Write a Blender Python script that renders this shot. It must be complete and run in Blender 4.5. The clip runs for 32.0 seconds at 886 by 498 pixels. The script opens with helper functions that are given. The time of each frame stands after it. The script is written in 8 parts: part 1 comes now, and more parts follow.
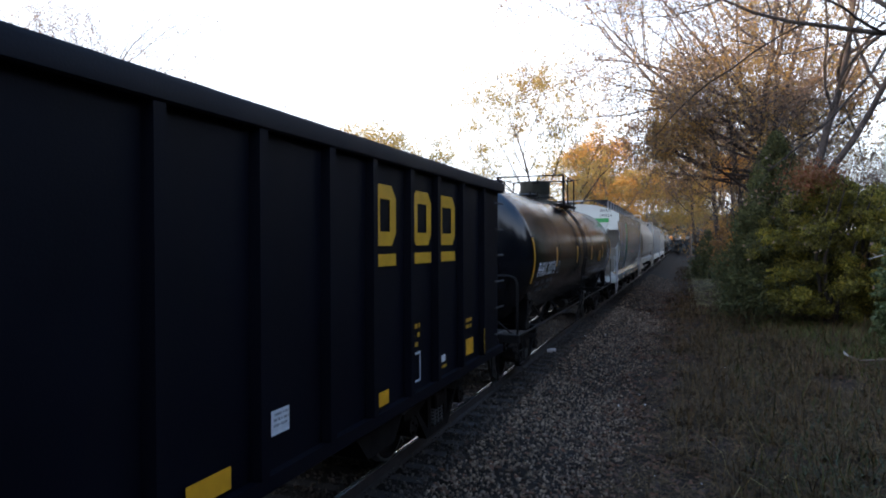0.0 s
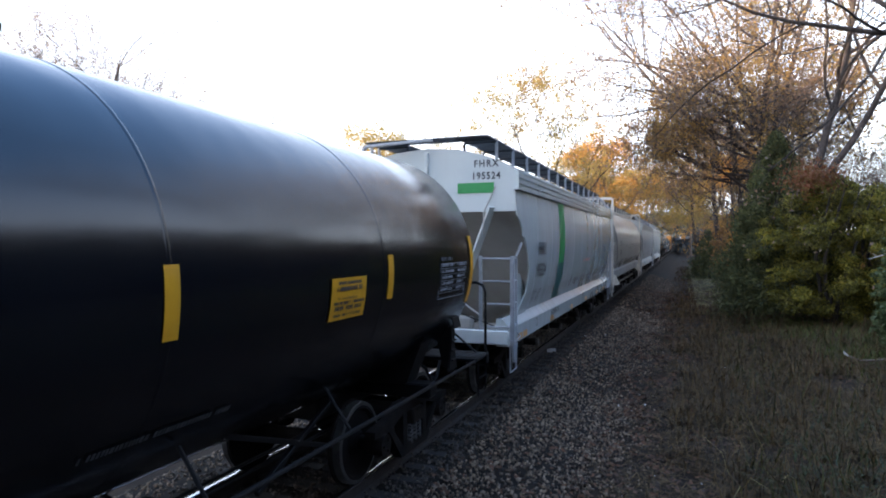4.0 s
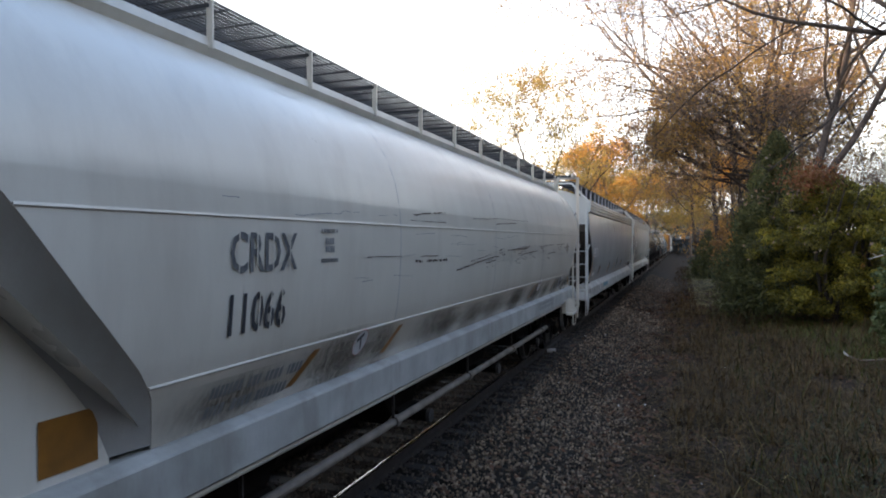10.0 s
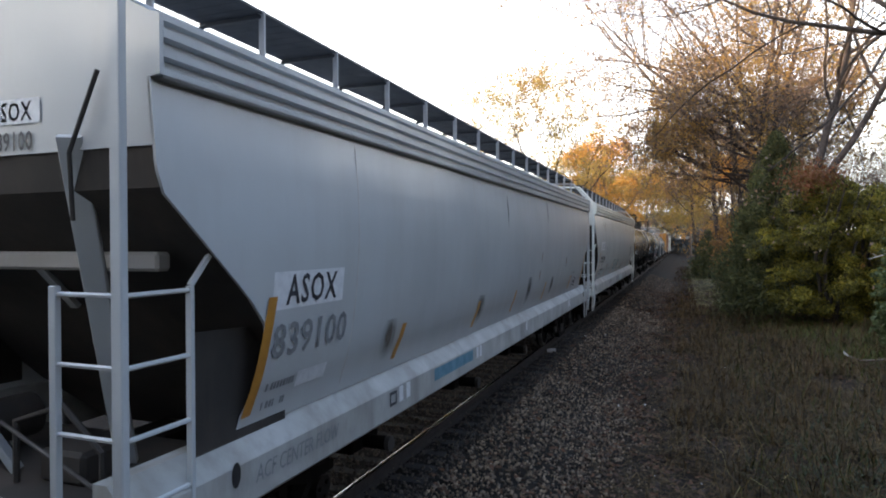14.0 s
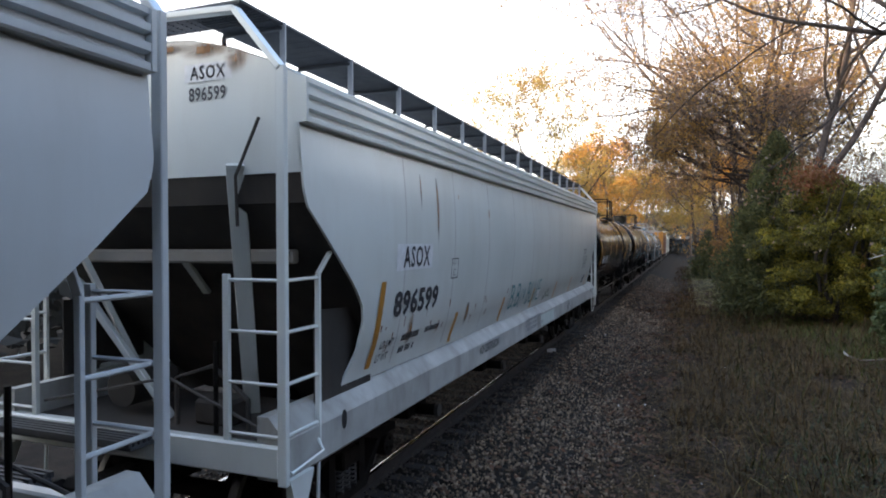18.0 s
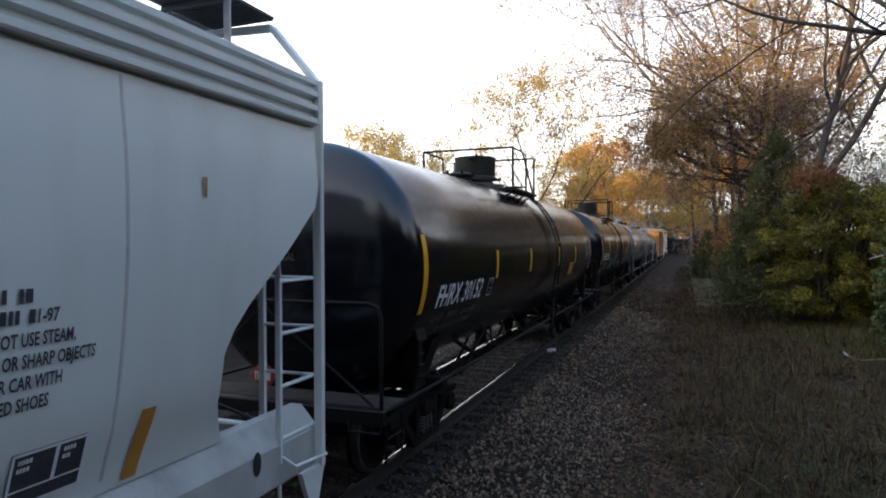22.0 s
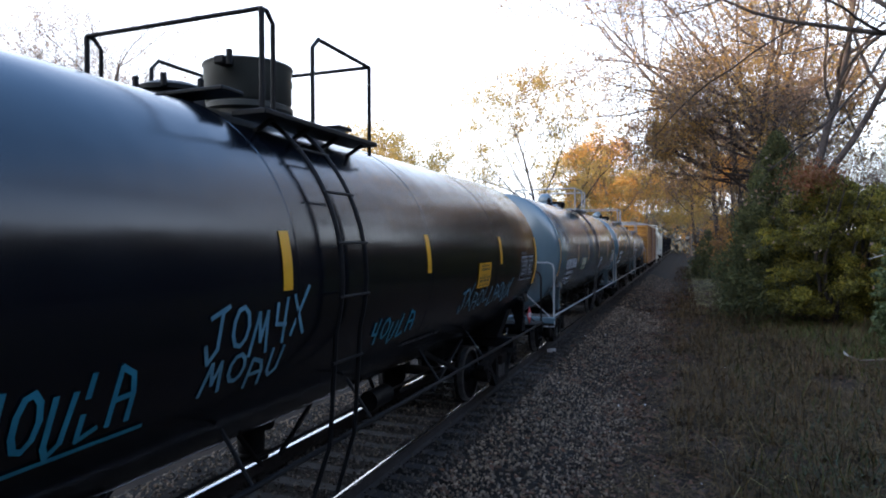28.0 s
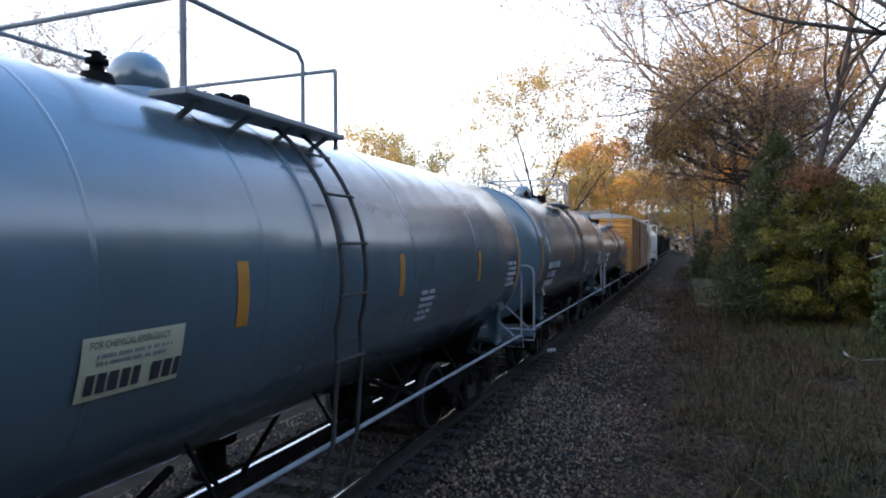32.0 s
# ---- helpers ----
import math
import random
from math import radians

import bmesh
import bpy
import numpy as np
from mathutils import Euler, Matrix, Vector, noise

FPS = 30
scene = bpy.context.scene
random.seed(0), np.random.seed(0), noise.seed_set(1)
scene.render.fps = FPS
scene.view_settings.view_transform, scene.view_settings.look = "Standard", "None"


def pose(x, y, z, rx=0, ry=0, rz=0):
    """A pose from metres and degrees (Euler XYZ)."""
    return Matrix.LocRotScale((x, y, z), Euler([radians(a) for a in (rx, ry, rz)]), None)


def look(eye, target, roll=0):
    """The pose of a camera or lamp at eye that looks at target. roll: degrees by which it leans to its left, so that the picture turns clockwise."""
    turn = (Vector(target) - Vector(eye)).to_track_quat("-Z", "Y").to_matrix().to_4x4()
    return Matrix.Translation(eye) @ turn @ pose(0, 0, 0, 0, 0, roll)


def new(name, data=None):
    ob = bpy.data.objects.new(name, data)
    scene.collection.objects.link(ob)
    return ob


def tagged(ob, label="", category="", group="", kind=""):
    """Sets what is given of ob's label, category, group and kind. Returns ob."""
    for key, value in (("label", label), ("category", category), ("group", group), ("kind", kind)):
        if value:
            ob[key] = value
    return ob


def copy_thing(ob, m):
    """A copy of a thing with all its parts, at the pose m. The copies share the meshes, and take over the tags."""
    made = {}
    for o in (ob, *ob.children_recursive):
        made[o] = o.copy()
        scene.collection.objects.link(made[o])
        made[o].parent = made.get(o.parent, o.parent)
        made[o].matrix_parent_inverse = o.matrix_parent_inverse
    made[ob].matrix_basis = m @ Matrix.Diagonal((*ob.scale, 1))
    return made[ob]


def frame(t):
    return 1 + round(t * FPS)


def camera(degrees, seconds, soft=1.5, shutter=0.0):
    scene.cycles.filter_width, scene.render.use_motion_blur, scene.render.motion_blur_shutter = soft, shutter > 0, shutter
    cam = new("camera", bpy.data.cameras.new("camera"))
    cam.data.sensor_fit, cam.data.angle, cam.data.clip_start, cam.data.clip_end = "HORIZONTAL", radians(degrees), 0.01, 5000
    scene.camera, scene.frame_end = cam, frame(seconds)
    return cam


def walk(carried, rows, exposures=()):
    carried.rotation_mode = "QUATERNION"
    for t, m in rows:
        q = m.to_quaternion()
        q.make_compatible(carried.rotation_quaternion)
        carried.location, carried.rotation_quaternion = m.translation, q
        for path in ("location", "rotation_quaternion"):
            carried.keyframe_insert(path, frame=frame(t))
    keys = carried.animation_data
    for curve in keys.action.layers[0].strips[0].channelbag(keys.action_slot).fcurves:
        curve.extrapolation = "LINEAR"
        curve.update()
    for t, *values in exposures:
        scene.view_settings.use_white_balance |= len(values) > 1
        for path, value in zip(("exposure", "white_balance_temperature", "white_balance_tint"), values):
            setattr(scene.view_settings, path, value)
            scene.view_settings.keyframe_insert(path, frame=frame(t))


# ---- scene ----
# ---------------------------------------------------------------- camera
EYE = (0.0, 0.0, 2.75)
cam = camera(69.98, 32.0, soft=1.9)
STAND = look(EYE, (EYE[0] - 0.35550943, EYE[1] + 0.93461769, EYE[2] - 0.01013955), -0.221)
walk(cam, [(0.0, STAND), (32.0, STAND)], exposures=[(t, e, k, 10) for t, e, k in ((0.0, 1.6, 6000), (2.0, 1.88, 5950), (3.0, 1.92, 5950), (5.5, 2.1, 6150), (7.0, 1.98, 6250), (9.0, 1.85, 6900), (11.0, 1.8, 6850), (14.0, 1.98, 6900), (18.0, 2.05, 6850), (20.5, 1.92, 6800), (22.0, 1.55, 6750), (23.5, 1.7, 6450), (28.0, 1.78, 6050), (29.5, 1.82, 6050), (31.0, 1.78, 6000), (32.0, 1.7, 6000))])

# ---------------------------------------------------------------- light
SUN_EL, SUN_AZ = 5.0, 214.0          # degrees; azimuth clockwise from +y
world = bpy.data.worlds.new("world")
scene.world = world
world.use_nodes = True
wn = world.node_tree.nodes
sky = wn.new("ShaderNodeTexSky")
sky.sky_type = "NISHITA"
sky.sun_disc = False
sky.sun_elevation, sky.sun_rotation = radians(SUN_EL), radians(SUN_AZ)
sky.air_density, sky.dust_density, sky.ozone_density = 1.0, 1.6, 1.0
wn["Background"].inputs["Strength"].default_value = 0.15
veil = wn.new("ShaderNodeMix")      # thin haze: white low down, blue air overhead
veil.data_type, veil.blend_type = "RGBA", "ADD"
veil.inputs[0].default_value = 1.0
sky_dir = wn.new("ShaderNodeTexCoord")
sky_xyz = wn.new("ShaderNodeSeparateXYZ")
world.node_tree.links.new(sky_dir.outputs["Generated"], sky_xyz.inputs[0])
sky_up = wn.new("ShaderNodeMapRange")
sky_up.interpolation_type = "SMOOTHSTEP"
sky_up.inputs["From Min"].default_value, sky_up.inputs["From Max"].default_value = 0.12, 0.8
world.node_tree.links.new(sky_xyz.outputs["Z"], sky_up.inputs["Value"])
haze = wn.new("ShaderNodeMix")
haze.data_type = "RGBA"
haze.inputs[6].default_value, haze.inputs[7].default_value = (4.9, 5.0, 5.15, 1), (0.72, 1.4, 2.7, 1)
world.node_tree.links.new(sky_up.outputs[0], haze.inputs[0])
glow_dot = wn.new("ShaderNodeVectorMath")     # the haze shines towards the low sun
glow_dot.operation = "DOT_PRODUCT"
glow_dot.inputs[1].default_value = (math.sin(radians(SUN_AZ)), math.cos(radians(SUN_AZ)), 0.25)
world.node_tree.links.new(sky_dir.outputs["Generated"], glow_dot.inputs[0])
glow_amt = wn.new("ShaderNodeMapRange")
glow_amt.interpolation_type = "SMOOTHSTEP"
glow_amt.inputs["From Min"].default_value, glow_amt.inputs["From Max"].default_value = -0.25, 1.0
world.node_tree.links.new(glow_dot.outputs["Value"], glow_amt.inputs["Value"])
glow = wn.new("ShaderNodeMix")
glow.data_type, glow.blend_type = "RGBA", "ADD"
glow.inputs[7].default_value = (1.5, 1.3, 1.0, 1)
world.node_tree.links.new(glow_amt.outputs[0], glow.inputs[0])
world.node_tree.links.new(haze.outputs[2], glow.inputs[6])
world.node_tree.links.new(glow.outputs[2], veil.inputs[7])
thinned = wn.new("ShaderNodeMix")   # the haze hides part of the clear sky
thinned.data_type, thinned.blend_type = "RGBA", "MULTIPLY"
thinned.inputs[0].default_value = 1.0
thinned.inputs[7].default_value = (0.22, 0.26, 0.34, 1)
world.node_tree.links.new(sky.outputs["Color"], thinned.inputs[6])
world.node_tree.links.new(thinned.outputs[2], veil.inputs[6])
world.node_tree.links.new(veil.outputs[2], wn["Background"].inputs["Color"])
sun = new("sun", bpy.data.lights.new("sun", "SUN"))
sun.data.energy, sun.data.angle, sun.data.color = 4.4, radians(0.6), (1.0, 0.72, 0.45)
_e, _a = radians(SUN_EL), radians(SUN_AZ)
sun_from = Vector((math.cos(_e) * math.sin(_a), math.cos(_e) * math.cos(_a), math.sin(_e)))
sun.matrix_basis = look(sun_from * 80, (0, 0, 0))

# ---------------------------------------------------------------- materials
def mat(name, c1, c2=None, rough=0.6, metal=0.0, scale=6.0, stretch=(1, 1, 1), bump=0.15, fine=60.0,
        dirt=None, dirt_amt=0.0, dirt_scale=1.5, per="", spread=0.0, coat=0.0, trans=0.0, spec=0.5, wave=0.0):
    """Two-scale procedural surface: broad stain noise, fine grain, optional grime colour, optional variation per piece."""
    m = bpy.data.materials.new(name)
    m.use_nodes = True
    nt = m.node_tree
    n, l = nt.nodes, nt.links
    b = n["Principled BSDF"]
    tc = n.new("ShaderNodeTexCoord")
    mp = n.new("ShaderNodeMapping")
    mp.inputs["Scale"].default_value = stretch
    l.new(tc.outputs["Object"], mp.inputs["Vector"])
    n1 = n.new("ShaderNodeTexNoise")
    n1.inputs["Scale"].default_value, n1.inputs["Detail"].default_value = scale, 5.0
    n2 = n.new("ShaderNodeTexNoise")
    n2.inputs["Scale"].default_value, n2.inputs["Detail"].default_value = fine, 3.0
    l.new(mp.outputs["Vector"], n1.inputs["Vector"])
    l.new(tc.outputs["Object"], n2.inputs["Vector"])
    mx = n.new("ShaderNodeMix")
    mx.data_type = "RGBA"
    c2 = c2 or tuple(c * 0.8 for c in c1)
    mx.inputs[6].default_value, mx.inputs[7].default_value = (*c1, 1), (*c2, 1)
    if per:
        src = n.new("ShaderNodeObjectInfo" if per == "object" else "ShaderNodeNewGeometry")
        rnd = src.outputs["Random"] if per == "object" else src.outputs["Random Per Island"]
        ad = n.new("ShaderNodeMath")
        ad.operation, ad.inputs[1].default_value = "MULTIPLY_ADD", spread
        l.new(rnd, ad.inputs[0])
        sc = n.new("ShaderNodeMath")
        sc.operation, sc.inputs[1].default_value = "MULTIPLY", 1.0 - spread
        l.new(n1.outputs["Fac"], sc.inputs[0])
        l.new(sc.outputs[0], ad.inputs[2])
        fac = ad.outputs[0]
    else:
        rp = n.new("ShaderNodeMapRange")
        rp.inputs["From Min"].default_value, rp.inputs["From Max"].default_value = 0.3, 0.7
        l.new(n1.outputs["Fac"], rp.inputs["Value"])
        fac = rp.outputs["Result"]
    l.new(fac, mx.inputs[0])
    col = mx.outputs[2]
    if dirt:
        n3 = n.new("ShaderNodeTexNoise")
        n3.inputs["Scale"].default_value, n3.inputs["Detail"].default_value = dirt_scale, 8.0
        n3.inputs["Roughness"].default_value = 0.65
        mp3 = n.new("ShaderNodeMapping")
        mp3.inputs["Scale"].default_value = (1.0, 1.0, 0.22)
        l.new(tc.outputs["Object"], mp3.inputs["Vector"])
        l.new(mp3.outputs["Vector"], n3.inputs["Vector"])
        r3 = n.new("ShaderNodeMapRange")
        r3.inputs["From Min"].default_value, r3.inputs["From Max"].default_value = 0.48, 0.75
        r3.inputs["To Max"].default_value = dirt_amt
        l.new(n3.outputs["Fac"], r3.inputs["Value"])
        m3 = n.new("ShaderNodeMix")
        m3.data_type = "RGBA"
        m3.inputs[7].default_value = (*dirt, 1)
        l.new(r3.outputs["Result"], m3.inputs[0])
        l.new(col, m3.inputs[6])
        col = m3.outputs[2]
    l.new(col, b.inputs["Base Color"])
    rr = n.new("ShaderNodeMapRange")
    rr.inputs["To Min"].default_value, rr.inputs["To Max"].default_value = max(0.02, rough - 0.08), min(1.0, rough + 0.1)
    l.new(n1.outputs["Fac"], rr.inputs["Value"])
    l.new(rr.outputs["Result"], b.inputs["Roughness"])
    b.inputs["Metallic"].default_value = metal
    b.inputs["Coat Weight"].default_value, b.inputs["Coat Roughness"].default_value = coat, 0.16
    b.inputs["Specular IOR Level"].default_value = spec
    if trans:
        tr = n.new("ShaderNodeBsdfTranslucent")
        l.new(col, tr.inputs["Color"])
        ms = n.new("ShaderNodeMixShader")
        ms.inputs[0].default_value = trans
        l.new(b.outputs[0], ms.inputs[1])
        l.new(tr.outputs[0], ms.inputs[2])
        l.new(ms.outputs[0], n["Material Output"].inputs["Surface"])
    if bump:
        bp = n.new("ShaderNodeBump")
        bp.inputs["Strength"].default_value, bp.inputs["Distance"].default_value = bump, 0.01
        l.new(n2.outputs["Fac"], bp.inputs["Height"])
        l.new(bp.outputs["Normal"], b.inputs["Normal"])
        if wave:
            n4 = n.new("ShaderNodeTexNoise")
            n4.inputs["Scale"].default_value, n4.inputs["Detail"].default_value = 1.3, 2.0
            mp4 = n.new("ShaderNodeMapping")
            mp4.inputs["Scale"].default_value = (1.0, 1.0, 0.45)
            l.new(tc.outputs["Object"], mp4.inputs["Vector"])
            l.new(mp4.outputs["Vector"], n4.inputs["Vector"])
            b4 = n.new("ShaderNodeBump")
            b4.inputs["Strength"].default_value, b4.inputs["Distance"].default_value = wave, 0.06
            l.new(n4.outputs["Fac"], b4.inputs["Height"])
            l.new(b4.outputs["Normal"], bp.inputs["Normal"])
    return m


GRIME = (0.10, 0.085, 0.07)
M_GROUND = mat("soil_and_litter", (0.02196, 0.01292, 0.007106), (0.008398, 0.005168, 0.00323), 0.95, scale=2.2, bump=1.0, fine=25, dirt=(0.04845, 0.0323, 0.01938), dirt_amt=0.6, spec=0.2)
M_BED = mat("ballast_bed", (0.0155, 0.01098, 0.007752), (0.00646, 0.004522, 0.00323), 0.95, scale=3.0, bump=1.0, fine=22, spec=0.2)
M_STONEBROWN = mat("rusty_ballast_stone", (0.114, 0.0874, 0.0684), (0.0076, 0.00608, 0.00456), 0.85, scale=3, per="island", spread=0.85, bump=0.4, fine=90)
M_STONE = mat("ballast_stone", (0.30, 0.215, 0.142), (0.002, 0.0013, 0.0008), 0.65, scale=3, per="island", spread=0.95, bump=0.4, fine=90)
M_TIE = mat("creosoted_wood", (0.00836, 0.00684, 0.00608), (0.0228, 0.01824, 0.0152), 0.9, scale=3, stretch=(1, 8, 8), bump=0.6, fine=40, per="object", spread=0.4)
M_RAILTOP = mat("polished_rail_steel", (0.62, 0.62, 0.64), (0.5, 0.5, 0.52), 0.22, 1.0, bump=0.02)
M_RAILSIDE = mat("rusty_rail_steel", (0.03, 0.021, 0.017), (0.016, 0.012, 0.010), 0.85, scale=4, bump=0.4)
M_GREYSTEEL = mat("dull_iron", (0.07, 0.064, 0.06), (0.04, 0.035, 0.032), 0.75, 0.2, scale=5, bump=0.3)
M_UNDER = mat("greasy_undercarriage", (0.011, 0.009, 0.008), (0.005, 0.004, 0.004), 0.85, scale=4, bump=0.4, dirt=(0.03, 0.021, 0.016), dirt_amt=0.5, spec=0.12)
M_TREAD = mat("worn_wheel_steel", (0.2, 0.195, 0.19), (0.11, 0.105, 0.1), 0.4, 0.9)
M_BLACK = mat("black_tank_paint", (0.003, 0.004, 0.0065), (0.0045, 0.0055, 0.0085), 0.17, scale=1.2, bump=0.012, fine=12, dirt=(0.008, 0.007, 0.006), dirt_amt=0.3, dirt_scale=0.8, wave=0.2, spec=0.6)
M_DRUM = mat("worn_dark_housing_paint", (0.04, 0.042, 0.036), (0.022, 0.023, 0.02), 0.45, scale=3, bump=0.1, dirt=(0.06, 0.05, 0.04), dirt_amt=0.4)
M_BLACKPART = mat("black_fitting_paint", (0.004, 0.004, 0.005), (0.009, 0.008, 0.008), 0.55, bump=0.1, spec=0.2)
M_HOPBLACK = mat("dark_blue_black_paint", (0.0015, 0.002, 0.0055), (0.0025, 0.003, 0.0075), 0.55, scale=1.5, bump=0.1, dirt=(0.007, 0.006, 0.007), dirt_amt=0.5, spec=0.12)
M_GREYTANK = mat("grey_blue_tank_paint", (0.098, 0.146, 0.172), (0.085, 0.127, 0.152), 0.22, scale=0.9, bump=0.03, fine=30, dirt=(0.06, 0.057, 0.052), dirt_amt=0.4, dirt_scale=0.7, wave=0.6, spec=0.9, coat=0.8)
M_GREYRAIL = mat("grey_handrail_paint", (0.32, 0.335, 0.35), (0.25, 0.26, 0.27), 0.5, bump=0.1, dirt=GRIME, dirt_amt=0.4)
M_WHITE = mat("fresh_light_grey_paint", (0.625, 0.665, 0.66), (0.585, 0.62, 0.615), 0.2, scale=0.8, bump=0.02, fine=20, dirt=(0.46, 0.46, 0.43), dirt_amt=0.25, wave=0.6, coat=0.9)
M_OUTPIPE = mat("dusty_brown_pipe", (0.24, 0.205, 0.175), (0.13, 0.105, 0.085), 0.6, 0.1, scale=5, bump=0.2)
M_CREAM = mat("weathered_cream_paint", (0.655, 0.615, 0.54), (0.595, 0.555, 0.485), 0.3, scale=0.9, bump=0.05, fine=25, dirt=(0.36, 0.31, 0.26), dirt_amt=0.4, wave=0.35, coat=0.5)
M_DIRTYSILL = mat("grimy_sill_paint", (0.43, 0.43, 0.41), (0.30, 0.295, 0.275), 0.6, scale=2.5, bump=0.1, fine=25, dirt=(0.15, 0.125, 0.10), dirt_amt=0.6, dirt_scale=2.5)
M_CARGREY = mat("faded_grey_paint", (0.50, 0.525, 0.53), (0.445, 0.465, 0.47), 0.34, scale=0.8, bump=0.04, fine=22, dirt=(0.34, 0.33, 0.31), dirt_amt=0.3, wave=0.4, coat=0.7)
M_CARPALE = mat("pale_grey_paint", (0.675, 0.70, 0.67), (0.62, 0.645, 0.615), 0.38, scale=0.8, bump=0.04, fine=22, dirt=(0.45, 0.42, 0.36), dirt_amt=0.3, wave=0.4, coat=0.7)
# grey below the body paint: dust, and the shade of the car ends, in one colour
M_SLOPE = mat("dusty_shaded_sheet", (0.40, 0.385, 0.36), (0.33, 0.315, 0.29), 0.7, scale=1.5, bump=0.1, dirt=(0.22, 0.19, 0.16), dirt_amt=0.5)
# near-black sheet for the ends and platforms of the two faded grey cars
M_SLOPEDK = mat("dark_slope_sheet", (0.04, 0.034, 0.03), (0.02, 0.018, 0.016), 0.8, scale=1.5, bump=0.15, dirt=(0.09, 0.065, 0.05), dirt_amt=0.5)
M_GRATE = mat("galvanised_grating", (0.06, 0.063, 0.07), (0.045, 0.047, 0.052), 0.6, 0.3, bump=0.1)
M_GALV = mat("galvanised_bracket", (0.42, 0.44, 0.47), (0.34, 0.355, 0.38), 0.45, 0.4, bump=0.1)
M_YELLOW = mat("yellow_reflective_tape", (0.76, 0.37, 0.015), (0.66, 0.31, 0.015), 0.4, scale=8, bump=0.02, dirt=(0.3, 0.18, 0.05), dirt_amt=0.4)
M_BROWNTAPE = mat("browned_amber_tape", (0.30, 0.125, 0.018), (0.19, 0.08, 0.014), 0.5, scale=5, bump=0.04, dirt=(0.09, 0.05, 0.025), dirt_amt=0.6)
M_AMBER = mat("dull_amber_tape", (0.50, 0.23, 0.035), (0.40, 0.175, 0.03), 0.5, scale=8, bump=0.02, dirt=(0.22, 0.13, 0.06), dirt_amt=0.5)
M_LOGO = mat("yellow_lettering_paint", (0.66, 0.36, 0.014), (0.56, 0.30, 0.014), 0.5, scale=6, bump=0.02)
M_INK = mat("black_stencil_paint", (0.03, 0.032, 0.04), (0.05, 0.052, 0.06), 0.55, scale=20, bump=0.02)
M_WORNINK = mat("worn_stencil_paint", (0.06, 0.062, 0.068), (0.15, 0.152, 0.158), 0.6, scale=25, bump=0.02)
M_FADEINK = mat("faded_stencil_paint", (0.16, 0.165, 0.175), (0.26, 0.265, 0.27), 0.6, scale=25, bump=0.02)
M_WHITEINK = mat("white_stencil_paint", (0.72, 0.73, 0.74), (0.6, 0.61, 0.62), 0.5, scale=18, bump=0.02)
M_MIDINK = mat("worn_white_stencil_paint", (0.34, 0.34, 0.35), (0.2, 0.2, 0.21), 0.6, scale=18, bump=0.02)
M_DIMINK = mat("dim_white_stencil_paint", (0.10, 0.10, 0.105), (0.04, 0.04, 0.042), 0.6, scale=18, bump=0.02)
M_RED = mat("red_paint", (0.45, 0.045, 0.045), (0.34, 0.035, 0.035), 0.5, bump=0.02)
M_GREEN = mat("green_band_paint", (0.05, 0.30, 0.09), (0.045, 0.26, 0.08), 0.35, bump=0.02)
M_TEAL = mat("dark_teal_band_paint", (0.035, 0.12, 0.115), (0.03, 0.10, 0.095), 0.35, bump=0.02)
M_SPRAY = mat("blue_spray_paint", (0.035, 0.24, 0.33), (0.025, 0.17, 0.25), 0.55, scale=10, bump=0.02)
M_SPRAYPALE = mat("pale_blue_spray_paint", (0.13, 0.27, 0.34), (0.07, 0.18, 0.24), 0.6, scale=10, bump=0.02)
M_PALEGREEN = mat("washed_green_paint", (0.42, 0.50, 0.46), (0.52, 0.56, 0.54), 0.6, scale=4, bump=0.02)
M_OLIVESPRAY = mat("olive_spray_paint", (0.10, 0.14, 0.10), (0.17, 0.20, 0.15), 0.6, scale=10, bump=0.02)
M_SPRAYGRN = mat("green_spray_paint", (0.012, 0.14, 0.17), (0.035, 0.21, 0.22), 0.6, scale=10, bump=0.02)
M_RUSTDARK = mat("dark_rust_spot", (0.13, 0.055, 0.045), (0.25, 0.12, 0.08), 0.85, scale=9, bump=0.2)
M_RUST = mat("rust_streak", (0.28, 0.13, 0.05), (0.42, 0.26, 0.13), 0.85, scale=9, bump=0.2)
M_DARKHOLE = mat("painted_hole_shade", (0.02, 0.018, 0.017), rough=0.9)
M_BOX = mat("orange_boxcar_paint", (0.55, 0.27, 0.05), (0.46, 0.21, 0.04), 0.6, scale=1.0, bump=0.1, dirt=(0.2, 0.1, 0.05), dirt_amt=0.5)
M_BROWNCAR = mat("oxide_brown_paint", (0.16, 0.075, 0.05), (0.11, 0.055, 0.04), 0.7, bump=0.1)
M_BARK = mat("grey_brown_bark", (0.06, 0.047, 0.04), (0.022, 0.018, 0.016), 0.95, scale=3, stretch=(6, 6, 1), bump=0.8, fine=18)
M_PALEBARK = mat("pale_twig_bark", (0.19, 0.15, 0.125), (0.10, 0.078, 0.064), 0.95, scale=3, stretch=(6, 6, 1), bump=0.6, fine=18)
M_PALESEAM = mat("pale_worn_band", (0.26, 0.30, 0.32), (0.17, 0.21, 0.235), 0.45, scale=4, bump=0.1)
M_WELD = mat("dusty_weld_bead", (0.52, 0.51, 0.49), (0.42, 0.405, 0.39), 0.5, scale=5, bump=0.1)
M_LEAFBROWN = mat("russet_oak_leaves", (0.12, 0.10, 0.09), (0.26, 0.165, 0.10), 0.7, per="island", spread=0.9, bump=0, trans=0.42)
M_LEAFOLIVE = mat("olive_oak_leaves", (0.15, 0.115, 0.055), (0.43, 0.25, 0.065), 0.7, per="island", spread=0.9, bump=0, trans=0.45)
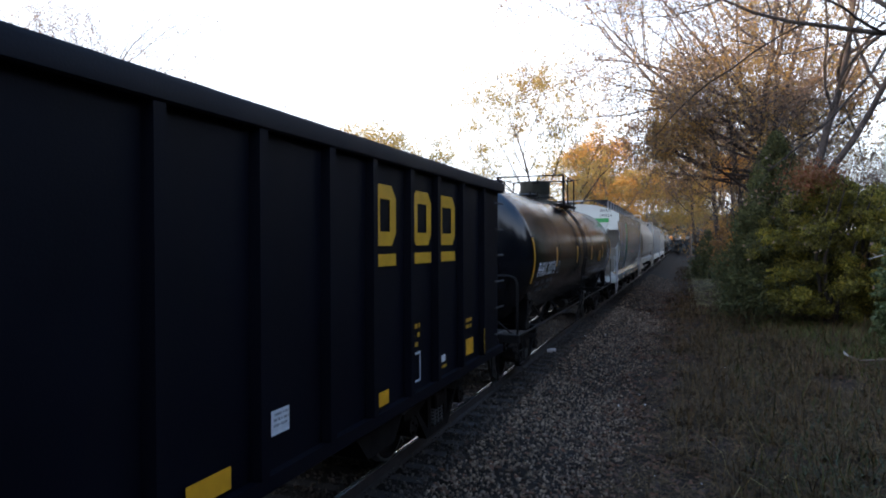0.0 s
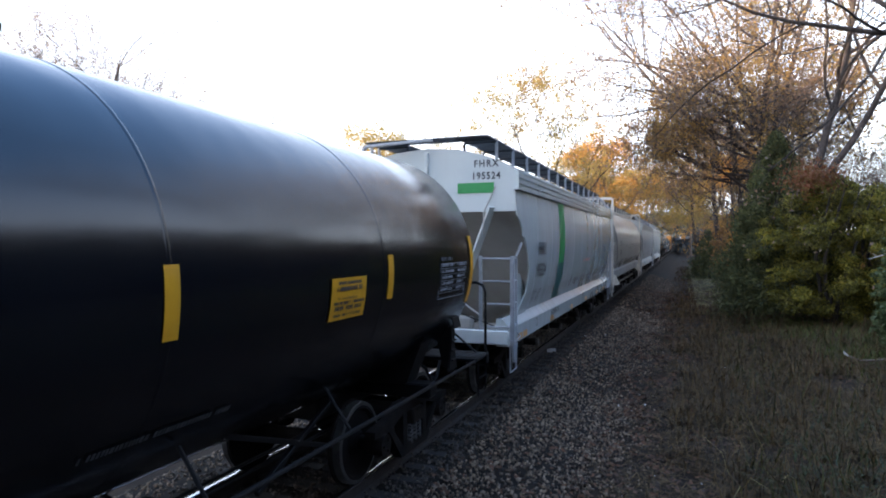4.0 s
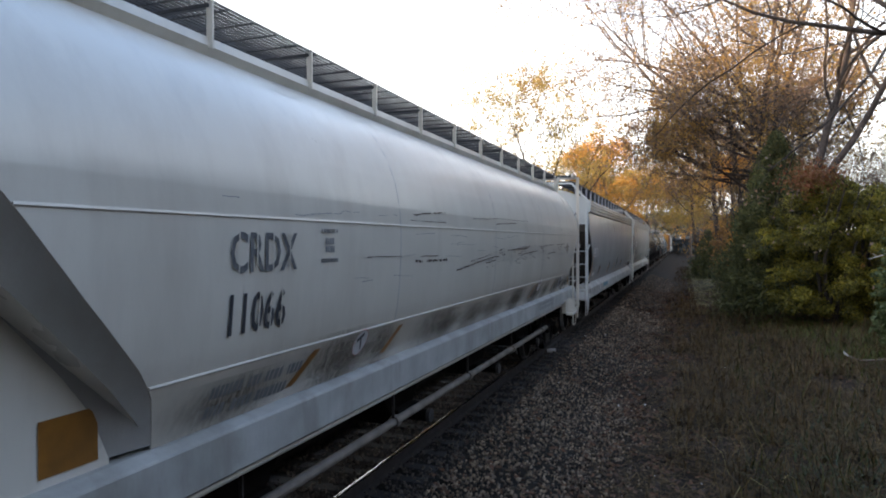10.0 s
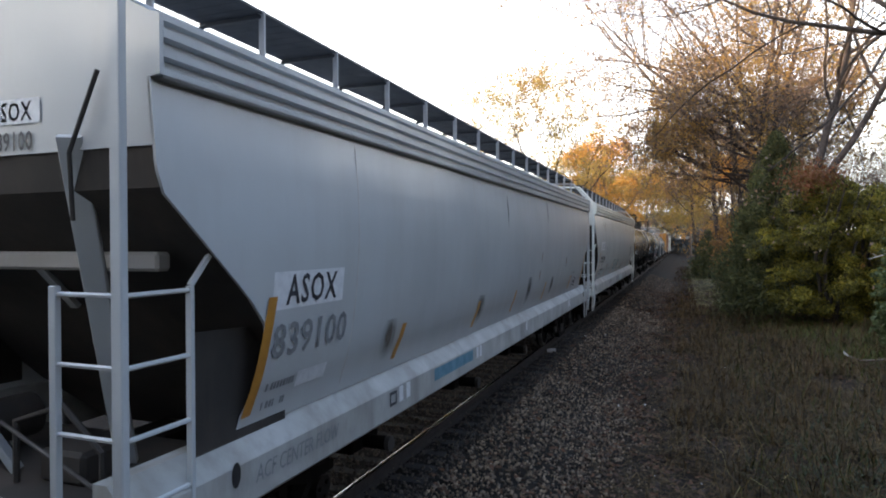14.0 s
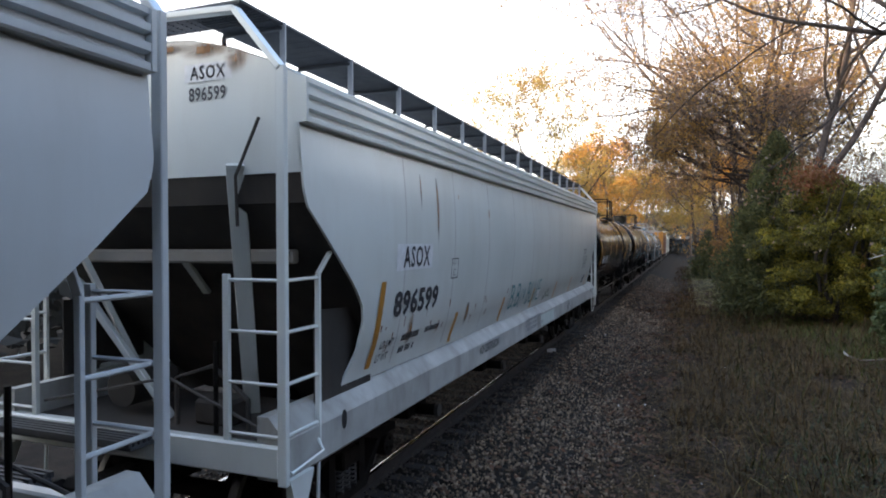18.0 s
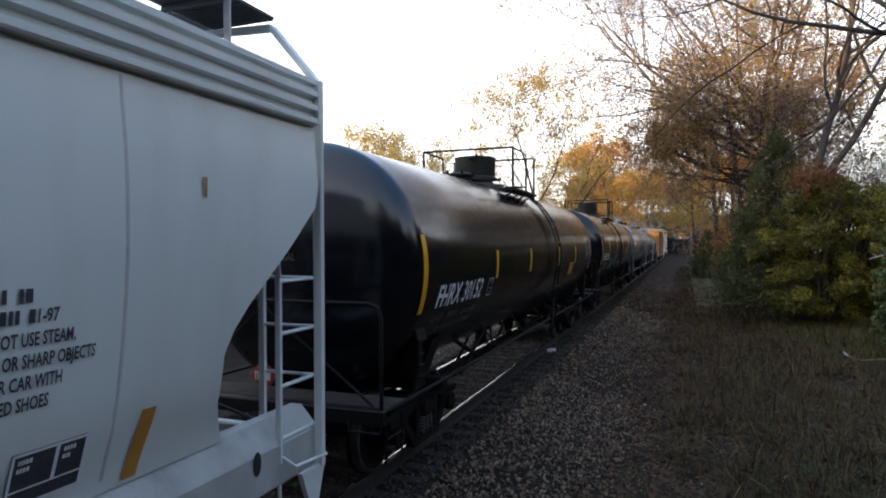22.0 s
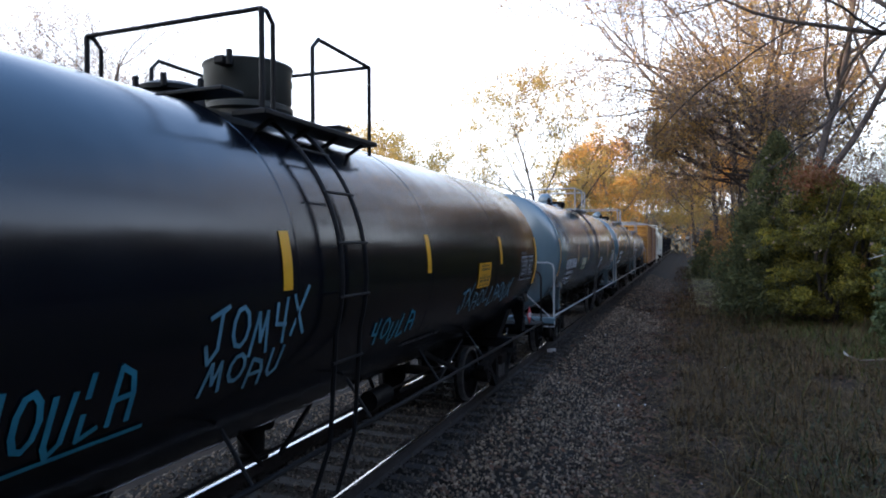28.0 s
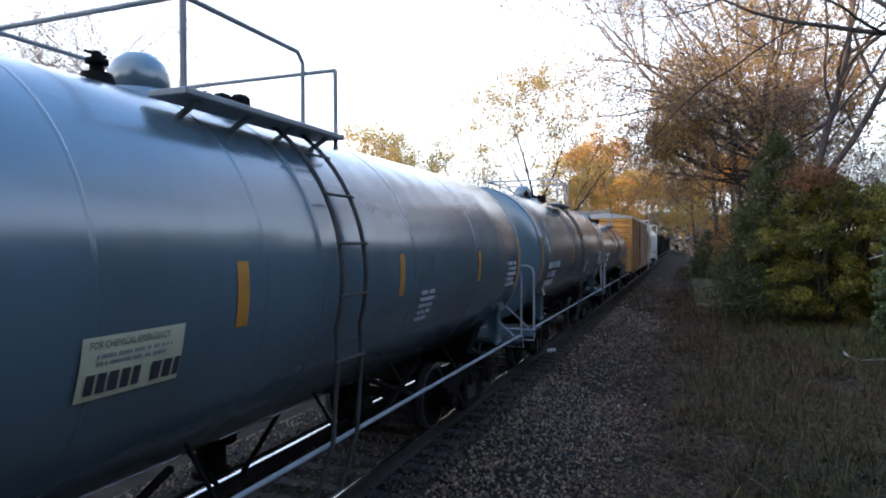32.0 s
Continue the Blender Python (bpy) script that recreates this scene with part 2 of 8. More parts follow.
M_SHRUB = mat("russet_undergrowth", (0.13, 0.08, 0.048), (0.34, 0.18, 0.06), 0.7, per="island", spread=0.9, bump=0, trans=0.45)
M_LEAFORANGE = mat("orange_autumn_leaves", (0.60, 0.29, 0.06), (0.34, 0.2, 0.05), 0.7, per="island", spread=0.9, bump=0, trans=0.35)
M_LEAFYEL = mat("yellow_green_leaves", (0.44, 0.29, 0.07), (0.17, 0.16, 0.06), 0.7, per="island", spread=0.9, bump=0, trans=0.35)
M_CEDAR = mat("cedar_foliage", (0.020, 0.032, 0.013), (0.125, 0.125, 0.036), 0.75, per="island", spread=0.9, bump=0, trans=0.3)
M_BUSH = mat("holly_green_foliage", (0.022, 0.030, 0.006), (0.235, 0.20, 0.022), 0.6, per="island", spread=0.9, bump=0, trans=0.35)
M_BUSHRED = mat("reddening_foliage", (0.20, 0.05, 0.022), (0.16, 0.10, 0.025), 0.65, per="island", spread=0.9, bump=0, trans=0.25)
# bluish grey carries the distance haze over the woods far ahead
M_FARWOOD = mat("haze_tinted_far_woods", (0.040, 0.052, 0.062), (0.062, 0.068, 0.072), 0.9, per="island", spread=0.9, bump=0)
M_BUSHYEL = mat("yellow_green_sprays", (0.36, 0.29, 0.03), (0.09, 0.10, 0.016), 0.6, per="island", spread=0.9, bump=0, trans=0.4)
M_TWIG = mat("grey_purple_twigs", (0.085, 0.068, 0.062), (0.04, 0.032, 0.03), 0.95, scale=3, bump=0.3, fine=18)
M_DARKWOOD = mat("distant_woods", (0.022, 0.024, 0.022), (0.042, 0.034, 0.025), 0.9, per="island", spread=0.9, bump=0)
M_STRAW = mat("pale_straw", (0.175, 0.112, 0.042), (0.045, 0.027, 0.011), 0.8, per="island", spread=0.9, bump=0, trans=0.25)
M_STEM = mat("yellowed_grass_stem", (0.36, 0.27, 0.085), (0.07, 0.065, 0.02), 0.7, per="island", spread=0.9, bump=0, trans=0.25)
M_WEEDLEAF = mat("dark_weed_leaves", (0.07, 0.085, 0.035), (0.014, 0.02, 0.006), 0.55, per="island", spread=0.9, bump=0, trans=0.25)
M_BROADLEAF = mat("pale_green_leaves", (0.13, 0.16, 0.06), (0.05, 0.075, 0.025), 0.6, per="island", spread=0.9, bump=0, trans=0.25)
M_FRESH = mat("short_fresh_grass", (0.04, 0.065, 0.010), (0.12, 0.14, 0.025), 0.75, per="island", spread=0.9, bump=0, trans=0.25)
# pale base colour stands in for sunlight on the path
M_PATHGRASS = mat("sunlit_path_grass", (0.30, 0.27, 0.13), (0.14, 0.12, 0.055), 0.75, per="island", spread=0.9, bump=0, trans=0.25)
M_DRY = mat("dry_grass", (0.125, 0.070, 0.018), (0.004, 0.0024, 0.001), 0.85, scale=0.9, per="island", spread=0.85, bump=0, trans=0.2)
M_GRASS = mat("green_grass", (0.012, 0.016, 0.003), (0.078, 0.072, 0.010), 0.75, per="island", spread=0.9, bump=0, trans=0.25)
M_LITTER = mat("fallen_leaves", (0.125, 0.055, 0.024), (0.018, 0.0105, 0.006), 0.85, per="island", spread=0.9, bump=0)
M_LITTERPALE = mat("pale_scraps", (0.62, 0.60, 0.58), (0.45, 0.42, 0.4), 0.7, per="island", spread=0.9, bump=0)


# ---------------------------------------------------------------- mesh tools
class MB:
    """A growing mesh."""
    def __init__(self):
        self.v, self.f = [], []

    def add(self, verts, faces):
        k = len(self.v)
        self.v.extend(verts)
        self.f.extend([tuple(i + k for i in f) for f in faces])
        return self

    def box(self, c, s, bev=0.0, rot=None):
        x, y, z = s[0] / 2, s[1] / 2, s[2] / 2
        b = min(bev, x * 0.9, y * 0.9, z * 0.9)
        vs, fs = [], []
        if b <= 0:
            vs = [(i, j, k) for i in (-x, x) for j in (-y, y) for k in (-z, z)]
            fs = [(0, 1, 3, 2), (4, 6, 7, 5), (0, 4, 5, 1), (2, 3, 7, 6), (0, 2, 6, 4), (1, 5, 7, 3)]
        else:
            idx = {}
            for i in (-1, 1):
                for j in (-1, 1):
                    for k in (-1, 1):
                        for a in range(3):
                            idx[i, j, k, a] = len(vs)
                            p = [i * x, j * y, k * z]
                            for q in range(3):
                                if q != a:
                                    p[q] -= (i, j, k)[q] * b
                            vs.append(tuple(p))
            for i in (-1, 1):
                for a in range(3):
                    def key(u, w, a=a, i=i):
                        t = [0, 0, 0]
                        t[a], t[(a + 1) % 3], t[(a + 2) % 3] = i, u, w
                        return idx[(*t, a)]
                    q = [key(-1, -1), key(1, -1), key(1, 1), key(-1, 1)]
                    fs.append(tuple(q if i > 0 else q[::-1]))
            for a in range(3):
                b1, c1 = (a + 1) % 3, (a + 2) % 3
                for u in (-1, 1):
                    for w in (-1, 1):
                        t0, t1 = [0, 0, 0], [0, 0, 0]
                        t0[a], t0[b1], t0[c1] = -1, u, w
                        t1[a], t1[b1], t1[c1] = 1, u, w
                        q = [idx[(*t0, b1)], idx[(*t1, b1)], idx[(*t1, c1)], idx[(*t0, c1)]]
                        fs.append(tuple(q if u * w < 0 else q[::-1]))
            for i in (-1, 1):
                for j in (-1, 1):
                    for k in (-1, 1):
                        q = [idx[i, j, k, 0], idx[i, j, k, 1], idx[i, j, k, 2]]
                        fs.append(tuple(q if i * j * k > 0 else q[::-1]))
        if rot is not None:
            vs = [tuple(rot @ Vector(p)) for p in vs]
        return self.add([(p[0] + c[0], p[1] + c[1], p[2] + c[2]) for p in vs], fs)

    def span(self, a, b, bev=0.0):
        """Box from corner a to corner b."""
        return self.box([(a[i] + b[i]) / 2 for i in range(3)], [abs(b[i] - a[i]) for i in range(3)], bev)

    def beam(self, p, q, w, h):
        """Rectangular bar from p to q."""
        p, q = Vector(p), Vector(q)
        d = q - p
        m = d.to_track_quat("Y", "Z").to_matrix()
        return self.box((p + q) / 2, (w, d.length, h), min(w, h) * 0.12, m)

    def tube(self, pts, r, n=8, caps=True):
        pts = [Vector(p) for p in pts]
        rs = r if isinstance(r, (list, tuple)) else [r] * len(pts)
        k, ref = len(self.v), None
        for i, p in enumerate(pts):
            d = (pts[min(i + 1, len(pts) - 1)] - pts[max(i - 1, 0)]).normalized()
            if ref is None:
                ref = d.orthogonal().normalized()
            ref = (ref - d * ref.dot(d)).normalized()
            s = d.cross(ref)
            for j in range(n):
                a = 2 * math.pi * j / n
                self.v.append(tuple(p + (ref * math.cos(a) + s * math.sin(a)) * rs[i]))
        for i in range(len(pts) - 1):
            for j in range(n):
                a, b = k + i * n + j, k + i * n + (j + 1) % n
                self.f.append((a, b, b + n, a + n))
        if caps:
            self.f.append(tuple(range(k + n - 1, k - 1, -1)))
            self.f.append(tuple(range(k + (len(pts) - 1) * n, k + len(pts) * n)))
        return self

    def lathe_y(self, prof, n=48, cx=0.0, cz=0.0):
        """Revolve (y, r) pairs round the y axis."""
        k = len(self.v)
        for y, r in prof:
            for j in range(n):
                a = 2 * math.pi * j / n
                self.v.append((cx + r * math.cos(a), y, cz + r * math.sin(a)))
        for i in range(len(prof) - 1):
            for j in range(n):
                a, b = k + i * n + j, k + i * n + (j + 1) % n
                self.f.append((a, a + n, b + n, b))
        return self

    def lathe_z(self, prof, n=24, cx=0.0, cy=0.0):
        k = len(self.v)
        for z, r in prof:
            for j in range(n):
                a = 2 * math.pi * j / n
                self.v.append((cx + r * math.cos(a), cy + r * math.sin(a), z))
        for i in range(len(prof) - 1):
            for j in range(n):
                a, b = k + i * n + j, k + i * n + (j + 1) % n
                self.f.append((a, b, b + n, a + n))
        return self

    def prism_y(self, prof, y0, y1, closed=True, caps=True):
        """Extrude a polygon of (x, z) along y."""
        k, n = len(self.v), len(prof)
        self.v.extend([(x, y0, z) for x, z in prof] + [(x, y1, z) for x, z in prof])
        for j in range(n if closed else n - 1):
            a, b = k + j, k + (j + 1) % n
            self.f.append((a, b, b + n, a + n))
        if closed and caps:
            self.f.append(tuple(range(k + n - 1, k - 1, -1)))
            self.f.append(tuple(range(k + n, k + 2 * n)))
        return self

    def prism_x(self, prof, x0, x1):
        """Extrude a polygon of (y, z) along x."""
        k, n = len(self.v), len(prof)
        self.v.extend([(x0, y, z) for y, z in prof] + [(x1, y, z) for y, z in prof])
        for j in range(n):
            a, b = k + j, k + (j + 1) % n
            self.f.append((a, b, b + n, a + n))
        self.f.append(tuple(range(k + n - 1, k - 1, -1)))
        self.f.append(tuple(range(k + n, k + 2 * n)))
        return self

    def mesh(self, name, material, smooth=0.0):
        me = bpy.data.meshes.new(name)
        me.from_pydata(self.v, [], self.f)
        me.materials.append(material)
        if smooth:
            me.shade_smooth()
            me.set_sharp_from_angle(angle=radians(smooth))
        me.update()
        return me


def part(name, mb, material, parent, label="", smooth=35.0):
    ob = new(name, mb.mesh(name, material, smooth))
    ob.parent = parent
    if label:
        tagged(ob, label)
    return ob


def thing(name, mb, material, label, category, group="", kind="", smooth=35.0):
    return tagged(new(name, mb.mesh(name, material, smooth)), label, category, group, kind)


def base(name, label, category, group="", at=(0, 0, 0), kind=""):
    e = new(name)
    e.empty_display_size = 0.3
    e.location = at
    return tagged(e, label, category, group, kind)


def letters(text, size, place, material, parent, name="lettering", width=1.0, shear=0.0, bold=0.0, spacing=1.0, label=""):
    """Lettering laid on a surface: place(a, h) gives the point a metres along the line and h above its foot."""
    cu = bpy.data.curves.new("t", "FONT")
    cu.body, cu.size, cu.shear, cu.offset, cu.space_character, cu.resolution_u = text, size, shear, bold, spacing, 2
    ob = bpy.data.objects.new("t", cu)
    me = bpy.data.meshes.new_from_object(ob)
    bpy.data.objects.remove(ob)
    for v in me.vertices:
        v.co = place(v.co.x * width, v.co.y)
    me.materials.clear()
    me.materials.append(material)
    o = new(name, me)
    me.name = name
    o.parent = parent
    if label:
        tagged(o, label)
    return o


# ---------------------------------------------------------------- the train's running gear
TRACK_X = -4.27
WHEELS = []            # every wheelset, turned in motions()
CARS = []              # every car and its start, moved in motions()

WHEEL_R = 0.46


def wheel_mesh():
    mb = MB()
    for s in (-1, 1):
        x0 = 0.72 * s
        prof = [(x0 - 0.03 * s, 0.12), (x0 - 0.05 * s, 0.30), (x0 - 0.06 * s, 0.39), (x0 - 0.065 * s, 0.485),
                (x0 - 0.03 * s, 0.49), (x0 - 0.02 * s, 0.462), (x0 + 0.07 * s, 0.456), (x0 + 0.075 * s, 0.385),
                (x0 + 0.03 * s, 0.36), (x0 + 0.0 * s, 0.16), (x0 + 0.08 * s, 0.11), (x0 + 0.08 * s, 0.0)]
        n, k = 28, len(mb.v)
        for x, r in prof:
            for j in range(n):
                a = 2 * math.pi * j / n
                mb.v.append((x, r * math.cos(a), r * math.sin(a)))
        for i in range(len(prof) - 1):
            for j in range(n):
                a, b = k + i * n + j, k + i * n + (j + 1) % n
                mb.f.append((a, b, b + n, a + n) if s > 0 else (a, a + n, b + n, b))
    mb.tube([(-1.12, 0, 0), (1.12, 0, 0)], 0.085, 14)
    for s in (-1, 1):
        mb.tube([(0.9 * s, 0, 0), (1.13 * s, 0, 0)], 0.125, 14)
        for j in range(3):
            a = 2 * math.pi * j / 3
            mb.tube([(1.13 * s, 0.07 * math.cos(a), 0.07 * math.sin(a)), (1.155 * s, 0.07 * math.cos(a), 0.07 * math.sin(a))], 0.022, 6)
    return mb.mesh("wheelset", M_UNDER, 40)


def rim_mesh(s):
    mb = MB()
    for s in (s,):
        x0, n, k = 0.72 * s, 28, len(mb.v)
        for x, r in ((x0 - 0.018 * s, 0.464), (x0 + 0.068 * s, 0.459), (x0 + 0.0765 * s, 0.44), (x0 + 0.0765 * s, 0.415)):
            for j in range(n):
                a = 2 * math.pi * j / n
                mb.v.append((x, r * math.cos(a), r * math.sin(a)))
        for i in range(3):
            for j in range(n):
                a, b = k + i * n + j, k + i * n + (j + 1) % n
                mb.f.append((a, b, b + n, a + n) if s > 0 else (a, a + n, b + n, b))
    return mb.mesh("tread", M_TREAD, 40)


WHEEL_ME, RIM_ME = wheel_mesh(), [rim_mesh(s) for s in (-1, 1)]


def sideframe_mesh(s):
    mb = MB()
    for s in (s,):
        x0, x1 = 0.98 * s, 1.10 * s
        top = [(-1.12, 0.58), (-1.12, 0.66), (-0.75, 0.70), (-0.4, 0.82), (0.4, 0.82), (0.75, 0.70), (1.12, 0.66), (1.12, 0.58), (0.72, 0.57), (0.36, 0.68), (-0.36, 0.68), (-0.72, 0.57)]
        bot = [(-0.78, 0.60), (-0.68, 0.60), (-0.34, 0.27), (0.34, 0.27), (0.68, 0.60), (0.78, 0.60), (0.40, 0.16), (-0.40, 0.16)]
        for pr in (top, bot):
            mb.prism_x(pr if s > 0 else pr[::-1], x0, x1)
        mb.span((x0, -0.36, 0.25), (x1, -0.24, 0.72))
        mb.span((x0, 0.24, 0.25), (x1, 0.36, 0.72))
    return mb.mesh("side_frame", M_UNDER, 35)


def spring_mesh(s):
    mb = MB()
    for s in (s,):
        for y in (-0.13, 0.0, 0.13):
            pts = [(1.06 * s + 0.055 * math.cos(a), y + 0.055 * math.sin(a), 0.27 + 0.0065 * i) for i, a in enumerate([k * 0.9 for k in range(36)])]
            mb.tube(pts, 0.013, 5)
    return mb.mesh("spring_nest", M_GREYSTEEL, 40)


FRAME_ME, SPRING_ME = [sideframe_mesh(s) for s in (-1, 1)], [spring_mesh(s) for s in (-1, 1)]
BOLSTER_ME = MB().span((-1.15, -0.17, 0.50), (1.15, 0.17, 0.68), 0.02).mesh("bolster", M_UNDER, 35)


def child(name, me, parent, m=None, label=""):
    ob = new(name, me)
    ob.parent = parent
    if m is not None:
        ob.matrix_basis = m
    if label:
        tagged(ob, label)
    return ob


def trucks(car, length, inset):
    for y in (inset, length - inset):
        child("bolster", BOLSTER_ME, car, pose(0, y, 0))
        for k in (0, 1):
            child("side_frame", FRAME_ME[k], car, pose(0, y, 0))
            child("spring_nest", SPRING_ME[k], car, pose(0, y, 0))
        for d in (-0.89, 0.89):
            w = child("wheelset", WHEEL_ME, car, pose(0, y + d, WHEEL_R))
            for rim in RIM_ME:
                child("tread", rim, w, None, "polished wheel tread")
            WHEELS.append((w, y + d))


def couplers(car, length, material=None):
    for y, s in ((0.0, -1), (length, 1)):
        mb = MB()
        mb.span((-0.09, y - 0.3 * s, 0.76), (0.09, y + 0.22 * s, 0.94), 0.02)
        mb.box((0.03, y + 0.38 * s, 0.86), (0.26, 0.22, 0.28), 0.05)
        mb.box((-0.10, y + 0.50 * s, 0.86), (0.10, 0.16, 0.26), 0.03)
        part("coupler", mb, M_UNDER, car)
        hose = MB()
        hose.tube([(0.32, y - 0.1 * s, 0.82), (0.34, y + 0.12 * s, 0.72), (0.36, y + 0.3 * s, 0.48), (0.34, y + 0.46 * s, 0.42), (0.3, y + 0.55 * s, 0.5)], 0.025, 7)
        part("air_hose", hose, M_BLACKPART, car)


def ladder(car, p, q, width_dir, rungs, material, r=0.012, rail=(0.05, 0.012), name="ladder"):
    """Two flat stiles from p up to q, a rung every step; width_dir sets its breadth."""
    p, q, w = Vector(p), Vector(q), Vector(width_dir)
    mb = MB()
    for o in (Vector((0, 0, 0)), w):
        mb.beam(p + o, q + o, *rail)
    for i in range(rungs):
        t = (i + 0.5) / rungs
        a = p + (q - p) * t
        mb.tube([a, a + w], r, 6)
    return part(name, mb, material, car)


def car_base(name, label, y0, length, category, inset):
    e = base(name, label, category, "freight train", (TRACK_X, y0, 0))
    CARS.append((e, y0))
    trucks(e, length, inset)
    couplers(e, length)
    return e


# ---------------------------------------------------------------- tank cars
def tank_car(y0, length, head, stripes, label, body, tape, r=1.53, zc=2.46, fit=None, dome="drum", plat=(6.7, 8.57), gap=(6.85, 7.45), drum_y=7.92, ladder_y=7.02, rails=None, seams=(), rail_z=0.66, end_z=2.13, deck_z=1.06, hd=0.52, mid=(2.19, 2.63)):
    fit = fit or M_BLACKPART
    rails = rails or fit
    e = car_base("tank_car", label, y0, length, "tank car", 2.05)
    c0, c1 = head, length - head
    prof = []
    for i in range(11):
        a = math.pi / 2 * i / 10
        prof.append((c0 - hd * math.cos(a), max(0.001, r * math.sin(a) ** 0.9)))
    prof += [(c0 + (c1 - c0) * k / 8, r) for k in range(1, 8)]
    for i in range(11):
        a = math.pi / 2 * i / 10
        prof.append((c1 + hd * math.sin(a), max(0.001, r * math.cos(a) ** 0.9)))
    tank = part("tank", MB().lathe_y(prof, 72, 0, zc), body, e, smooth=30)
    grey = body == M_GREYTANK
    for y in ((c0, c1) if grey else ()) + tuple(c0 + (c1 - c0) * k for k in seams):
        sm = MB()
        n = 72
        w = 0.034 if y in (c0, c1) else 0.018
        for yy, dr in ((y - w, 0.0), (y - w * 0.5, 0.004), (y + w * 0.5, 0.004), (y + w, 0.0)):
            for j in range(n):
                a = 2 * math.pi * j / n
                sm.v.append(((r + dr) * math.cos(a), yy, zc + (r + dr) * math.sin(a)))
        for i in range(3):
            for j in range(n):
                a, b = i * n + j, i * n + (j + 1) % n
                sm.f.append((a, a + n, b + n, b))
        part("weld_seam", sm, M_PALESEAM if y in (c0, c1) else body, tank, "pale worn weld band round the head" if y in (c0, c1) else "", smooth=30)

    def on(a0, h0):
        """Place on the shell's side: metres along, arc metres above the level h0."""
        t0 = math.asin(max(-1, min(1, (h0 - zc) / r)))
        def f(a, h, off=0.011):
            t = t0 + h / r
            return Vector(((r + off) * math.cos(t), a0 + a, zc + (r + off) * math.sin(t)))
        return f

    def patch(name, ya, yb, za, zb, material, lab="", off=0.006, parent=None):
        mb = MB()
        n = 14
        ta, tb = math.asin((za - zc) / r), math.asin((zb - zc) / r)
        for i in range(n + 1):
            t = ta + (tb - ta) * i / n
            for y in (ya, yb):
                mb.v.append(((r + off) * math.cos(t), y, zc + (r + off) * math.sin(t)))
        mb.f = [(2 * i, 2 * i + 1, 2 * i + 3, 2 * i + 2) for i in range(n)]
        return part(name, mb, material, parent or tank, lab)

    for i, y in enumerate(stripes):
        za, zb = (1.93, 2.84) if i in (0, len(stripes) - 1) else mid
        patch("reflective_stripe", y, y + (0.12 if i else 0.13), za, zb, tape)
    # end sills, decks and stub sills
    frame_m = M_GREYTANK if body == M_GREYTANK else fit
    dz = deck_z
    for y, s in ((0.0, 1), (length, -1)):
        part("end_sill", MB().span((-1.46, y, dz - 0.16), (1.46, y + 0.12 * s, dz), 0.015), frame_m, e)
        part("stub_sill", MB().span((-0.28, y + 0.13 * s, 0.66), (0.28, y + 3.0 * s, 0.96), 0.03), fit, e)
        deck = part("deck", MB().span((-1.46, y + 0.122 * s, dz - 0.04), (1.46, y + 0.60 * s, dz - 0.012), 0.006), frame_m, e)
        slats = MB()
        for k in range(10):
            slats.span((-1.45, y + (0.13 + 0.046 * k) * s, dz - 0.008), (1.45, y + (0.152 + 0.046 * k) * s, dz + 0.006))
        part("deck_grating", slats, M_GREYSTEEL, deck)
        # end rail
        zt = end_z
        hr = MB().tube([(1.42, y + 0.06 * s, dz - 0.02), (1.42, y + 0.06 * s, zt - 0.14), (1.38, y + 0.06 * s, zt - 0.04), (1.28, y + 0.06 * s, zt),
                        (-1.28, y + 0.06 * s, zt), (-1.38, y + 0.06 * s, zt - 0.04), (-1.42, y + 0.06 * s, zt - 0.14), (-1.42, y + 0.06 * s, dz - 0.02)], 0.022, 8)
        part("end_handrail", hr, rails, e)
        for sx in (-1, 1):
            part("rail_brace", MB().beam((-0.05 * sx, y + (0.06 + 0.015 * sx) * s, zt - 0.05), (1.3 * sx, y + (0.12 + 0.015 * sx) * s, dz), 0.04, 0.02), rails, e)
            x = 1.44 * sx
            g = MB().tube([(x, y + 0.02 * s, dz - 0.06), (x, y - 0.02 * s, dz - 0.22), (x * 0.75, y - 0.02 * s, dz - 0.22), (x * 0.75, y + 0.02 * s, dz - 0.06)], 0.013, 6)
            part("grab_iron", g, rails, e)
            st = MB().tube([(x, y + 0.12 * s, dz - 0.1), (x, y + 0.12 * s, 0.5), (x, y + 0.5 * s, 0.5), (x, y + 0.5 * s, dz - 0.1)], 0.014, 6)
            st.tube([(x, y + 0.12 * s, 0.74), (x, y + 0.5 * s, 0.74)], 0.012, 6)
            part("sill_step", st, fit, e)
        # bolster and saddle
        yb = y + 2.05 * s
        sad = MB()
        w = [(-1.25, zc - 0.95), (-1.05, 1.0), (1.05, 1.0), (1.25, zc - 0.95), (1.0, zc - 1.16), (0.5, zc - 1.46), (0, zc - 1.5), (-0.5, zc - 1.46), (-1.0, zc - 1.16)]
        sad.prism_y(w, yb - 0.16, yb + 0.16)
        sad.span((-1.35, yb - 0.12, 0.82), (1.35, yb + 0.12, 1.0), 0.02)
        part("saddle", sad, fit, e)
        yq = y + 1.28 * s
        web = MB().prism_x([(yq - 0.07, 1.62), (yq + 0.07, 1.62), (yq + 0.06, 1.36), (yq + 0.15, 1.02), (yq - 0.15, 1.02), (yq - 0.06, 1.36)], 1.30, 1.335)
        web.prism_y([(1.05, 1.6), (1.33, 1.6), (1.33, 1.04), (1.2, 1.04)], yq - 0.02, yq + 0.02)
        for k in range(3):
            web.box((1.345, yq, 1.16 + 0.13 * k), (0.03, 0.16, 0.02), 0.004)
        part("side_web", web, frame_m, e)
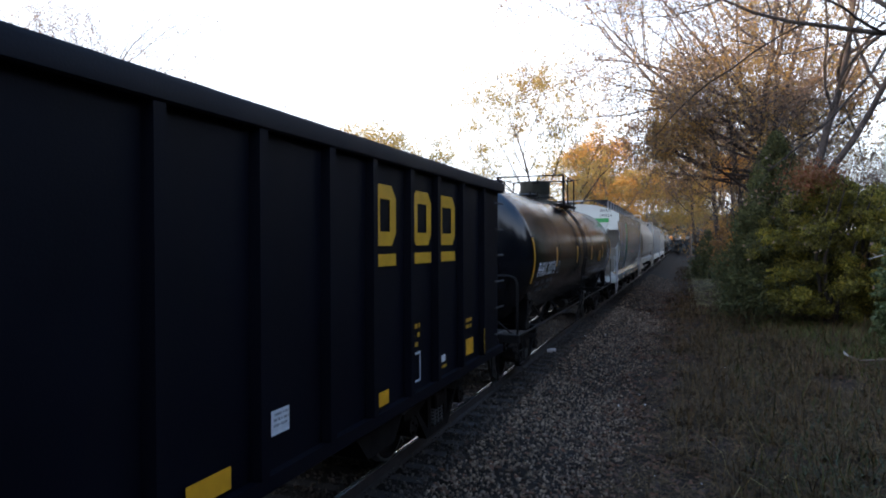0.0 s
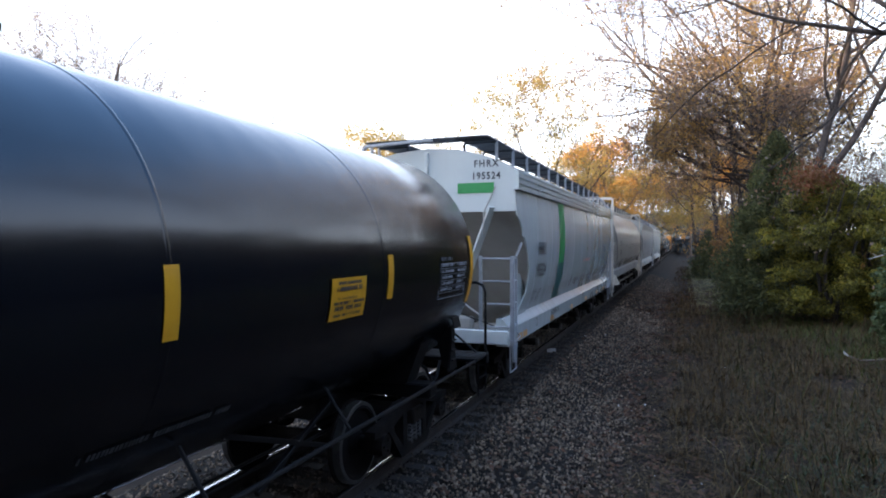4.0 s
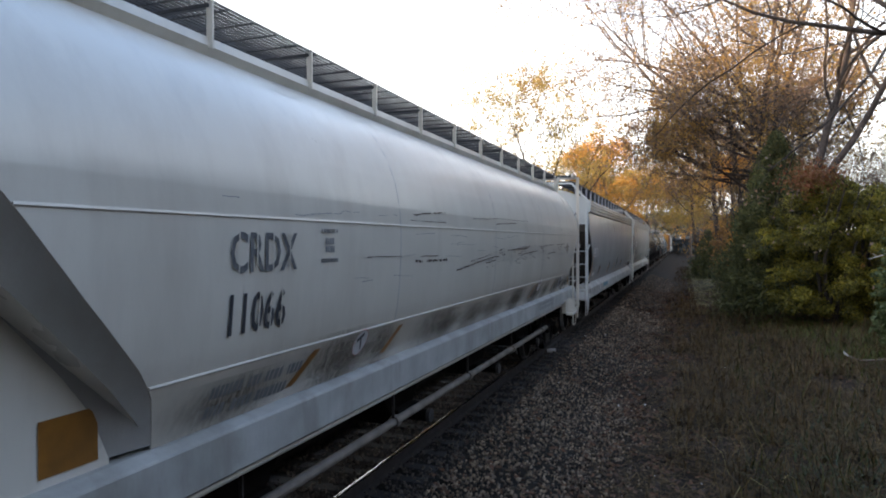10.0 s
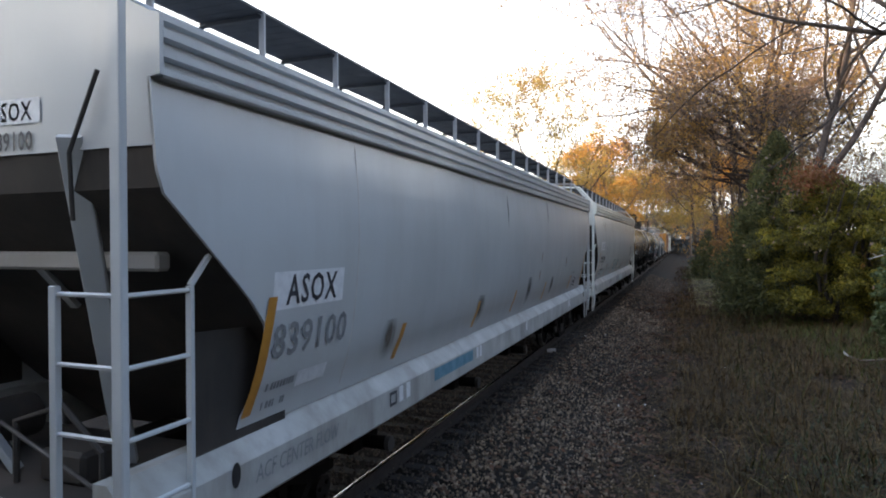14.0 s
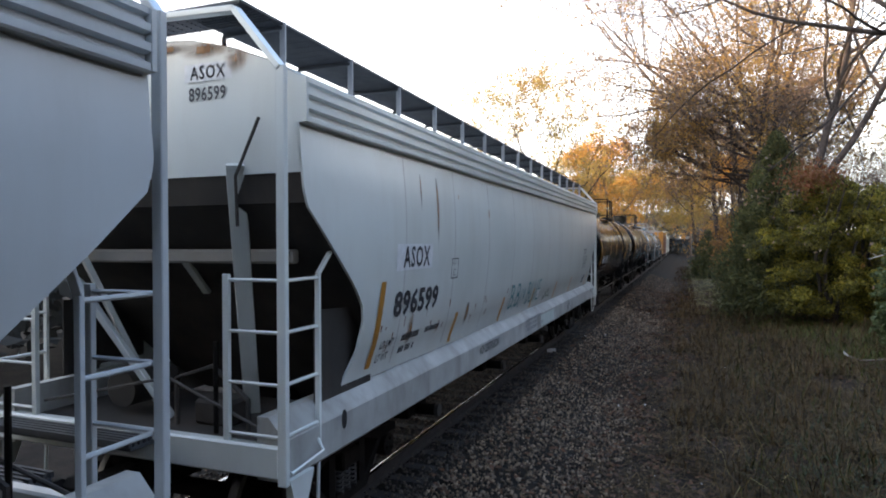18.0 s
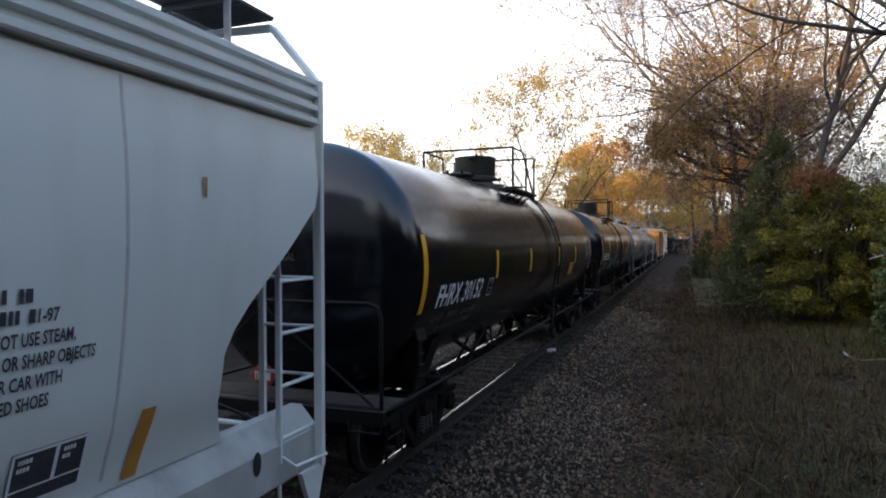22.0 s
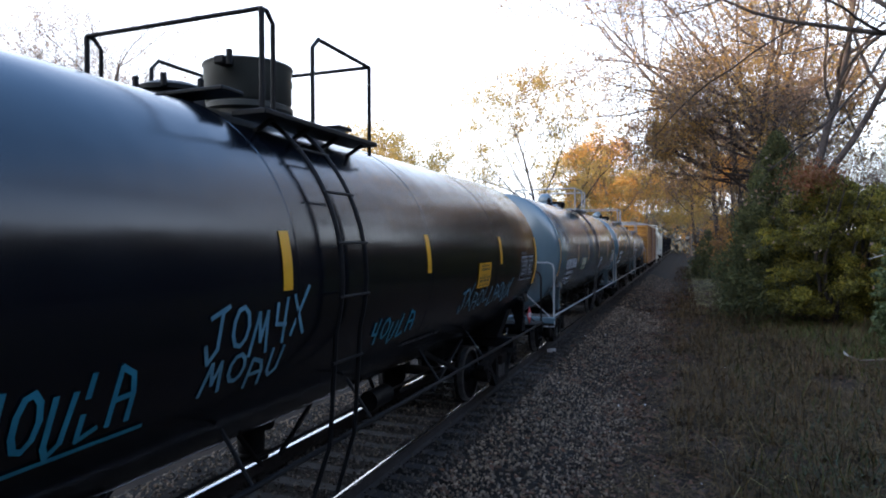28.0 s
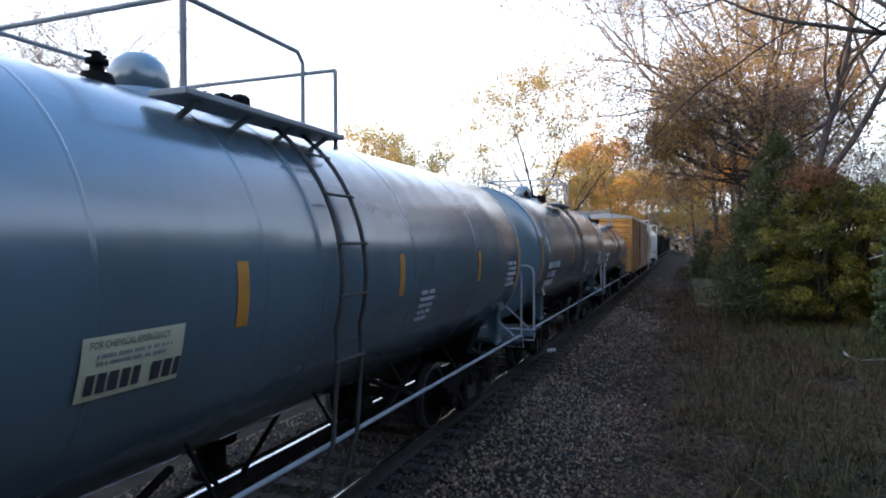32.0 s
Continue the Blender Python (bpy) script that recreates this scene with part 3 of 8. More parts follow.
        part("placard_holder", MB().box((1.36, yq - 0.05 * s, 1.66), (0.02, 0.26, 0.15), 0.006, Matrix.Rotation(radians(-14), 3, "Y")), frame_m, e)
    # side rail pipe along the bottom
    for x in (-1.43, 1.43):
        sp = MB()
        sp.tube([(x, 0.2, 1.02), (x, length - 0.2, 1.02)], 0.022, 8)
        part("side_pipe", sp, rails, e)
    for k in range(5):
        y = length * (0.27 + 0.115 * k)
        hg = MB()
        hg.tube([(1.43, y, 1.02), (1.15, y, zc - 1.05)], 0.016, 6)
        part("pipe_hanger", hg, fit, e)
    # brake gear and outlet under the shell
    ym = length / 2
    zb = zc - r
    out = MB().lathe_z([(zb - 0.02, 0.24), (zb - 0.12, 0.24), (zb - 0.14, 0.14), (zb - 0.36, 0.14), (zb - 0.38, 0.18), (zb - 0.44, 0.18), (zb - 0.44, 0.0)][::-1], 20, 0, ym)
    part("bottom_outlet", out, fit, e)
    for ya, yb2 in ((3.6, 5.4), (length - 5.4, length - 3.6)):
        part("brake_lever", MB().beam((0.9, ya, 1.25), (0.8, yb2, 0.62), 0.07, 0.05), fit, e)
        part("brake_hanger", MB().beam((0.85, yb2, 1.15), (0.85, ya + 0.5, 0.6), 0.05, 0.05), fit, e)
        part("brake_pull_rod", MB().tube([(0.55, ya, 0.66), (0.55, yb2 + 0.9, 0.66)], 0.02, 6), fit, e)
    part("air_reservoir", MB().tube([(-0.6, ym - 2.4, 0.78), (-0.6, ym - 1.5, 0.78)], 0.17, 14), fit, e)
    part("brake_cylinder", MB().tube([(0.5, ym + 1.7, 0.72), (0.5, ym + 2.2, 0.72)], 0.13, 14), fit, e)
    part("brake_rod", MB().tube([(0.3, 2.4, 0.62), (0.3, length - 2.4, 0.62)], 0.018, 6), fit, e)
    for k in range(4):
        yy = ym - 2.1 + 1.3 * k
        part("skid_strut", MB().beam((0.45, yy, zc - r + 0.1), (0.35, yy + 0.5 * (1 if k % 2 else -1), 0.55), 0.045, 0.03), fit, e)
    # top works
    dy = drum_y
    zt = zc + r
    d = MB()
    if dome == "drum":
        d.lathe_z([(zt - 0.12, 0.66), (zt + 0.0, 0.64), (zt + 0.03, 0.40), (zt + 0.10, 0.40), (zt + 0.12, 0.46), (zt + 0.17, 0.46), (zt + 0.19, 0.42), (zt + 0.23, 0.445), (zt + 0.55, 0.445), (zt + 0.585, 0.46), (zt + 0.60, 0.455), (zt + 0.605, 0.3), (zt + 0.605, 0.0)], 36, 0, dy)
    else:
        d.lathe_z([(zt - 0.1, 0.52), (zt + 0.02, 0.42), (zt + 0.04, 0.24), (zt + 0.07, 0.255), (zt + 0.20, 0.245), (zt + 0.29, 0.21), (zt + 0.36, 0.135), (zt + 0.385, 0.05), (zt + 0.388, 0.0)], 28, 0, dy)
    housing = part("valve_housing", d, body if dome != "drum" else M_DRUM, e)
    if dome == "drum":
        for sy in (-1, 1):
            part("lug", MB().box((0.1, dy + sy * 0.50, zt + 0.53), (0.12, 0.16, 0.08), 0.01), fit, housing)
        part("lid_pin", MB().tube([(0.2, dy - 0.54, zt + 0.48), (0.2, dy - 0.54, zt + 0.62)], 0.03, 8), fit, housing)
    if dome == "drum":
        mw = MB().lathe_z([(zt - 0.08, 0.3), (zt + 0.08, 0.26), (zt + 0.09, 0.3), (zt + 0.13, 0.3), (zt + 0.17, 0.22), (zt + 0.19, 0.0)], 24, 0.0, dy - 1.05)
        manway = part("manway", mw, fit, e)
        for a in range(6):
            q = a * math.pi / 3
            part("eye_bolt", MB().box((0.31 * math.cos(q), dy - 1.05 + 0.31 * math.sin(q), zt + 0.15), (0.05, 0.05, 0.12), 0.012), fit, manway)
    else:
        valve = part("relief_valve", MB().lathe_z([(zt - 0.05, 0.13), (zt + 0.04, 0.1), (zt + 0.05, 0.05), (zt + 0.1, 0.05), (zt + 0.11, 0.08), (zt + 0.14, 0.08), (zt + 0.15, 0.04), (zt + 0.2, 0.03), (zt + 0.2, 0.0)], 16, 0.25, dy - 0.62), fit, e)
        part("valve_handle", MB().tube([(0.25, dy - 0.72, zt + 0.18), (0.25, dy - 0.54, zt + 0.18)], 0.013, 6), fit, valve)
        for k in range(3):
            part("pipe_fitting", MB().box((0.2 + 0.12 * k, dy + 0.55 + 0.1 * k, zt + 0.05), (0.14, 0.16, 0.22), 0.03), fit, e)
    pa, pb = plat
    walk_m = M_GREYRAIL if body == M_GREYTANK else fit
    z1 = zt + rail_z
    for sx in (-1, 1):
        xo = 0.98 * sx
        w = part("walkway", MB().span((xo - 0.17, pa - 0.05, zt - 0.20), (xo + 0.17, pb + 0.05, zt - 0.15), 0.008), walk_m, e)
        for k in range(4):
            yy = pa + 0.15 + (pb - pa - 0.3) * k / 3
            part("walkway_bracket", MB().beam((xo * 1.1, yy, zt - 0.2), (0.86 * sx, yy, zt - 0.32), 0.05, 0.03), walk_m, w)
        xr = 1.08 if sx > 0 else -0.84
        # front part of the side rail, then the opening, then the rear loop
        part("side_handrail", MB().tube([(xr, pa, z1), (xr, gap[0] - 0.08, z1), (xr, gap[0], z1 - 0.08), (xr, gap[0], zt - 0.18)], 0.021, 8), rails, e)
        part("rail_post", MB().tube([(xr, pa, zt - 0.18), (xr, pa, z1)], 0.024, 8), rails, e)
        if pb - gap[1] > 0.3:
            part("side_handrail", MB().tube([(xr, gap[1], zt - 0.18), (xr, gap[1], z1 - 0.1), (xr, gap[1] + 0.1, z1), (xr, pb, z1)], 0.021, 8), rails, e)
        part("rail_post", MB().tube([(xr, pb, zt - 0.3), (xr, pb, z1)], 0.022, 8), rails, e)
    for yy in (pa, pb):
        if body != M_GREYTANK:
            part("cross_walk", MB().span((-0.80, yy - 0.14, zt + 0.004), (0.80, yy + 0.14, zt + 0.04), 0.008), walk_m, e)
        part("end_rail", MB().tube([(-0.84, yy, z1 + 0.001), (1.08, yy, z1 + 0.001)], 0.021, 8), rails, e)
    # curved ladder down each side
    for sx in (-1, 1):
        pl = []
        for i in range(15):
            t = radians(58 - i * 5.3)
            pl.append((math.cos(t) * (r + 0.10) * sx, zc + math.sin(t) * (r + 0.10)))
        pl += [(1.55 * sx, 1.75), (1.5 * sx, 1.05)]
        ly = ladder_y
        lm = M_GREYSTEEL if body == M_GREYTANK else fit
        first = None
        for o, b0, b1 in ((0.0, 0.0, -0.2), (0.42, 0.42, 0.25)):
            st = part("ladder_stile", MB().tube([(x, ly + o, z) for x, z in pl] + [(1.42 * sx, ly + b1, 0.55)], 0.021, 6), lm, e)
            first = first or st
        for i in range(0, 17, 3):
            x, z = pl[i]
            part("rung", MB().tube([(x + 0.01 * sx, ly - 0.05, z), (x + 0.01 * sx, ly + 0.47, z)], 0.014, 6), lm, first)
        part("rung", MB().tube([(1.42 * sx, ly - 0.2, 0.55), (1.42 * sx, ly + 0.25, 0.55)], 0.014, 6), lm, first)
    return e, tank, on, patch


def outline(parent, on, a, b, za, zb, material, w=0.02, name="stencil_frame", label=""):
    """A painted rectangular outline on a surface given by on()."""
    mb = MB()
    f = on(0, za)
    hh = zb - za
    for (u0, u1, v0, v1) in ((a, b, 0, w), (a, b, hh - w, hh), (a, a + w, 0, hh), (b - w, b, 0, hh)):
        k = len(mb.v)
        mb.v += [tuple(f(u0, v0)), tuple(f(u1, v0)), tuple(f(u1, v1)), tuple(f(u0, v1))]
        mb.f.append((k, k + 1, k + 2, k + 3))
    return part(name, mb, material, parent, label, smooth=0)


def bars(parent, on, a, z, rows, material, h=0.05, gap=0.045, seed=1, name="stencil_text"):
    """Unreadable small lettering: rows of short bars; rows holds each row's length in metres, from the top down."""
    rng = random.Random(seed)
    mb = MB()
    f = on(0, z)
    for i, ln in enumerate(rows):
        top = -i * (h + gap)
        u = 0.0
        while u < ln:
            w = rng.uniform(0.5, 1.0) * h * 0.62
            if rng.random() < 0.86:
                k = len(mb.v)
                mb.v += [tuple(f(a + u, top - h)), tuple(f(a + u + w, top - h)), tuple(f(a + u + w, top)), tuple(f(a + u, top))]
                mb.f.append((k, k + 1, k + 2, k + 3))
            u += w + h * 0.16
    return tagged(part(name, mb, material, parent, smooth=0), kind="stuff")


def strokes(parent, on, lines, material, w=0.035, name="graffiti", label=""):
    """Spray-paint strokes: polylines of (along, level) laid on a surface as flat ribbons."""
    mb = MB()
    f = on(0, 2.0)
    for ln in lines:
        for (a0, h0), (a1, h1) in zip(ln[:-1], ln[1:]):
            d = math.hypot(a1 - a0, h1 - h0) or 1e-6
            nx, nz = -(h1 - h0) / d * w / 2, (a1 - a0) / d * w / 2
            ex, ez = (a1 - a0) / d * w * 0.3, (h1 - h0) / d * w * 0.3
            k = len(mb.v)
            for (u, v) in ((a0 - ex + nx, h0 - ez + nz), (a0 - ex - nx, h0 - ez - nz), (a1 + ex - nx, h1 + ez - nz), (a1 + ex + nx, h1 + ez + nz)):
                mb.v.append(tuple(f(u, v - 2.0)))
            mb.f.append((k, k + 1, k + 2, k + 3))
    return tagged(part(name, mb, material, parent, label, smooth=0), kind="stuff")


# ---------------------------------------------------------------- covered hoppers
RIBBED = [(1.43, 1.45), (1.45, 1.54), (1.48, 1.64), (1.535, 1.80), (1.575, 2.0), (1.61, 2.25), (1.635, 2.5), (1.65, 2.75), (1.65, 3.0), (1.64, 3.25), (1.62, 3.45), (1.605, 3.645)]
ROUND = [(1.41, 1.56), (1.50, 1.76), (1.585, 1.96), (1.62, 2.12), (1.645, 2.35), (1.66, 2.6), (1.665, 2.85), (1.65, 3.1), (1.60, 3.35), (1.52, 3.56), (1.42, 3.74), (1.30, 3.90), (1.15, 4.04), (1.02, 4.12)]


def at_height(prof, z):
    if z <= prof[0][1]:
        return prof[0][0]
    for (x0, z0), (x1, z1) in zip(prof[:-1], prof[1:]):
        if z <= z1:
            return x0 + (x1 - x0) * (z - z0) / (z1 - z0)
    return prof[-1][0]


def along(ends, z):
    """Where the side sheet begins at a height, from (z, y) pairs."""
    if z <= ends[0][0]:
        return ends[0][1]
    for (z0, y0), (z1, y1) in zip(ends[:-1], ends[1:]):
        if z <= z1:
            return y0 + (y1 - y0) * (z - z0) / (z1 - z0)
    return ends[-1][1]


def inner(ends, z, s):
    """Where the sloping end of a rounded side meets the flat end plate."""
    return 0.5 + (along(ends, z) - along(ends, 3.45)) * 1.02 if s > 0 else max(0.445, along(ends, z) - 0.34)


def covered_hopper(y0, length, label, body, slope, style, sill_top=1.44, rail=None, posts=1.25, corner_pipe=True, seam_y=(), grow_end=0.0, end_shape=None, sill_paint=None):
    rail = rail or body
    e = car_base("covered_hopper", label, y0, length, "hopper car", 1.75)
    prof = RIBBED if style == "ribbed" else ROUND
    if style == "ribbed":
        ends_r = [(z, q) for z, q in ((1.45, 1.02), (1.75, 1.15), (2.05, 1.16), (2.2, 1.09), (2.35, 0.96), (2.7, 0.56), (3.02, 0.21), (3.14, 0.17), (3.2, 0.16), (3.6, 0.16))]
        ends = [(z, q + (grow_end if z < 3.0 else 0.0)) for z, q in (end_shape or ((1.45, 1.02), (1.75, 1.15), (2.05, 1.19), (2.2, 1.14), (2.35, 1.0), (2.7, 0.58), (3.02, 0.21), (3.14, 0.17), (3.2, 0.16), (3.6, 0.16)))]
        z_end, z_top = 3.28, 3.645
    else:
        ends = [(1.56, 2.3), (1.9, 2.16), (2.07, 2.04), (2.5, 1.67), (3.06, 1.22), (3.45, 0.8), (3.9, 0.5), (4.2, 0.42)]
        z_end, z_top = 3.45, 4.12
        ends_r = [(1.56, 1.86), (1.74, 1.70), (2.4, 1.10), (3.08, 0.50), (3.4, 0.45), (4.2, 0.42)]
    zs = sorted(set([p[1] for p in prof] + [q[0] for q in ends + ends_r if prof[0][1] < q[0] < z_top]))
    for sx in (-1, 1):
        mb = MB()
        cols = 26
        for z in zs:
            a, ar = along(ends, z), along(ends_r, z)
            x = at_height(prof, z)
            for c in range(cols + 1):
                y = a + (length - a - ar) * c / cols
                mb.v.append((x * sx, y, z))
        n = cols + 1
        for i in range(len(zs) - 1):
            for c in range(cols):
                k = i * n + c
                mb.f.append((k, k + 1, k + n + 1, k + n) if sx > 0 else (k, k + n, k + n + 1, k + 1))
        k = len(mb.v)
        mb.v += [(p[0] - 0.02 * sx, p[1], p[2]) for p in mb.v]
        mb.f += [tuple(i + k for i in f[::-1]) for f in mb.f[:(len(zs) - 1) * cols]]
        for i in range(len(zs) - 1):
            for c in (0, cols):
                a, b = i * n + c, (i + 1) * n + c
                mb.f.append((a, b, b + k, a + k))
        side = part("side_sheet", mb, body, e, smooth=40)
        for ys in seam_y:
            sm = MB()
            for z in [1.52 + (z_top - 1.56) * q / 16 for q in range(17)] if style == "ribbed" else [1.7 + (z_top - 1.75) * q / 16 for q in range(17)]:
                x = at_height(prof, z)
                for dy, o in ((-0.012, 0.001), (0.0, 0.005), (0.012, 0.001)):
                    sm.v.append(((x + o) * sx, ys + dy, z))
            for i in range(16):
                for j in range(2):
                    q = i * 3 + j
                    sm.f.append((q, q + 1, q + 4, q + 3) if sx > 0 else (q, q + 3, q + 4, q + 1))
            part("weld_seam", sm, M_WELD if body != M_WHITE else body, side, smooth=60)
        if style != "ribbed":
            for zz in (1.97, 2.92):
                a = along(ends, zz)
                x = at_height(prof, zz) * sx
                sm = MB()
                sm.tube([(x, a, zz), (x, length - a, zz)], 0.011, 6)
                part("seam_bead", sm, body, side)
    # eaves and roof
    if style == "ribbed":
        fas = [(1.60, 3.575), (1.655, 3.585), (1.665, 3.60), (1.665, 3.645), (1.625, 3.665), (1.625, 3.70), (1.668, 3.715), (1.668, 3.765), (1.625, 3.785), (1.625, 3.82), (1.668, 3.835), (1.668, 3.885), (1.625, 3.905), (1.625, 3.93), (1.655, 3.945), (1.655, 3.985), (1.60, 4.0)]
        roof = [(1.61, 3.995), (1.35, 4.14), (1.0, 4.27), (0.6, 4.37), (0.0, 4.42)]
        for sx in (-1, 1):
            fas2 = [(x, 4.0 - (4.0 - z) * 0.86) for x, z in fas]
            mb = MB().prism_y([(x * sx, z) for x, z in fas2] + [(1.5 * sx, 4.0), (1.5 * sx, 3.635)], 0.194, length - 0.194)
            part("eave_channel", mb, body, e, smooth=25)
        top = [(x, z) for x, z in roof] + [(-x, z) for x, z in roof[-2::-1]]
    else:
        top = [(1.02, 4.12), (1.06, 4.18), (1.04, 4.25), (0.95, 4.26), (0.5, 4.33), (0.0, 4.36)]
        top = top + [(-x, z) for x, z in top[-2::-1]]
    rf = MB().prism_y(top[::-1], 0.16 if style == "ribbed" else 0.42, length - (0.16 if style == "ribbed" else 0.42), closed=False)
    part("roof", rf, body, e, smooth=25)
    for k in range(4):
        h = MB()
        yh = length * (0.16 + 0.225 * k)
        h.span((-0.34, yh - 0.9, 4.36), (0.34, yh + 0.9, 4.46), 0.03)
        part("roof_hatch", h, body, e)
    # ends: upright upper wall, then the slope sheet
    for y, s in ((0.16 if style == "ribbed" else 0.42, 1), (length - (0.16 if style == "ribbed" else 0.42), -1)):
        up = [(at_height(prof, z) - 0.012, z) for z in [z_end + (z_top - z_end) * q / 6 for q in range(7)]]
        if style == "ribbed":
            up += [(1.67, 3.655), (1.67, 3.98), (1.60, 4.0)]
        poly = up + [(x - 0.01, z - 0.004) for x, z in top[1:-1]] + [(-x, z) for x, z in up[::-1]]
        ew = MB().prism_y(poly if s > 0 else poly[::-1], y, y + 0.03 * s)
        part("end_wall", ew, body, e, smooth=20)
        ss = MB()
        m = 10
        for i in range(m + 1):
            t = i / m
            z = z_end + (1.05 - z_end) * t
            yy = y + (0.0 + (z_end - 1.05) * 1.02 * t) * s
            if style == "ribbed":
                ye = 0.0 if s > 0 else length
                en = ends if s > 0 else ends_r
                yy = ye + (along(en, z) + 0.012 if z > 2.3 else along(en, 2.3) + 0.012 + (2.3 - z) * 0.9) * s
            x = (at_height(prof, max(z, prof[0][1])) if z > prof[0][1] else prof[0][0] - (prof[0][1] - z) * 0.9) - 0.03
            ss.v += [(-x, yy, z), (0.0, yy + 0.0 * s, z), (x, yy, z)]
        for i in range(m):
            for j in range(2):
                q = 3 * i + j
                ss.f.append((q, q + 1, q + 4, q + 3) if s < 0 else (q, q + 3, q + 4, q + 1))
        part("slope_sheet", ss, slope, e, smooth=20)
        if style == "ribbed":
            for x in (-0.95, 0.95):
                fresh = slope == M_SLOPE
                part("end_strut", MB().beam((x * (1.28 if fresh else 1.1), y - 0.03 * s, z_end + 0.08), (x * (0.14 if fresh else 0.6), y + 0.78 * s, 1.20), 0.14, 0.05), body, e)
                part("gusset_bar", MB().tube([(x * 1.35, y - 0.05 * s, z_end + 0.42), (x * 1.12, y - 0.05 * s, z_end - 0.02), (x * 1.12, y - 0.03 * s, z_end - 0.4)], 0.013, 6), slope, e)
            cp = MB().beam((0, y - 0.02 * s, 4.34), (0, y - 0.02 * s, z_end - 0.05), 0.08, 0.09)
            cp.beam((0, y - 0.02 * s, z_end - 0.05), (0, y + 0.85 * s, z_end - 1.0), 0.08, 0.04)
            part("end_stiffener", cp, body, e)
        else:
            part("end_panel", MB().span((-1.38, y + 0.0 * s, 1.25), (1.38, y + 0.02 * s, 3.446)), body, e, "cream end panel stained with rust")
            part("end_ledge", MB().span((-1.3, y - 0.08 * s, 3.62), (1.25, y, 3.68), 0.01), body, e)
        # platform
        ye = 0.0 if s > 0 else length
        part("end_sill", MB().span((-1.52, ye, 1.02), (1.52, ye + 0.10 * s, 1.26), 0.015), body, e)
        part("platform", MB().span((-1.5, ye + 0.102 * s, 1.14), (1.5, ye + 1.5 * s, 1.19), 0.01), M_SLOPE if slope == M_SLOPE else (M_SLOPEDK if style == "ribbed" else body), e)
        if style == "ribbed":
            if slope != M_SLOPE:
                part("cross_beam", MB().span((-1.35, ye + 0.50 * s, 2.58), (1.3, ye + 0.62 * s, 2.70), 0.02), M_SLOPE, e)
            for x in (-0.75,) if slope != M_SLOPE else ():
                part("diagonal_brace", MB().beam((x, ye + 0.2 * s, 2.45), (x + 0.75, ye + 0.55 * s, 1.2), 0.09, 0.05), body, e)
            if slope != M_SLOPE:
                part("brake_wheel_shaft", MB().tube([(0.7, ye + 0.3 * s, 1.2), (0.7, ye + 0.3 * s, 1.95)], 0.02, 6), M_UNDER, e)
            part("release_rod", MB().tube([(-1.2, ye + 0.25 * s, 1.32), (0.2, ye + 0.3 * s, 1.62), (1.25, ye + 0.2 * s, 1.3)], 0.014, 6), M_GREYSTEEL, e)
        part("stub_sill", MB().span((-0.24, ye + 0.104 * s, 0.72), (0.24, ye + 3.2 * s, 1.138), 0.02), M_UNDER, e)
        gr = MB()
        for k in range(5):
            gr.span((-1.3, ye - (0.02 + 0.05 * k) * s, 1.2), (0.35, ye - (0.045 + 0.05 * k) * s, 1.24))
        gr.span((-1.3, ye - 0.23 * s, 1.17), (0.35, ye, 1.2), 0.004)
        part("crossover_board", gr, M_GRATE, e)
        for x in ((-1.43, 1.43) if style == "ribbed" else (-1.38, 1.38)):
            if style == "ribbed":
                pts = [(0.62, 1.2), (1.6 + grow_end, 1.2), (1.6 + grow_end, 1.85), (1.18 + grow_end, 2.17), (0.62, 2.2)]
            else:
                en = ends if s > 0 else ends_r
                pts = [(0.44, 1.29), (inner(en, 1.6, s) + 0.05, 1.29)] + [(inner(en, z, s) + 0.02, z) for z in (1.6, 1.74, 1.9, 2.07, 2.5, 3.06, 3.3, 3.45)] + [(0.46, 3.62), (0.44, 3.7)]
            pts = [(ye + q * s, z) for q, z in pts]
            if style == "ribbed" and s < 0:
                continue
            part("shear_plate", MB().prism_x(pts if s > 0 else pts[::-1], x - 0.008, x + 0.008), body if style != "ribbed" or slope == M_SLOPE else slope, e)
        if style != "ribbed":
            for sx in (-1, 1):
                cap, en = MB(), ends if s > 0 else ends_r
                rows, cols = 26, 1 if s > 0 else 6
                for i in range(rows + 1):
                    z = 1.6 + (4.12 - 1.6) * i / rows
                    xo, yo = at_height(prof, z) - 0.005, along(en, z)
                    xi, yi = (1.38, inner(en, z, s)) if z <= 3.46 else (min(1.38, xo - 0.025), 0.445)
                    for j in range(cols + 1):
                        t = j / cols
                        q = t if cols == 1 else t * t * (3 - 2 * t)
                        cap.v.append(((xo + (xi - xo) * q) * sx, ye + (yo + (yi - yo) * t) * s, z))
                n = cols + 1
                cap.f = [(i * n + j, i * n + j + 1, (i + 1) * n + j + 1, (i + 1) * n + j) for i in range(rows) for j in range(cols)]
                # front cap is coloured darker for its inward-facing shade as well as dirt
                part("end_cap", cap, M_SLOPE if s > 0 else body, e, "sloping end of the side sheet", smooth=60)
            for x in (-1.5, 1.5):
                jp = MB().prism_x([(ye + 0.9 * s, 1.3), (ye + 1.75 * s, 1.3), (ye + 1.65 * s, 0.98), (ye + 1.0 * s, 0.98)], x - 0.05, x + 0.05)
                part("jacking_pad", jp, body, e)
                for k in range(3):
                    q = ye + (1.1 + 0.22 * k) * s
                    sg = 1 if x > 0 else -1
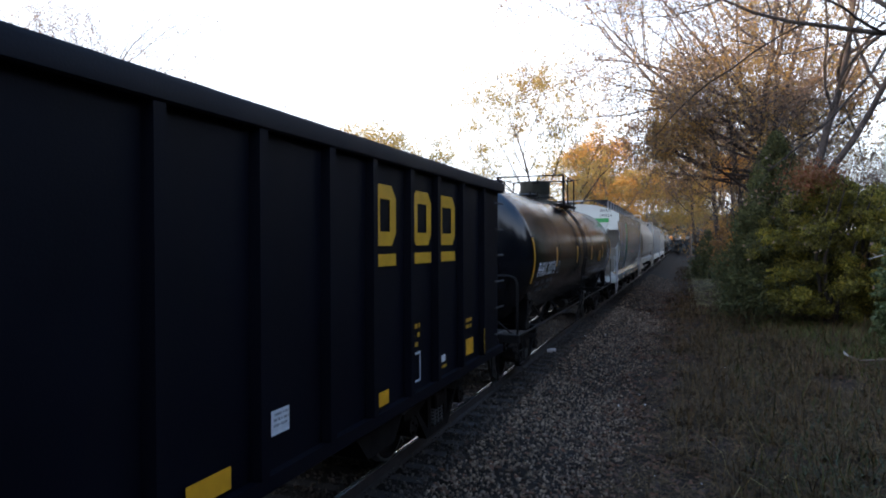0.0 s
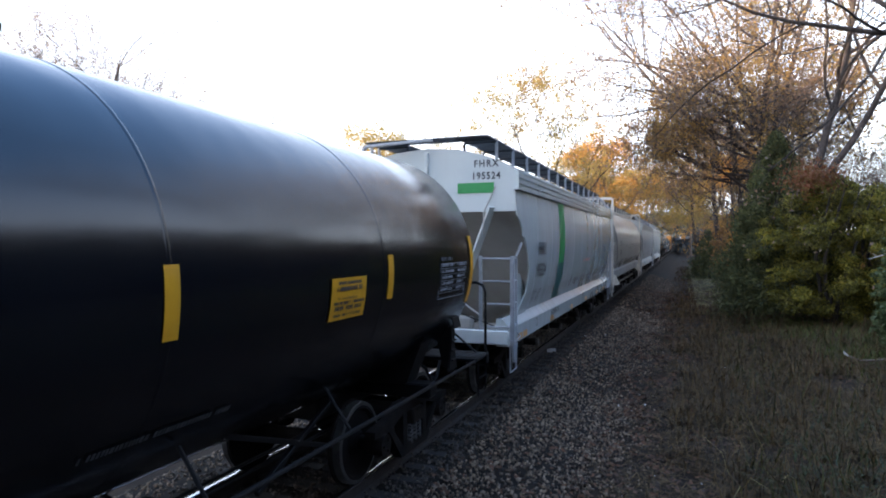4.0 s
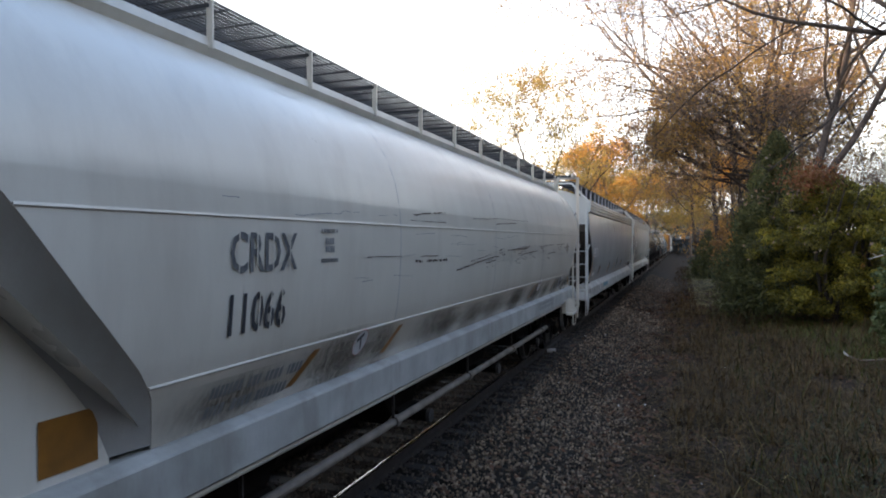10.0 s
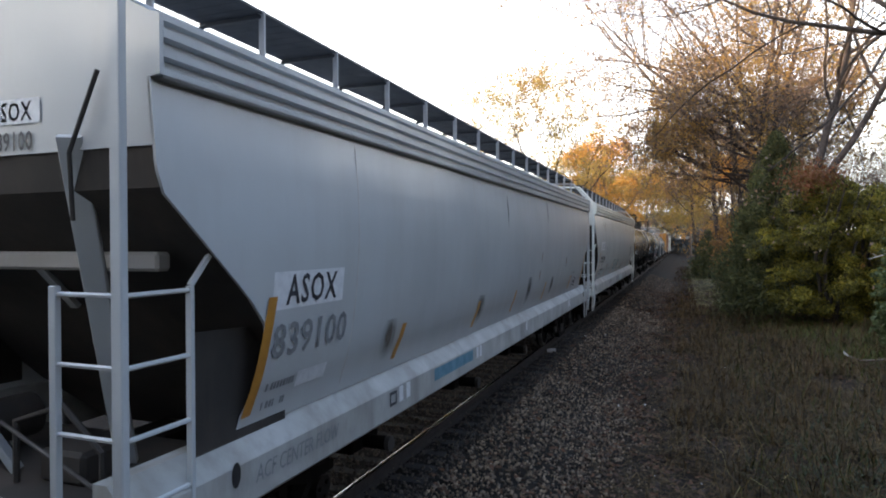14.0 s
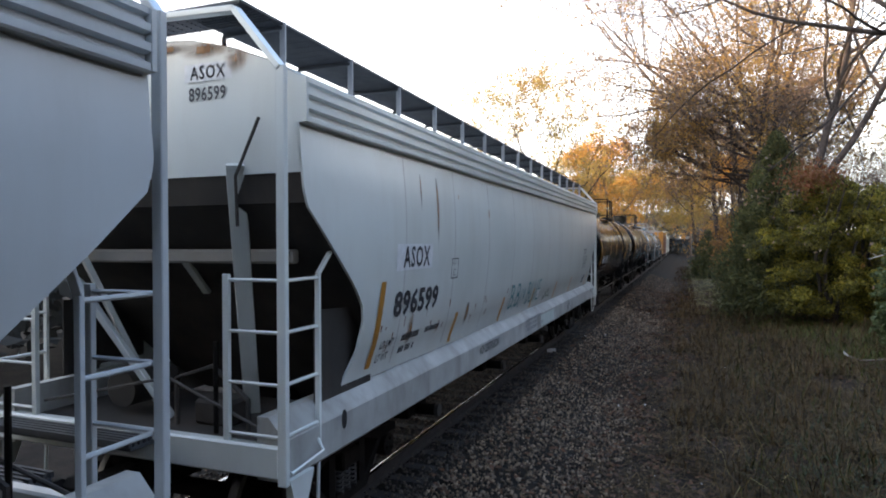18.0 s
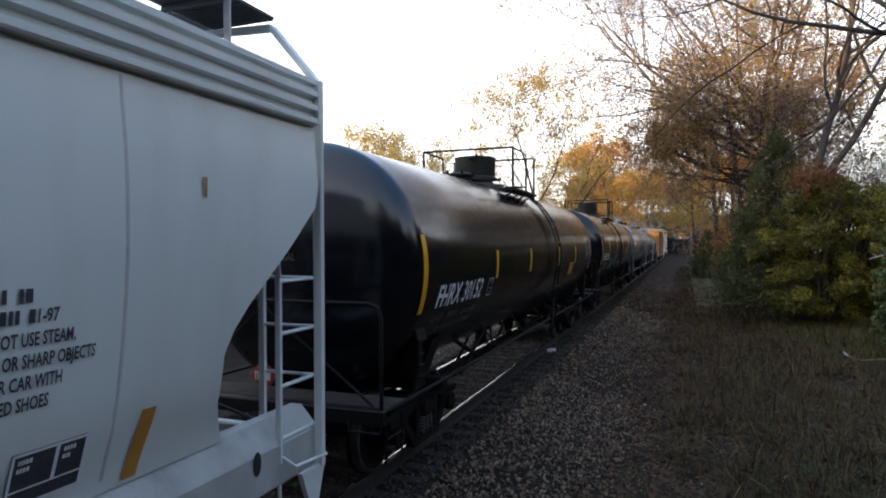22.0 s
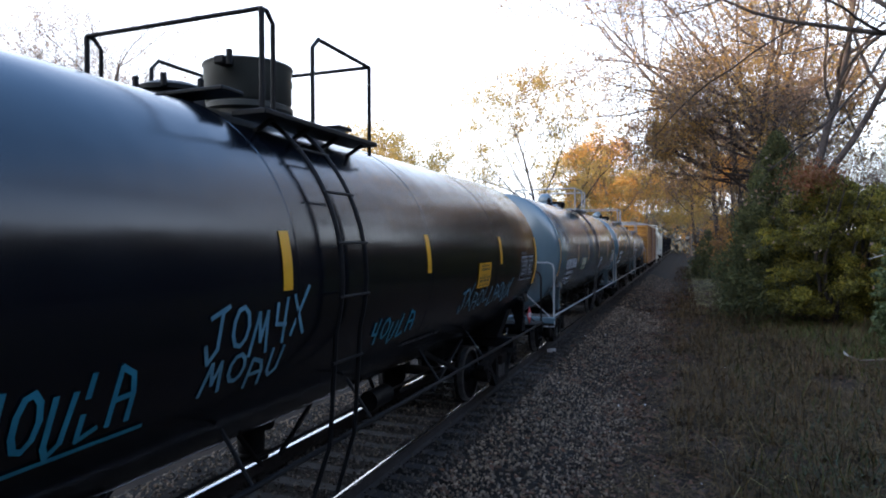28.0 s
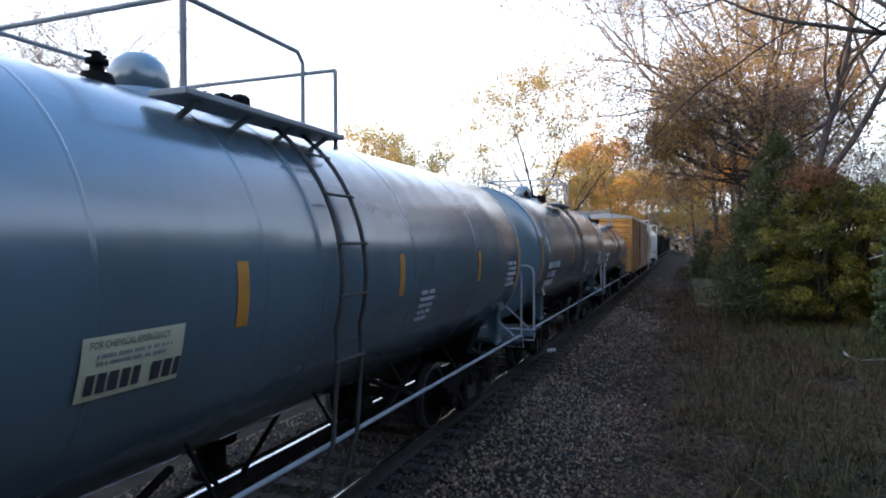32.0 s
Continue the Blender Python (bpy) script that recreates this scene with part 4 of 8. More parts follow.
                    part("pad_gusset", MB().prism_y([(x + 0.05 * sg, 1.0), (x + 0.2 * sg, 1.0), (x + 0.2 * sg, 1.05), (x + 0.05 * sg, 1.36)], q - 0.012, q + 0.012), body, e)
                part("pad_foot", MB().span((x + 0.052 * (1 if x > 0 else -1), ye + 1.0 * s, 0.94), (x + 0.22 * (1 if x > 0 else -1), ye + 1.68 * s, 0.998), 0.01), body, e)
        # brake gear on the platform
        part("brake_cylinder", MB().tube([(-0.55, ye + 0.5 * s, 1.42), (-0.55, ye + 1.05 * s, 1.42)], 0.17, 16), slope, e)
        part("brake_valve", MB().box((0.5, ye + 0.6 * s, 1.3), (0.4, 0.25, 0.22), 0.03), slope, e)
        part("brake_pipe", MB().tube([(0.2, ye + 0.4 * s, 1.2), (0.2, ye + 0.4 * s, 1.6), (0.5, ye + 0.5 * s, 1.7), (0.9, ye + 0.45 * s, 1.45), (0.9, ye + 0.45 * s, 1.2)], 0.022, 6), slope, e)
        # corner posts and ladders
        for x in (-1.53, 1.53):
            sgn = 1 if x > 0 else -1
            xi = x * 1.035
            tall = corner_pipe or s < 0 or x < 0
            if tall:
                yp = ye - (0.03 if style == "ribbed" and s > 0 else -0.06) * s
                po = MB().beam((xi, yp, 1.0), (xi, yp, 4.02 if style == "ribbed" else 4.50), 0.075, 0.05)
                if style == "ribbed":
                    po.beam((xi, yp, 4.0), (xi * 0.72, ye + 0.03 * s, 4.50), 0.075, 0.05)
                    po.beam((xi * 0.72, ye + 0.03 * s, 4.50), (-xi * 0.1, ye + 0.03 * s, 4.55), 0.075, 0.05)
            else:
                po = MB().beam((xi, ye + 0.06 * s, 1.0), (xi, ye + 0.06 * s, 2.52), 0.075, 0.05)
            part("corner_post", po, rail, e)
            for k in range(4):
                z = 1.32 + 0.385 * k
                part("grab_iron", MB().tube([(x, ye + 0.06 * s, z), (x, ye + 0.52 * s, z)], 0.015, 6), rail, e)
                part("grab_iron", MB().tube([(x, ye + 0.04 * s, z), (x - 0.48 * sgn, ye + 0.04 * s, z)], 0.015, 6), rail, e)
            pp = MB().beam((x, ye + 0.52 * s, 1.15), (x, ye + 0.52 * s, 2.50), 0.045, 0.03)
            pp.beam((x, ye + 0.52 * s, 2.50), (x * 1.045, ye + 0.66 * s, 2.74), 0.045, 0.03)
            part("ladder_stile", pp, rail, e)
            part("ladder_stile", MB().beam((x - 0.5 * sgn, ye + 0.04 * s, 1.15), (x - 0.5 * sgn, ye + 0.04 * s, 2.52 if style == "ribbed" else 4.50), 0.055, 0.04), rail, e)
            if style == "ribbed" and s > 0 and x < 0:
                part("ladder_stile", MB().beam((-1.03, ye + 0.04, 2.52), (-1.03, ye + 0.04, 4.48), 0.055, 0.04), rail, e)
                for k in range(4, 8):
                    part("grab_iron", MB().tube([(x, ye + 0.04, 1.32 + 0.385 * k), (-1.03, ye + 0.04, 1.32 + 0.385 * k)], 0.015, 6), rail, e)
            st = MB().tube([(x, ye + 0.1 * s, 1.0), (x, ye + 0.12 * s, 0.55), (x, ye + 0.5 * s, 0.55), (x, ye + 0.52 * s, 1.0)], 0.016, 6)
            part("sill_step", st, rail, e)
            part("uncoupling_handle", MB().tube([(x, ye + 0.02 * s, 1.12), (x + 0.09 * sgn, ye + 0.02 * s, 1.08), (x + 0.09 * sgn, ye + 0.45 * s, 1.12), (x, ye + 0.5 * s, 1.2)], 0.012, 6), rail, e)
            gp = MB().prism_x([(ye + 0.02 * s, 1.02), (ye + 0.34 * s, 1.02), (ye + 0.22 * s, 0.72), (ye + 0.12 * s, 0.72)], xi - 0.02, xi + 0.02)
            part("step_gusset", gp, rail, e)
    # side sills
    for sx in (-1, 1):
        mb = MB()
        if style == "ribbed":
            c = [(1.30, sill_top + 0.02), (1.40, sill_top + 0.02), (1.53, sill_top - 0.12), (1.545, sill_top - 0.15), (1.545, 1.01), (1.53, 0.99), (1.30, 0.99)]
        else:
            c = [(1.25, 1.57), (1.43, 1.57), (1.505, 1.535), (1.515, 1.52), (1.515, 1.25), (1.50, 1.23), (1.25, 1.23)]
        c = [(x * sx, z) for x, z in c]
        mb.prism_y(c if sx < 0 else c[::-1], 0.04, length - 0.04)
        part("side_sill", mb, sill_paint or body, e, smooth=25)
        if style != "ribbed":
            part("side_pipe", MB().tube([(1.45 * sx, 1.9, 1.2), (1.45 * sx, length - 2.0, 1.2)], 0.03, 8), body, e)
            part("outlet_pipe", MB().tube([(1.32 * sx, 2.6, 0.80), (1.32 * sx, length - 3.0, 0.80)], 0.045, 10), M_OUTPIPE, e)
            for k in range(5):
                yk = 3.2 + (length - 6.8) * k / 4
                part("pipe_clamp", MB().tube([(1.32 * sx, yk, 0.80), (1.32 * sx, yk + 0.09, 0.80)], 0.066, 10), M_OUTPIPE, e)
                part("pipe_bracket", MB().beam((1.32 * sx, yk, 0.82), (1.32 * sx, yk, 1.29), 0.03, 0.02), M_GREYSTEEL, e)
    # outlets
    for k in range(4):
        yo = length * (0.22 + 0.186 * k)
        o = MB()
        o.prism_x([(yo - 1.0, 1.5), (yo - 0.35, 0.66), (yo + 0.35, 0.66), (yo + 1.0, 1.5)], -0.9, 0.9)
        o.span((-1.0, yo - 0.3, 0.5), (1.0, yo + 0.3, 0.68), 0.02)
        o.tube([(1.0, yo, 0.58), (1.26, yo, 0.58)], 0.075, 12)
        part("hopper_outlet", o, M_UNDER, e)
        cap = MB()
        cap.tube([(1.26, yo, 0.58), (1.31, yo, 0.58)], 0.085, 12)
        part("outlet_cap", cap, M_GREYSTEEL, e)
    # running boards on brackets
    zb = 4.58 if style == "ribbed" else 4.52
    xo, xi = (1.16, 0.56) if style == "ribbed" else (1.06, 0.42)
    yb0, yb1 = 0.05, length - 0.05
    for sx in (-1, 1):
        g = MB()
        ns, sw, sh, cs = (19, 0.009, 0.022, 0.14) if style == "ribbed" else (14, 0.009, 0.015, 0.3)
        for k in range(ns):
            x = (xi + (xo - xi) * k / (ns - 1)) * sx
            g.span((x - sw, yb0, zb - sh), (x + sw, yb1, zb))
        nb = int((yb1 - yb0) / cs)
        for k in range(nb + 1):
            y = yb0 + (yb1 - yb0) * k / nb
            g.span((xi * sx, y - 0.004, zb - 0.022), (xo * sx, y + 0.004, zb - 0.006))
        part("running_board", g, M_GRATE, e, smooth=0)
        np_ = max(2, round((length - 1.2) / posts))
        for k in range(np_ + 1):
            y = 0.6 + (length - 1.2) * k / np_
            b = MB()
            zr = 4.20 if style == "ribbed" else 4.16
            b.beam((xo * sx, y, zr), (xo * sx, y, zb), 0.055, 0.02)
            part("board_bracket", b, M_GALV if style == "ribbed" else rail, e)
            c2 = MB().beam((xo * sx, y, zb - 0.045), (xi * sx, y, zb - 0.045), 0.05, 0.03)
            c2.beam((xi * sx, y, zb - 0.045), (xi * sx, y, 4.30), 0.04, 0.02)
            part("board_beam", c2, M_GRATE, e)
    for yy, s in ((0.05, 1), (length - 0.05, -1)):
        g = MB()
        for k in range(9):
            g.span((-xo, yy + 0.05 * k * s, zb - 0.03), (xo, yy + (0.05 * k + 0.008) * s, zb))
        for k in range(25):
            x = -xo + 2 * xo * k / 24
            g.span((x - 0.004, yy, zb - 0.022), (x + 0.004, yy + 0.42 * s, zb - 0.006))
        part("end_board", g, M_GRATE, e, smooth=0)
        if style != "ribbed":
            part("platform_edge", MB().beam((-1.52, yy, zb - 0.02), (1.52, yy, zb - 0.02), 0.05, 0.10), rail, e)
            for x in (-1.3, 1.3):
                part("platform_side", MB().beam((x * 1.17, yy + 0.03 * s, zb - 0.02), (x * 1.17, yy + 0.55 * s, zb - 0.02), 0.05, 0.08), rail, e)
                fr = MB()
                for k in range(11):
                    xx = x + (k - 5) * 0.04
                    fr.span((xx - 0.004, yy + 0.03 * s, zb - 0.02), (xx + 0.004, yy + 0.55 * s, zb))
                for k in range(6):
                    fr.span((x - 0.2, yy + (0.05 + 0.09 * k) * s, zb - 0.014), (x + 0.2, yy + (0.058 + 0.09 * k) * s, zb - 0.004))
                part("platform_grating", fr, M_GRATE, e)
                part("platform_post", MB().beam((x * 0.9, yy + 0.5 * s, zb - 0.05), (x * 0.8, yy + 0.5 * s, 4.15), 0.08, 0.08), rail, e)

    def on(a0, h0):
        def f(a, h, off=0.009):
            z = h0 + h
            dz = 0.02
            tx, tz = at_height(prof, z + dz) - at_height(prof, z - dz), 2 * dz
            q = math.hypot(tx, tz)
            return Vector((at_height(prof, z) + off * tz / q, a0 + a, z - off * tx / q))
        return f

    def end_on(a0, h0):
        return lambda a, h: Vector((a0 + a, (0.16 if style == "ribbed" else 0.42) - 0.008, h0 + h))

    def sill_on(a0, h0):
        return lambda a, h: Vector(((1.545 if style == "ribbed" else 1.515) + 0.006, a0 + a, h0 + h))

    def patch(name, ya, yb, za, zb2, material, lab="", off=0.006, f=None, parent=None):
        f = f or on
        mb = MB()
        n = 14
        g = f(0, za)
        for i in range(n + 1):
            h = (zb2 - za) * i / n
            for y in (ya, yb):
                mb.v.append(tuple(g(y, h) + (Vector((off - 0.009, 0, 0)) if f is on else Vector((0, 0, 0)))))
        mb.f = [(2 * i, 2 * i + 1, 2 * i + 3, 2 * i + 2) for i in range(n)]
        return part(name, mb, material, parent or e, lab)
    return e, on, end_on, sill_on, patch


# ---------------------------------------------------------------- open hopper and boxcar
def open_hopper(y0, length, label, body, ribs, top=3.72, detail=True):
    e = car_base("open_hopper", label, y0, length, "hopper car", 1.7)
    for sx in (-1, 1):
        mb = MB()
        sh = [(1.50, 1.04), (1.52, 3.60), (1.49, 3.60), (1.47, 1.04)]
        mb.prism_y([(x * sx, z) for x, z in (sh if sx < 0 else sh[::-1])], 0.12, length - 0.12)
        side = part("side_sheet", mb, body, e)
        ch = [(1.44, 3.53), (1.585, 3.53), (1.60, 3.545), (1.60, 3.66), (1.58, 3.695), (1.44, 3.695)]
        part("top_chord", MB().prism_y([(x * sx, z) for x, z in (ch if sx < 0 else ch[::-1])], 0.02, length - 0.02), body, e)
        sl = [(1.40, 1.0), (1.56, 1.0), (1.57, 1.01), (1.57, 1.12), (1.40, 1.12)]
        part("side_sill", MB().prism_y([(x * sx, z) for x, z in (sl if sx < 0 else sl[::-1])], 0.02, length - 0.02), body, e)
        for y in ribs:
            rb = MB()
            c = [(1.51, y - 0.075), (1.585, y - 0.045), (1.585, y + 0.045), (1.51, y + 0.075)]
            k = len(rb.v)
            rb.v += [(x * sx, yy, 1.12) for x, yy in c] + [(x * sx, yy, 3.57) for x, yy in c]
            rb.f += [(0, 1, 5, 4), (1, 2, 6, 5), (2, 3, 7, 6), (3, 0, 4, 7), (4, 5, 6, 7)]
            part("side_post", rb, body, e, smooth=0)
    for y, s in ((0.0, 1), (length, -1)):
        en = MB()
        en.span((-1.5, y + 0.1 * s, 2.3), (1.5, y + 0.14 * s, 3.6))
        en.span((-1.58, y + 0.02 * s, 3.56), (1.58, y + 0.16 * s, 3.735), 0.02)
        part("end_wall", en, body, e)
        ss = MB()
        ss.v += [(-1.48, y + 0.14 * s, 2.35), (1.48, y + 0.14 * s, 2.35), (1.48, y + 2.6 * s, 1.0), (-1.48, y + 2.6 * s, 1.0)]
        ss.f.append((0, 1, 2, 3))
        part("slope_sheet", ss, body, e)
        sl = MB()
        sl.span((-1.5, y, 0.98), (1.5, y + 0.1 * s, 1.2), 0.01)
        sl.span((-0.26, y, 0.72), (0.26, y + 3 * s, 1.05), 0.02)
        for x in (-1.45, 1.45):
            sl.beam((x, y + 0.1 * s, 1.1), (x, y + 0.1 * s, 3.6), 0.09, 0.07)
        sl.beam((0.7, y + 0.12 * s, 1.15), (0.7, y + 0.12 * s, 2.4), 0.08, 0.06)
        part("end_frame", sl, body, e)
        for k in range(6):
            z = 1.35 + 0.4 * k
            part("grab_iron", MB().tube([(1.6, y + 0.12 * s, z), (1.6, y + 0.55 * s, z)], 0.013, 6), M_GREYSTEEL, e)
            part("grab_iron", MB().tube([(1.45, y + 0.02 * s, z), (0.95, y + 0.02 * s, z)], 0.013, 6), M_GREYSTEEL, e)
        st = MB()
        st.tube([(1.52, y + 0.15 * s, 1.0), (1.52, y + 0.15 * s, 0.55), (1.52, y + 0.5 * s, 0.55), (1.52, y + 0.5 * s, 1.0)], 0.014, 6)
        part("sill_step", st, M_BLACKPART, e)
    for k in range(4):
        yo = length * (0.25 + 0.165 * k)
        part("hopper_chute", MB().prism_x([(yo - 1.2, 1.6), (yo - 0.3, 0.6), (yo + 0.3, 0.6), (yo + 1.2, 1.6)], -1.35, 1.35), M_UNDER, e)
    return e


def boxcar(y0, length, label, body):
    e = car_base("boxcar", label, y0, length, "boxcar", 2.0)
    sh = MB()
    sh.span((-1.5, 0.2, 1.05), (1.5, length - 0.2, 4.15), 0.02)
    part("body_shell", sh, body, e)
    rf = MB().prism_y([(1.53, 4.12), (1.53, 4.2), (0.6, 4.36), (0, 4.4), (-0.6, 4.36), (-1.53, 4.2), (-1.53, 4.12)][::-1], 0.15, length - 0.15)
    part("roof", rf, M_GALV, e)
    for y, s in ((0.2, -1), (length - 0.2, 1)):
        for k in range(9):
            cr = MB()
            cr.box((0, y + 0.03 * s, 1.35 + 0.33 * k), (2.7, 0.10, 0.16), 0.045)
            part("end_corrugation", cr, body, e)
        ld = MB()
        for k in range(8):
            z = 1.3 + 0.36 * k
            ld.tube([(1.0, y + 0.1 * s, z), (1.45, y + 0.1 * s, z)], 0.014, 6)
        part("end_ladder", ld, M_GREYSTEEL, e)
    for k in range(12):
        y = 0.9 + (length - 1.8) * k / 11
        if 0.4 < y / length < 0.6:
            continue
        rb = MB()
        rb.span((1.495, y - 0.05, 1.1), (1.54, y + 0.05, 4.1), 0.015)
        part("side_post", rb, M_BROWNCAR, e)
    dr = MB()
    dr.span((1.49, length * 0.42, 1.15), (1.56, length * 0.58, 4.05), 0.02)
    door = part("sliding_door", dr, M_BROWNCAR, e)
    for k in range(7):
        part("door_rib", MB().span((1.562, length * 0.425, 1.4 + 0.4 * k), (1.59, length * 0.575, 1.5 + 0.4 * k), 0.012), M_BROWNCAR, door)
    for x in (-1.5, 1.5):
        part("side_sill", MB().span((x - 0.03, 0.2, 0.95), (x + 0.03, length - 0.2, 1.1)), M_BROWNCAR, e)
    part("underframe", MB().span((-0.3, 0.1, 0.72), (0.3, length - 0.1, 1.05)), M_UNDER, e)
    return e


# ---------------------------------------------------------------- the train, front to rear
def first_hopper():
    y0, L = -5.6, 15.4
    ribs = [y - y0 for y in (-4.6, -3.7, -2.8, -1.9, -1.0, -0.1, 0.8, 1.75, 2.7, 3.62, 4.53, 5.30, 6.16, 6.95, 7.85, 8.79)]
    e = open_hopper(y0, L, "dark blue-black open hopper wagon with yellow block emblem", M_HOPBLACK, ribs)
    def f(a, h):
        return Vector((1.528, a - y0, h))
    # the emblem: three plain yellow blocks over three bars
    for (a, b) in ((5.36, 5.86), (6.28, 6.82), (7.04, 7.64)):
        mb = MB()
        w = 0.14
        o = [(a + 0.1, 2.72), (b - 0.1, 2.72), (b, 2.84), (b, 3.20), (b - 0.1, 3.32), (a + 0.1, 3.32), (a, 3.20), (a, 2.84)]
        i = [(a + w, 2.86), (b - w, 2.86), (b - w, 2.88), (b - w, 3.16), (b - w, 3.18), (a + w, 3.18), (a + w, 3.16), (a + w, 2.88)]
        mb.v = [tuple(f(*p)) for p in o] + [tuple(f(*p)) for p in i]
        mb.f = [(k, (k + 1) % 8, 8 + (k + 1) % 8, 8 + k) for k in range(8)]
        part("emblem_block", mb, M_LOGO, e, "yellow painted emblem block", smooth=0)
        mb = MB()
        mb.v = [tuple(f(*p)) for p in ((a, 2.52), (b, 2.52), (b, 2.64), (a, 2.64))]
        mb.f = [(0, 1, 2, 3)]
        part("emblem_bar", mb, M_LOGO, e, "yellow painted bar", smooth=0)
    for (a, b, za, zb) in ((8.02, 8.38, 1.22, 1.44), (5.26, 5.68, 1.16, 1.30), (2.93, 3.33, 1.16, 1.31), (0.8, 1.15, 1.16, 1.3)):
        mb = MB()
        mb.v = [tuple(f(*p)) for p in ((a, za), (b, za), (b, zb), (a, zb))]
        mb.f = [(0, 1, 2, 3)]
        part("reflective_patch", mb, M_YELLOW, e, "yellow reflective patch", smooth=0)
    on = lambda a0, h0: (lambda a, h: Vector((1.532, a0 + a, h0 + h)))
    outline(e, on, 6.12 - y0, 6.48 - y0, 1.22, 1.55, M_WHITEINK, 0.025)
    bars(e, on, 6.14 - y0, 1.52, [0.12, 0.1], M_WHITEINK, 0.025, 0.02, 4)
    bars(e, on, 6.12 - y0, 1.86, [0.34, 0.34, 0.3], M_LOGO, 0.05, 0.05, 5)
    bars(e, on, 8.0 - y0, 1.72, [0.3, 0.32], M_LOGO, 0.045, 0.04, 6)
    bars(e, on, 7.0 - y0, 1.26, [0.3], M_LOGO, 0.035, 0.03, 7)
    mb = MB()
    mb.v = [tuple(f(*p)) for p in ((7.1, 1.3), (7.28, 1.3), (7.28, 1.38), (7.1, 1.38))]
    mb.f = [(0, 1, 2, 3)]
    part("label_plate", mb, M_WHITEINK, e, "small white label", smooth=0)
    mb = MB()
    mb.v = [tuple(f(*p)) for p in ((3.76, 1.37), (3.98, 1.37), (3.98, 1.55), (3.76, 1.55))]
    mb.f = [(0, 1, 2, 3)]
    lp = part("label_plate", mb, M_WHITEINK, e, "white label of small lettering", smooth=0)
    bars(lp, lambda a0, h0: (lambda a, h: Vector((1.535, a0 + a - y0, h0 + h))), 3.78, 1.53, [0.18, 0.18, 0.16], M_FADEINK, 0.02, 0.02, 8)
    letters("JACK LIFT HERE", 0.06, lambda a, h: Vector((1.595, 8.72 - h - y0, 1.16 + a)), M_LOGO, e, "lettering", 0.85, 0, 0.002)
    return e


def placard(e, y, z, number):
    """Red and white diamond hazard placard on the end of a tank car, in its holder."""
    x = 0.05
    mb = MB()
    mb.box((x, y + 0.012, z), (0.25, 0.012, 0.25), 0.004, Matrix.Rotation(radians(45), 3, "Y"))
    p = part("hazard_placard", mb, M_RED, e, "red diamond hazard placard")
    w = MB()
    w.span((x - 0.10, y - 0.002, z - 0.045), (x + 0.10, y + 0.004, z + 0.045))
    part("placard_panel", w, M_WHITEINK, p)
    letters(number, 0.10, lambda a, h: Vector((x - 0.095 + a, y - 0.006, z - 0.035 + h)), M_INK, p, "lettering", 0.8)


def panel(e, on, patch, a, b, za, zb):
    """Black consolidated-stencil panel: two boxes over one, ruled in white."""
    p = patch("stencil_panel", a, b, za, zb, M_INK, "black stencilled panel ruled in white")
    f2 = lambda a0, h0: (lambda u, h: on(a0, h0)(u, h, 0.013))
    zs = za + (zb - za) * 0.3
    outline(p, f2, a, b, za, zb, M_WHITEINK, 0.014)
    outline(p, f2, a, a + (b - a) * 0.58, zs, zb, M_WHITEINK, 0.010)
    outline(p, f2, a + (b - a) * 0.58, b, zs, zb, M_WHITEINK, 0.010)
    bars(p, f2, a + 0.03, zb - 0.03, [0.06, 0.05], M_WHITEINK, 0.022, 0.016, 51)
    bars(p, f2, a + (b - a) * 0.66, zb - 0.03, [0.06, 0.04], M_WHITEINK, 0.022, 0.016, 52)
    return p


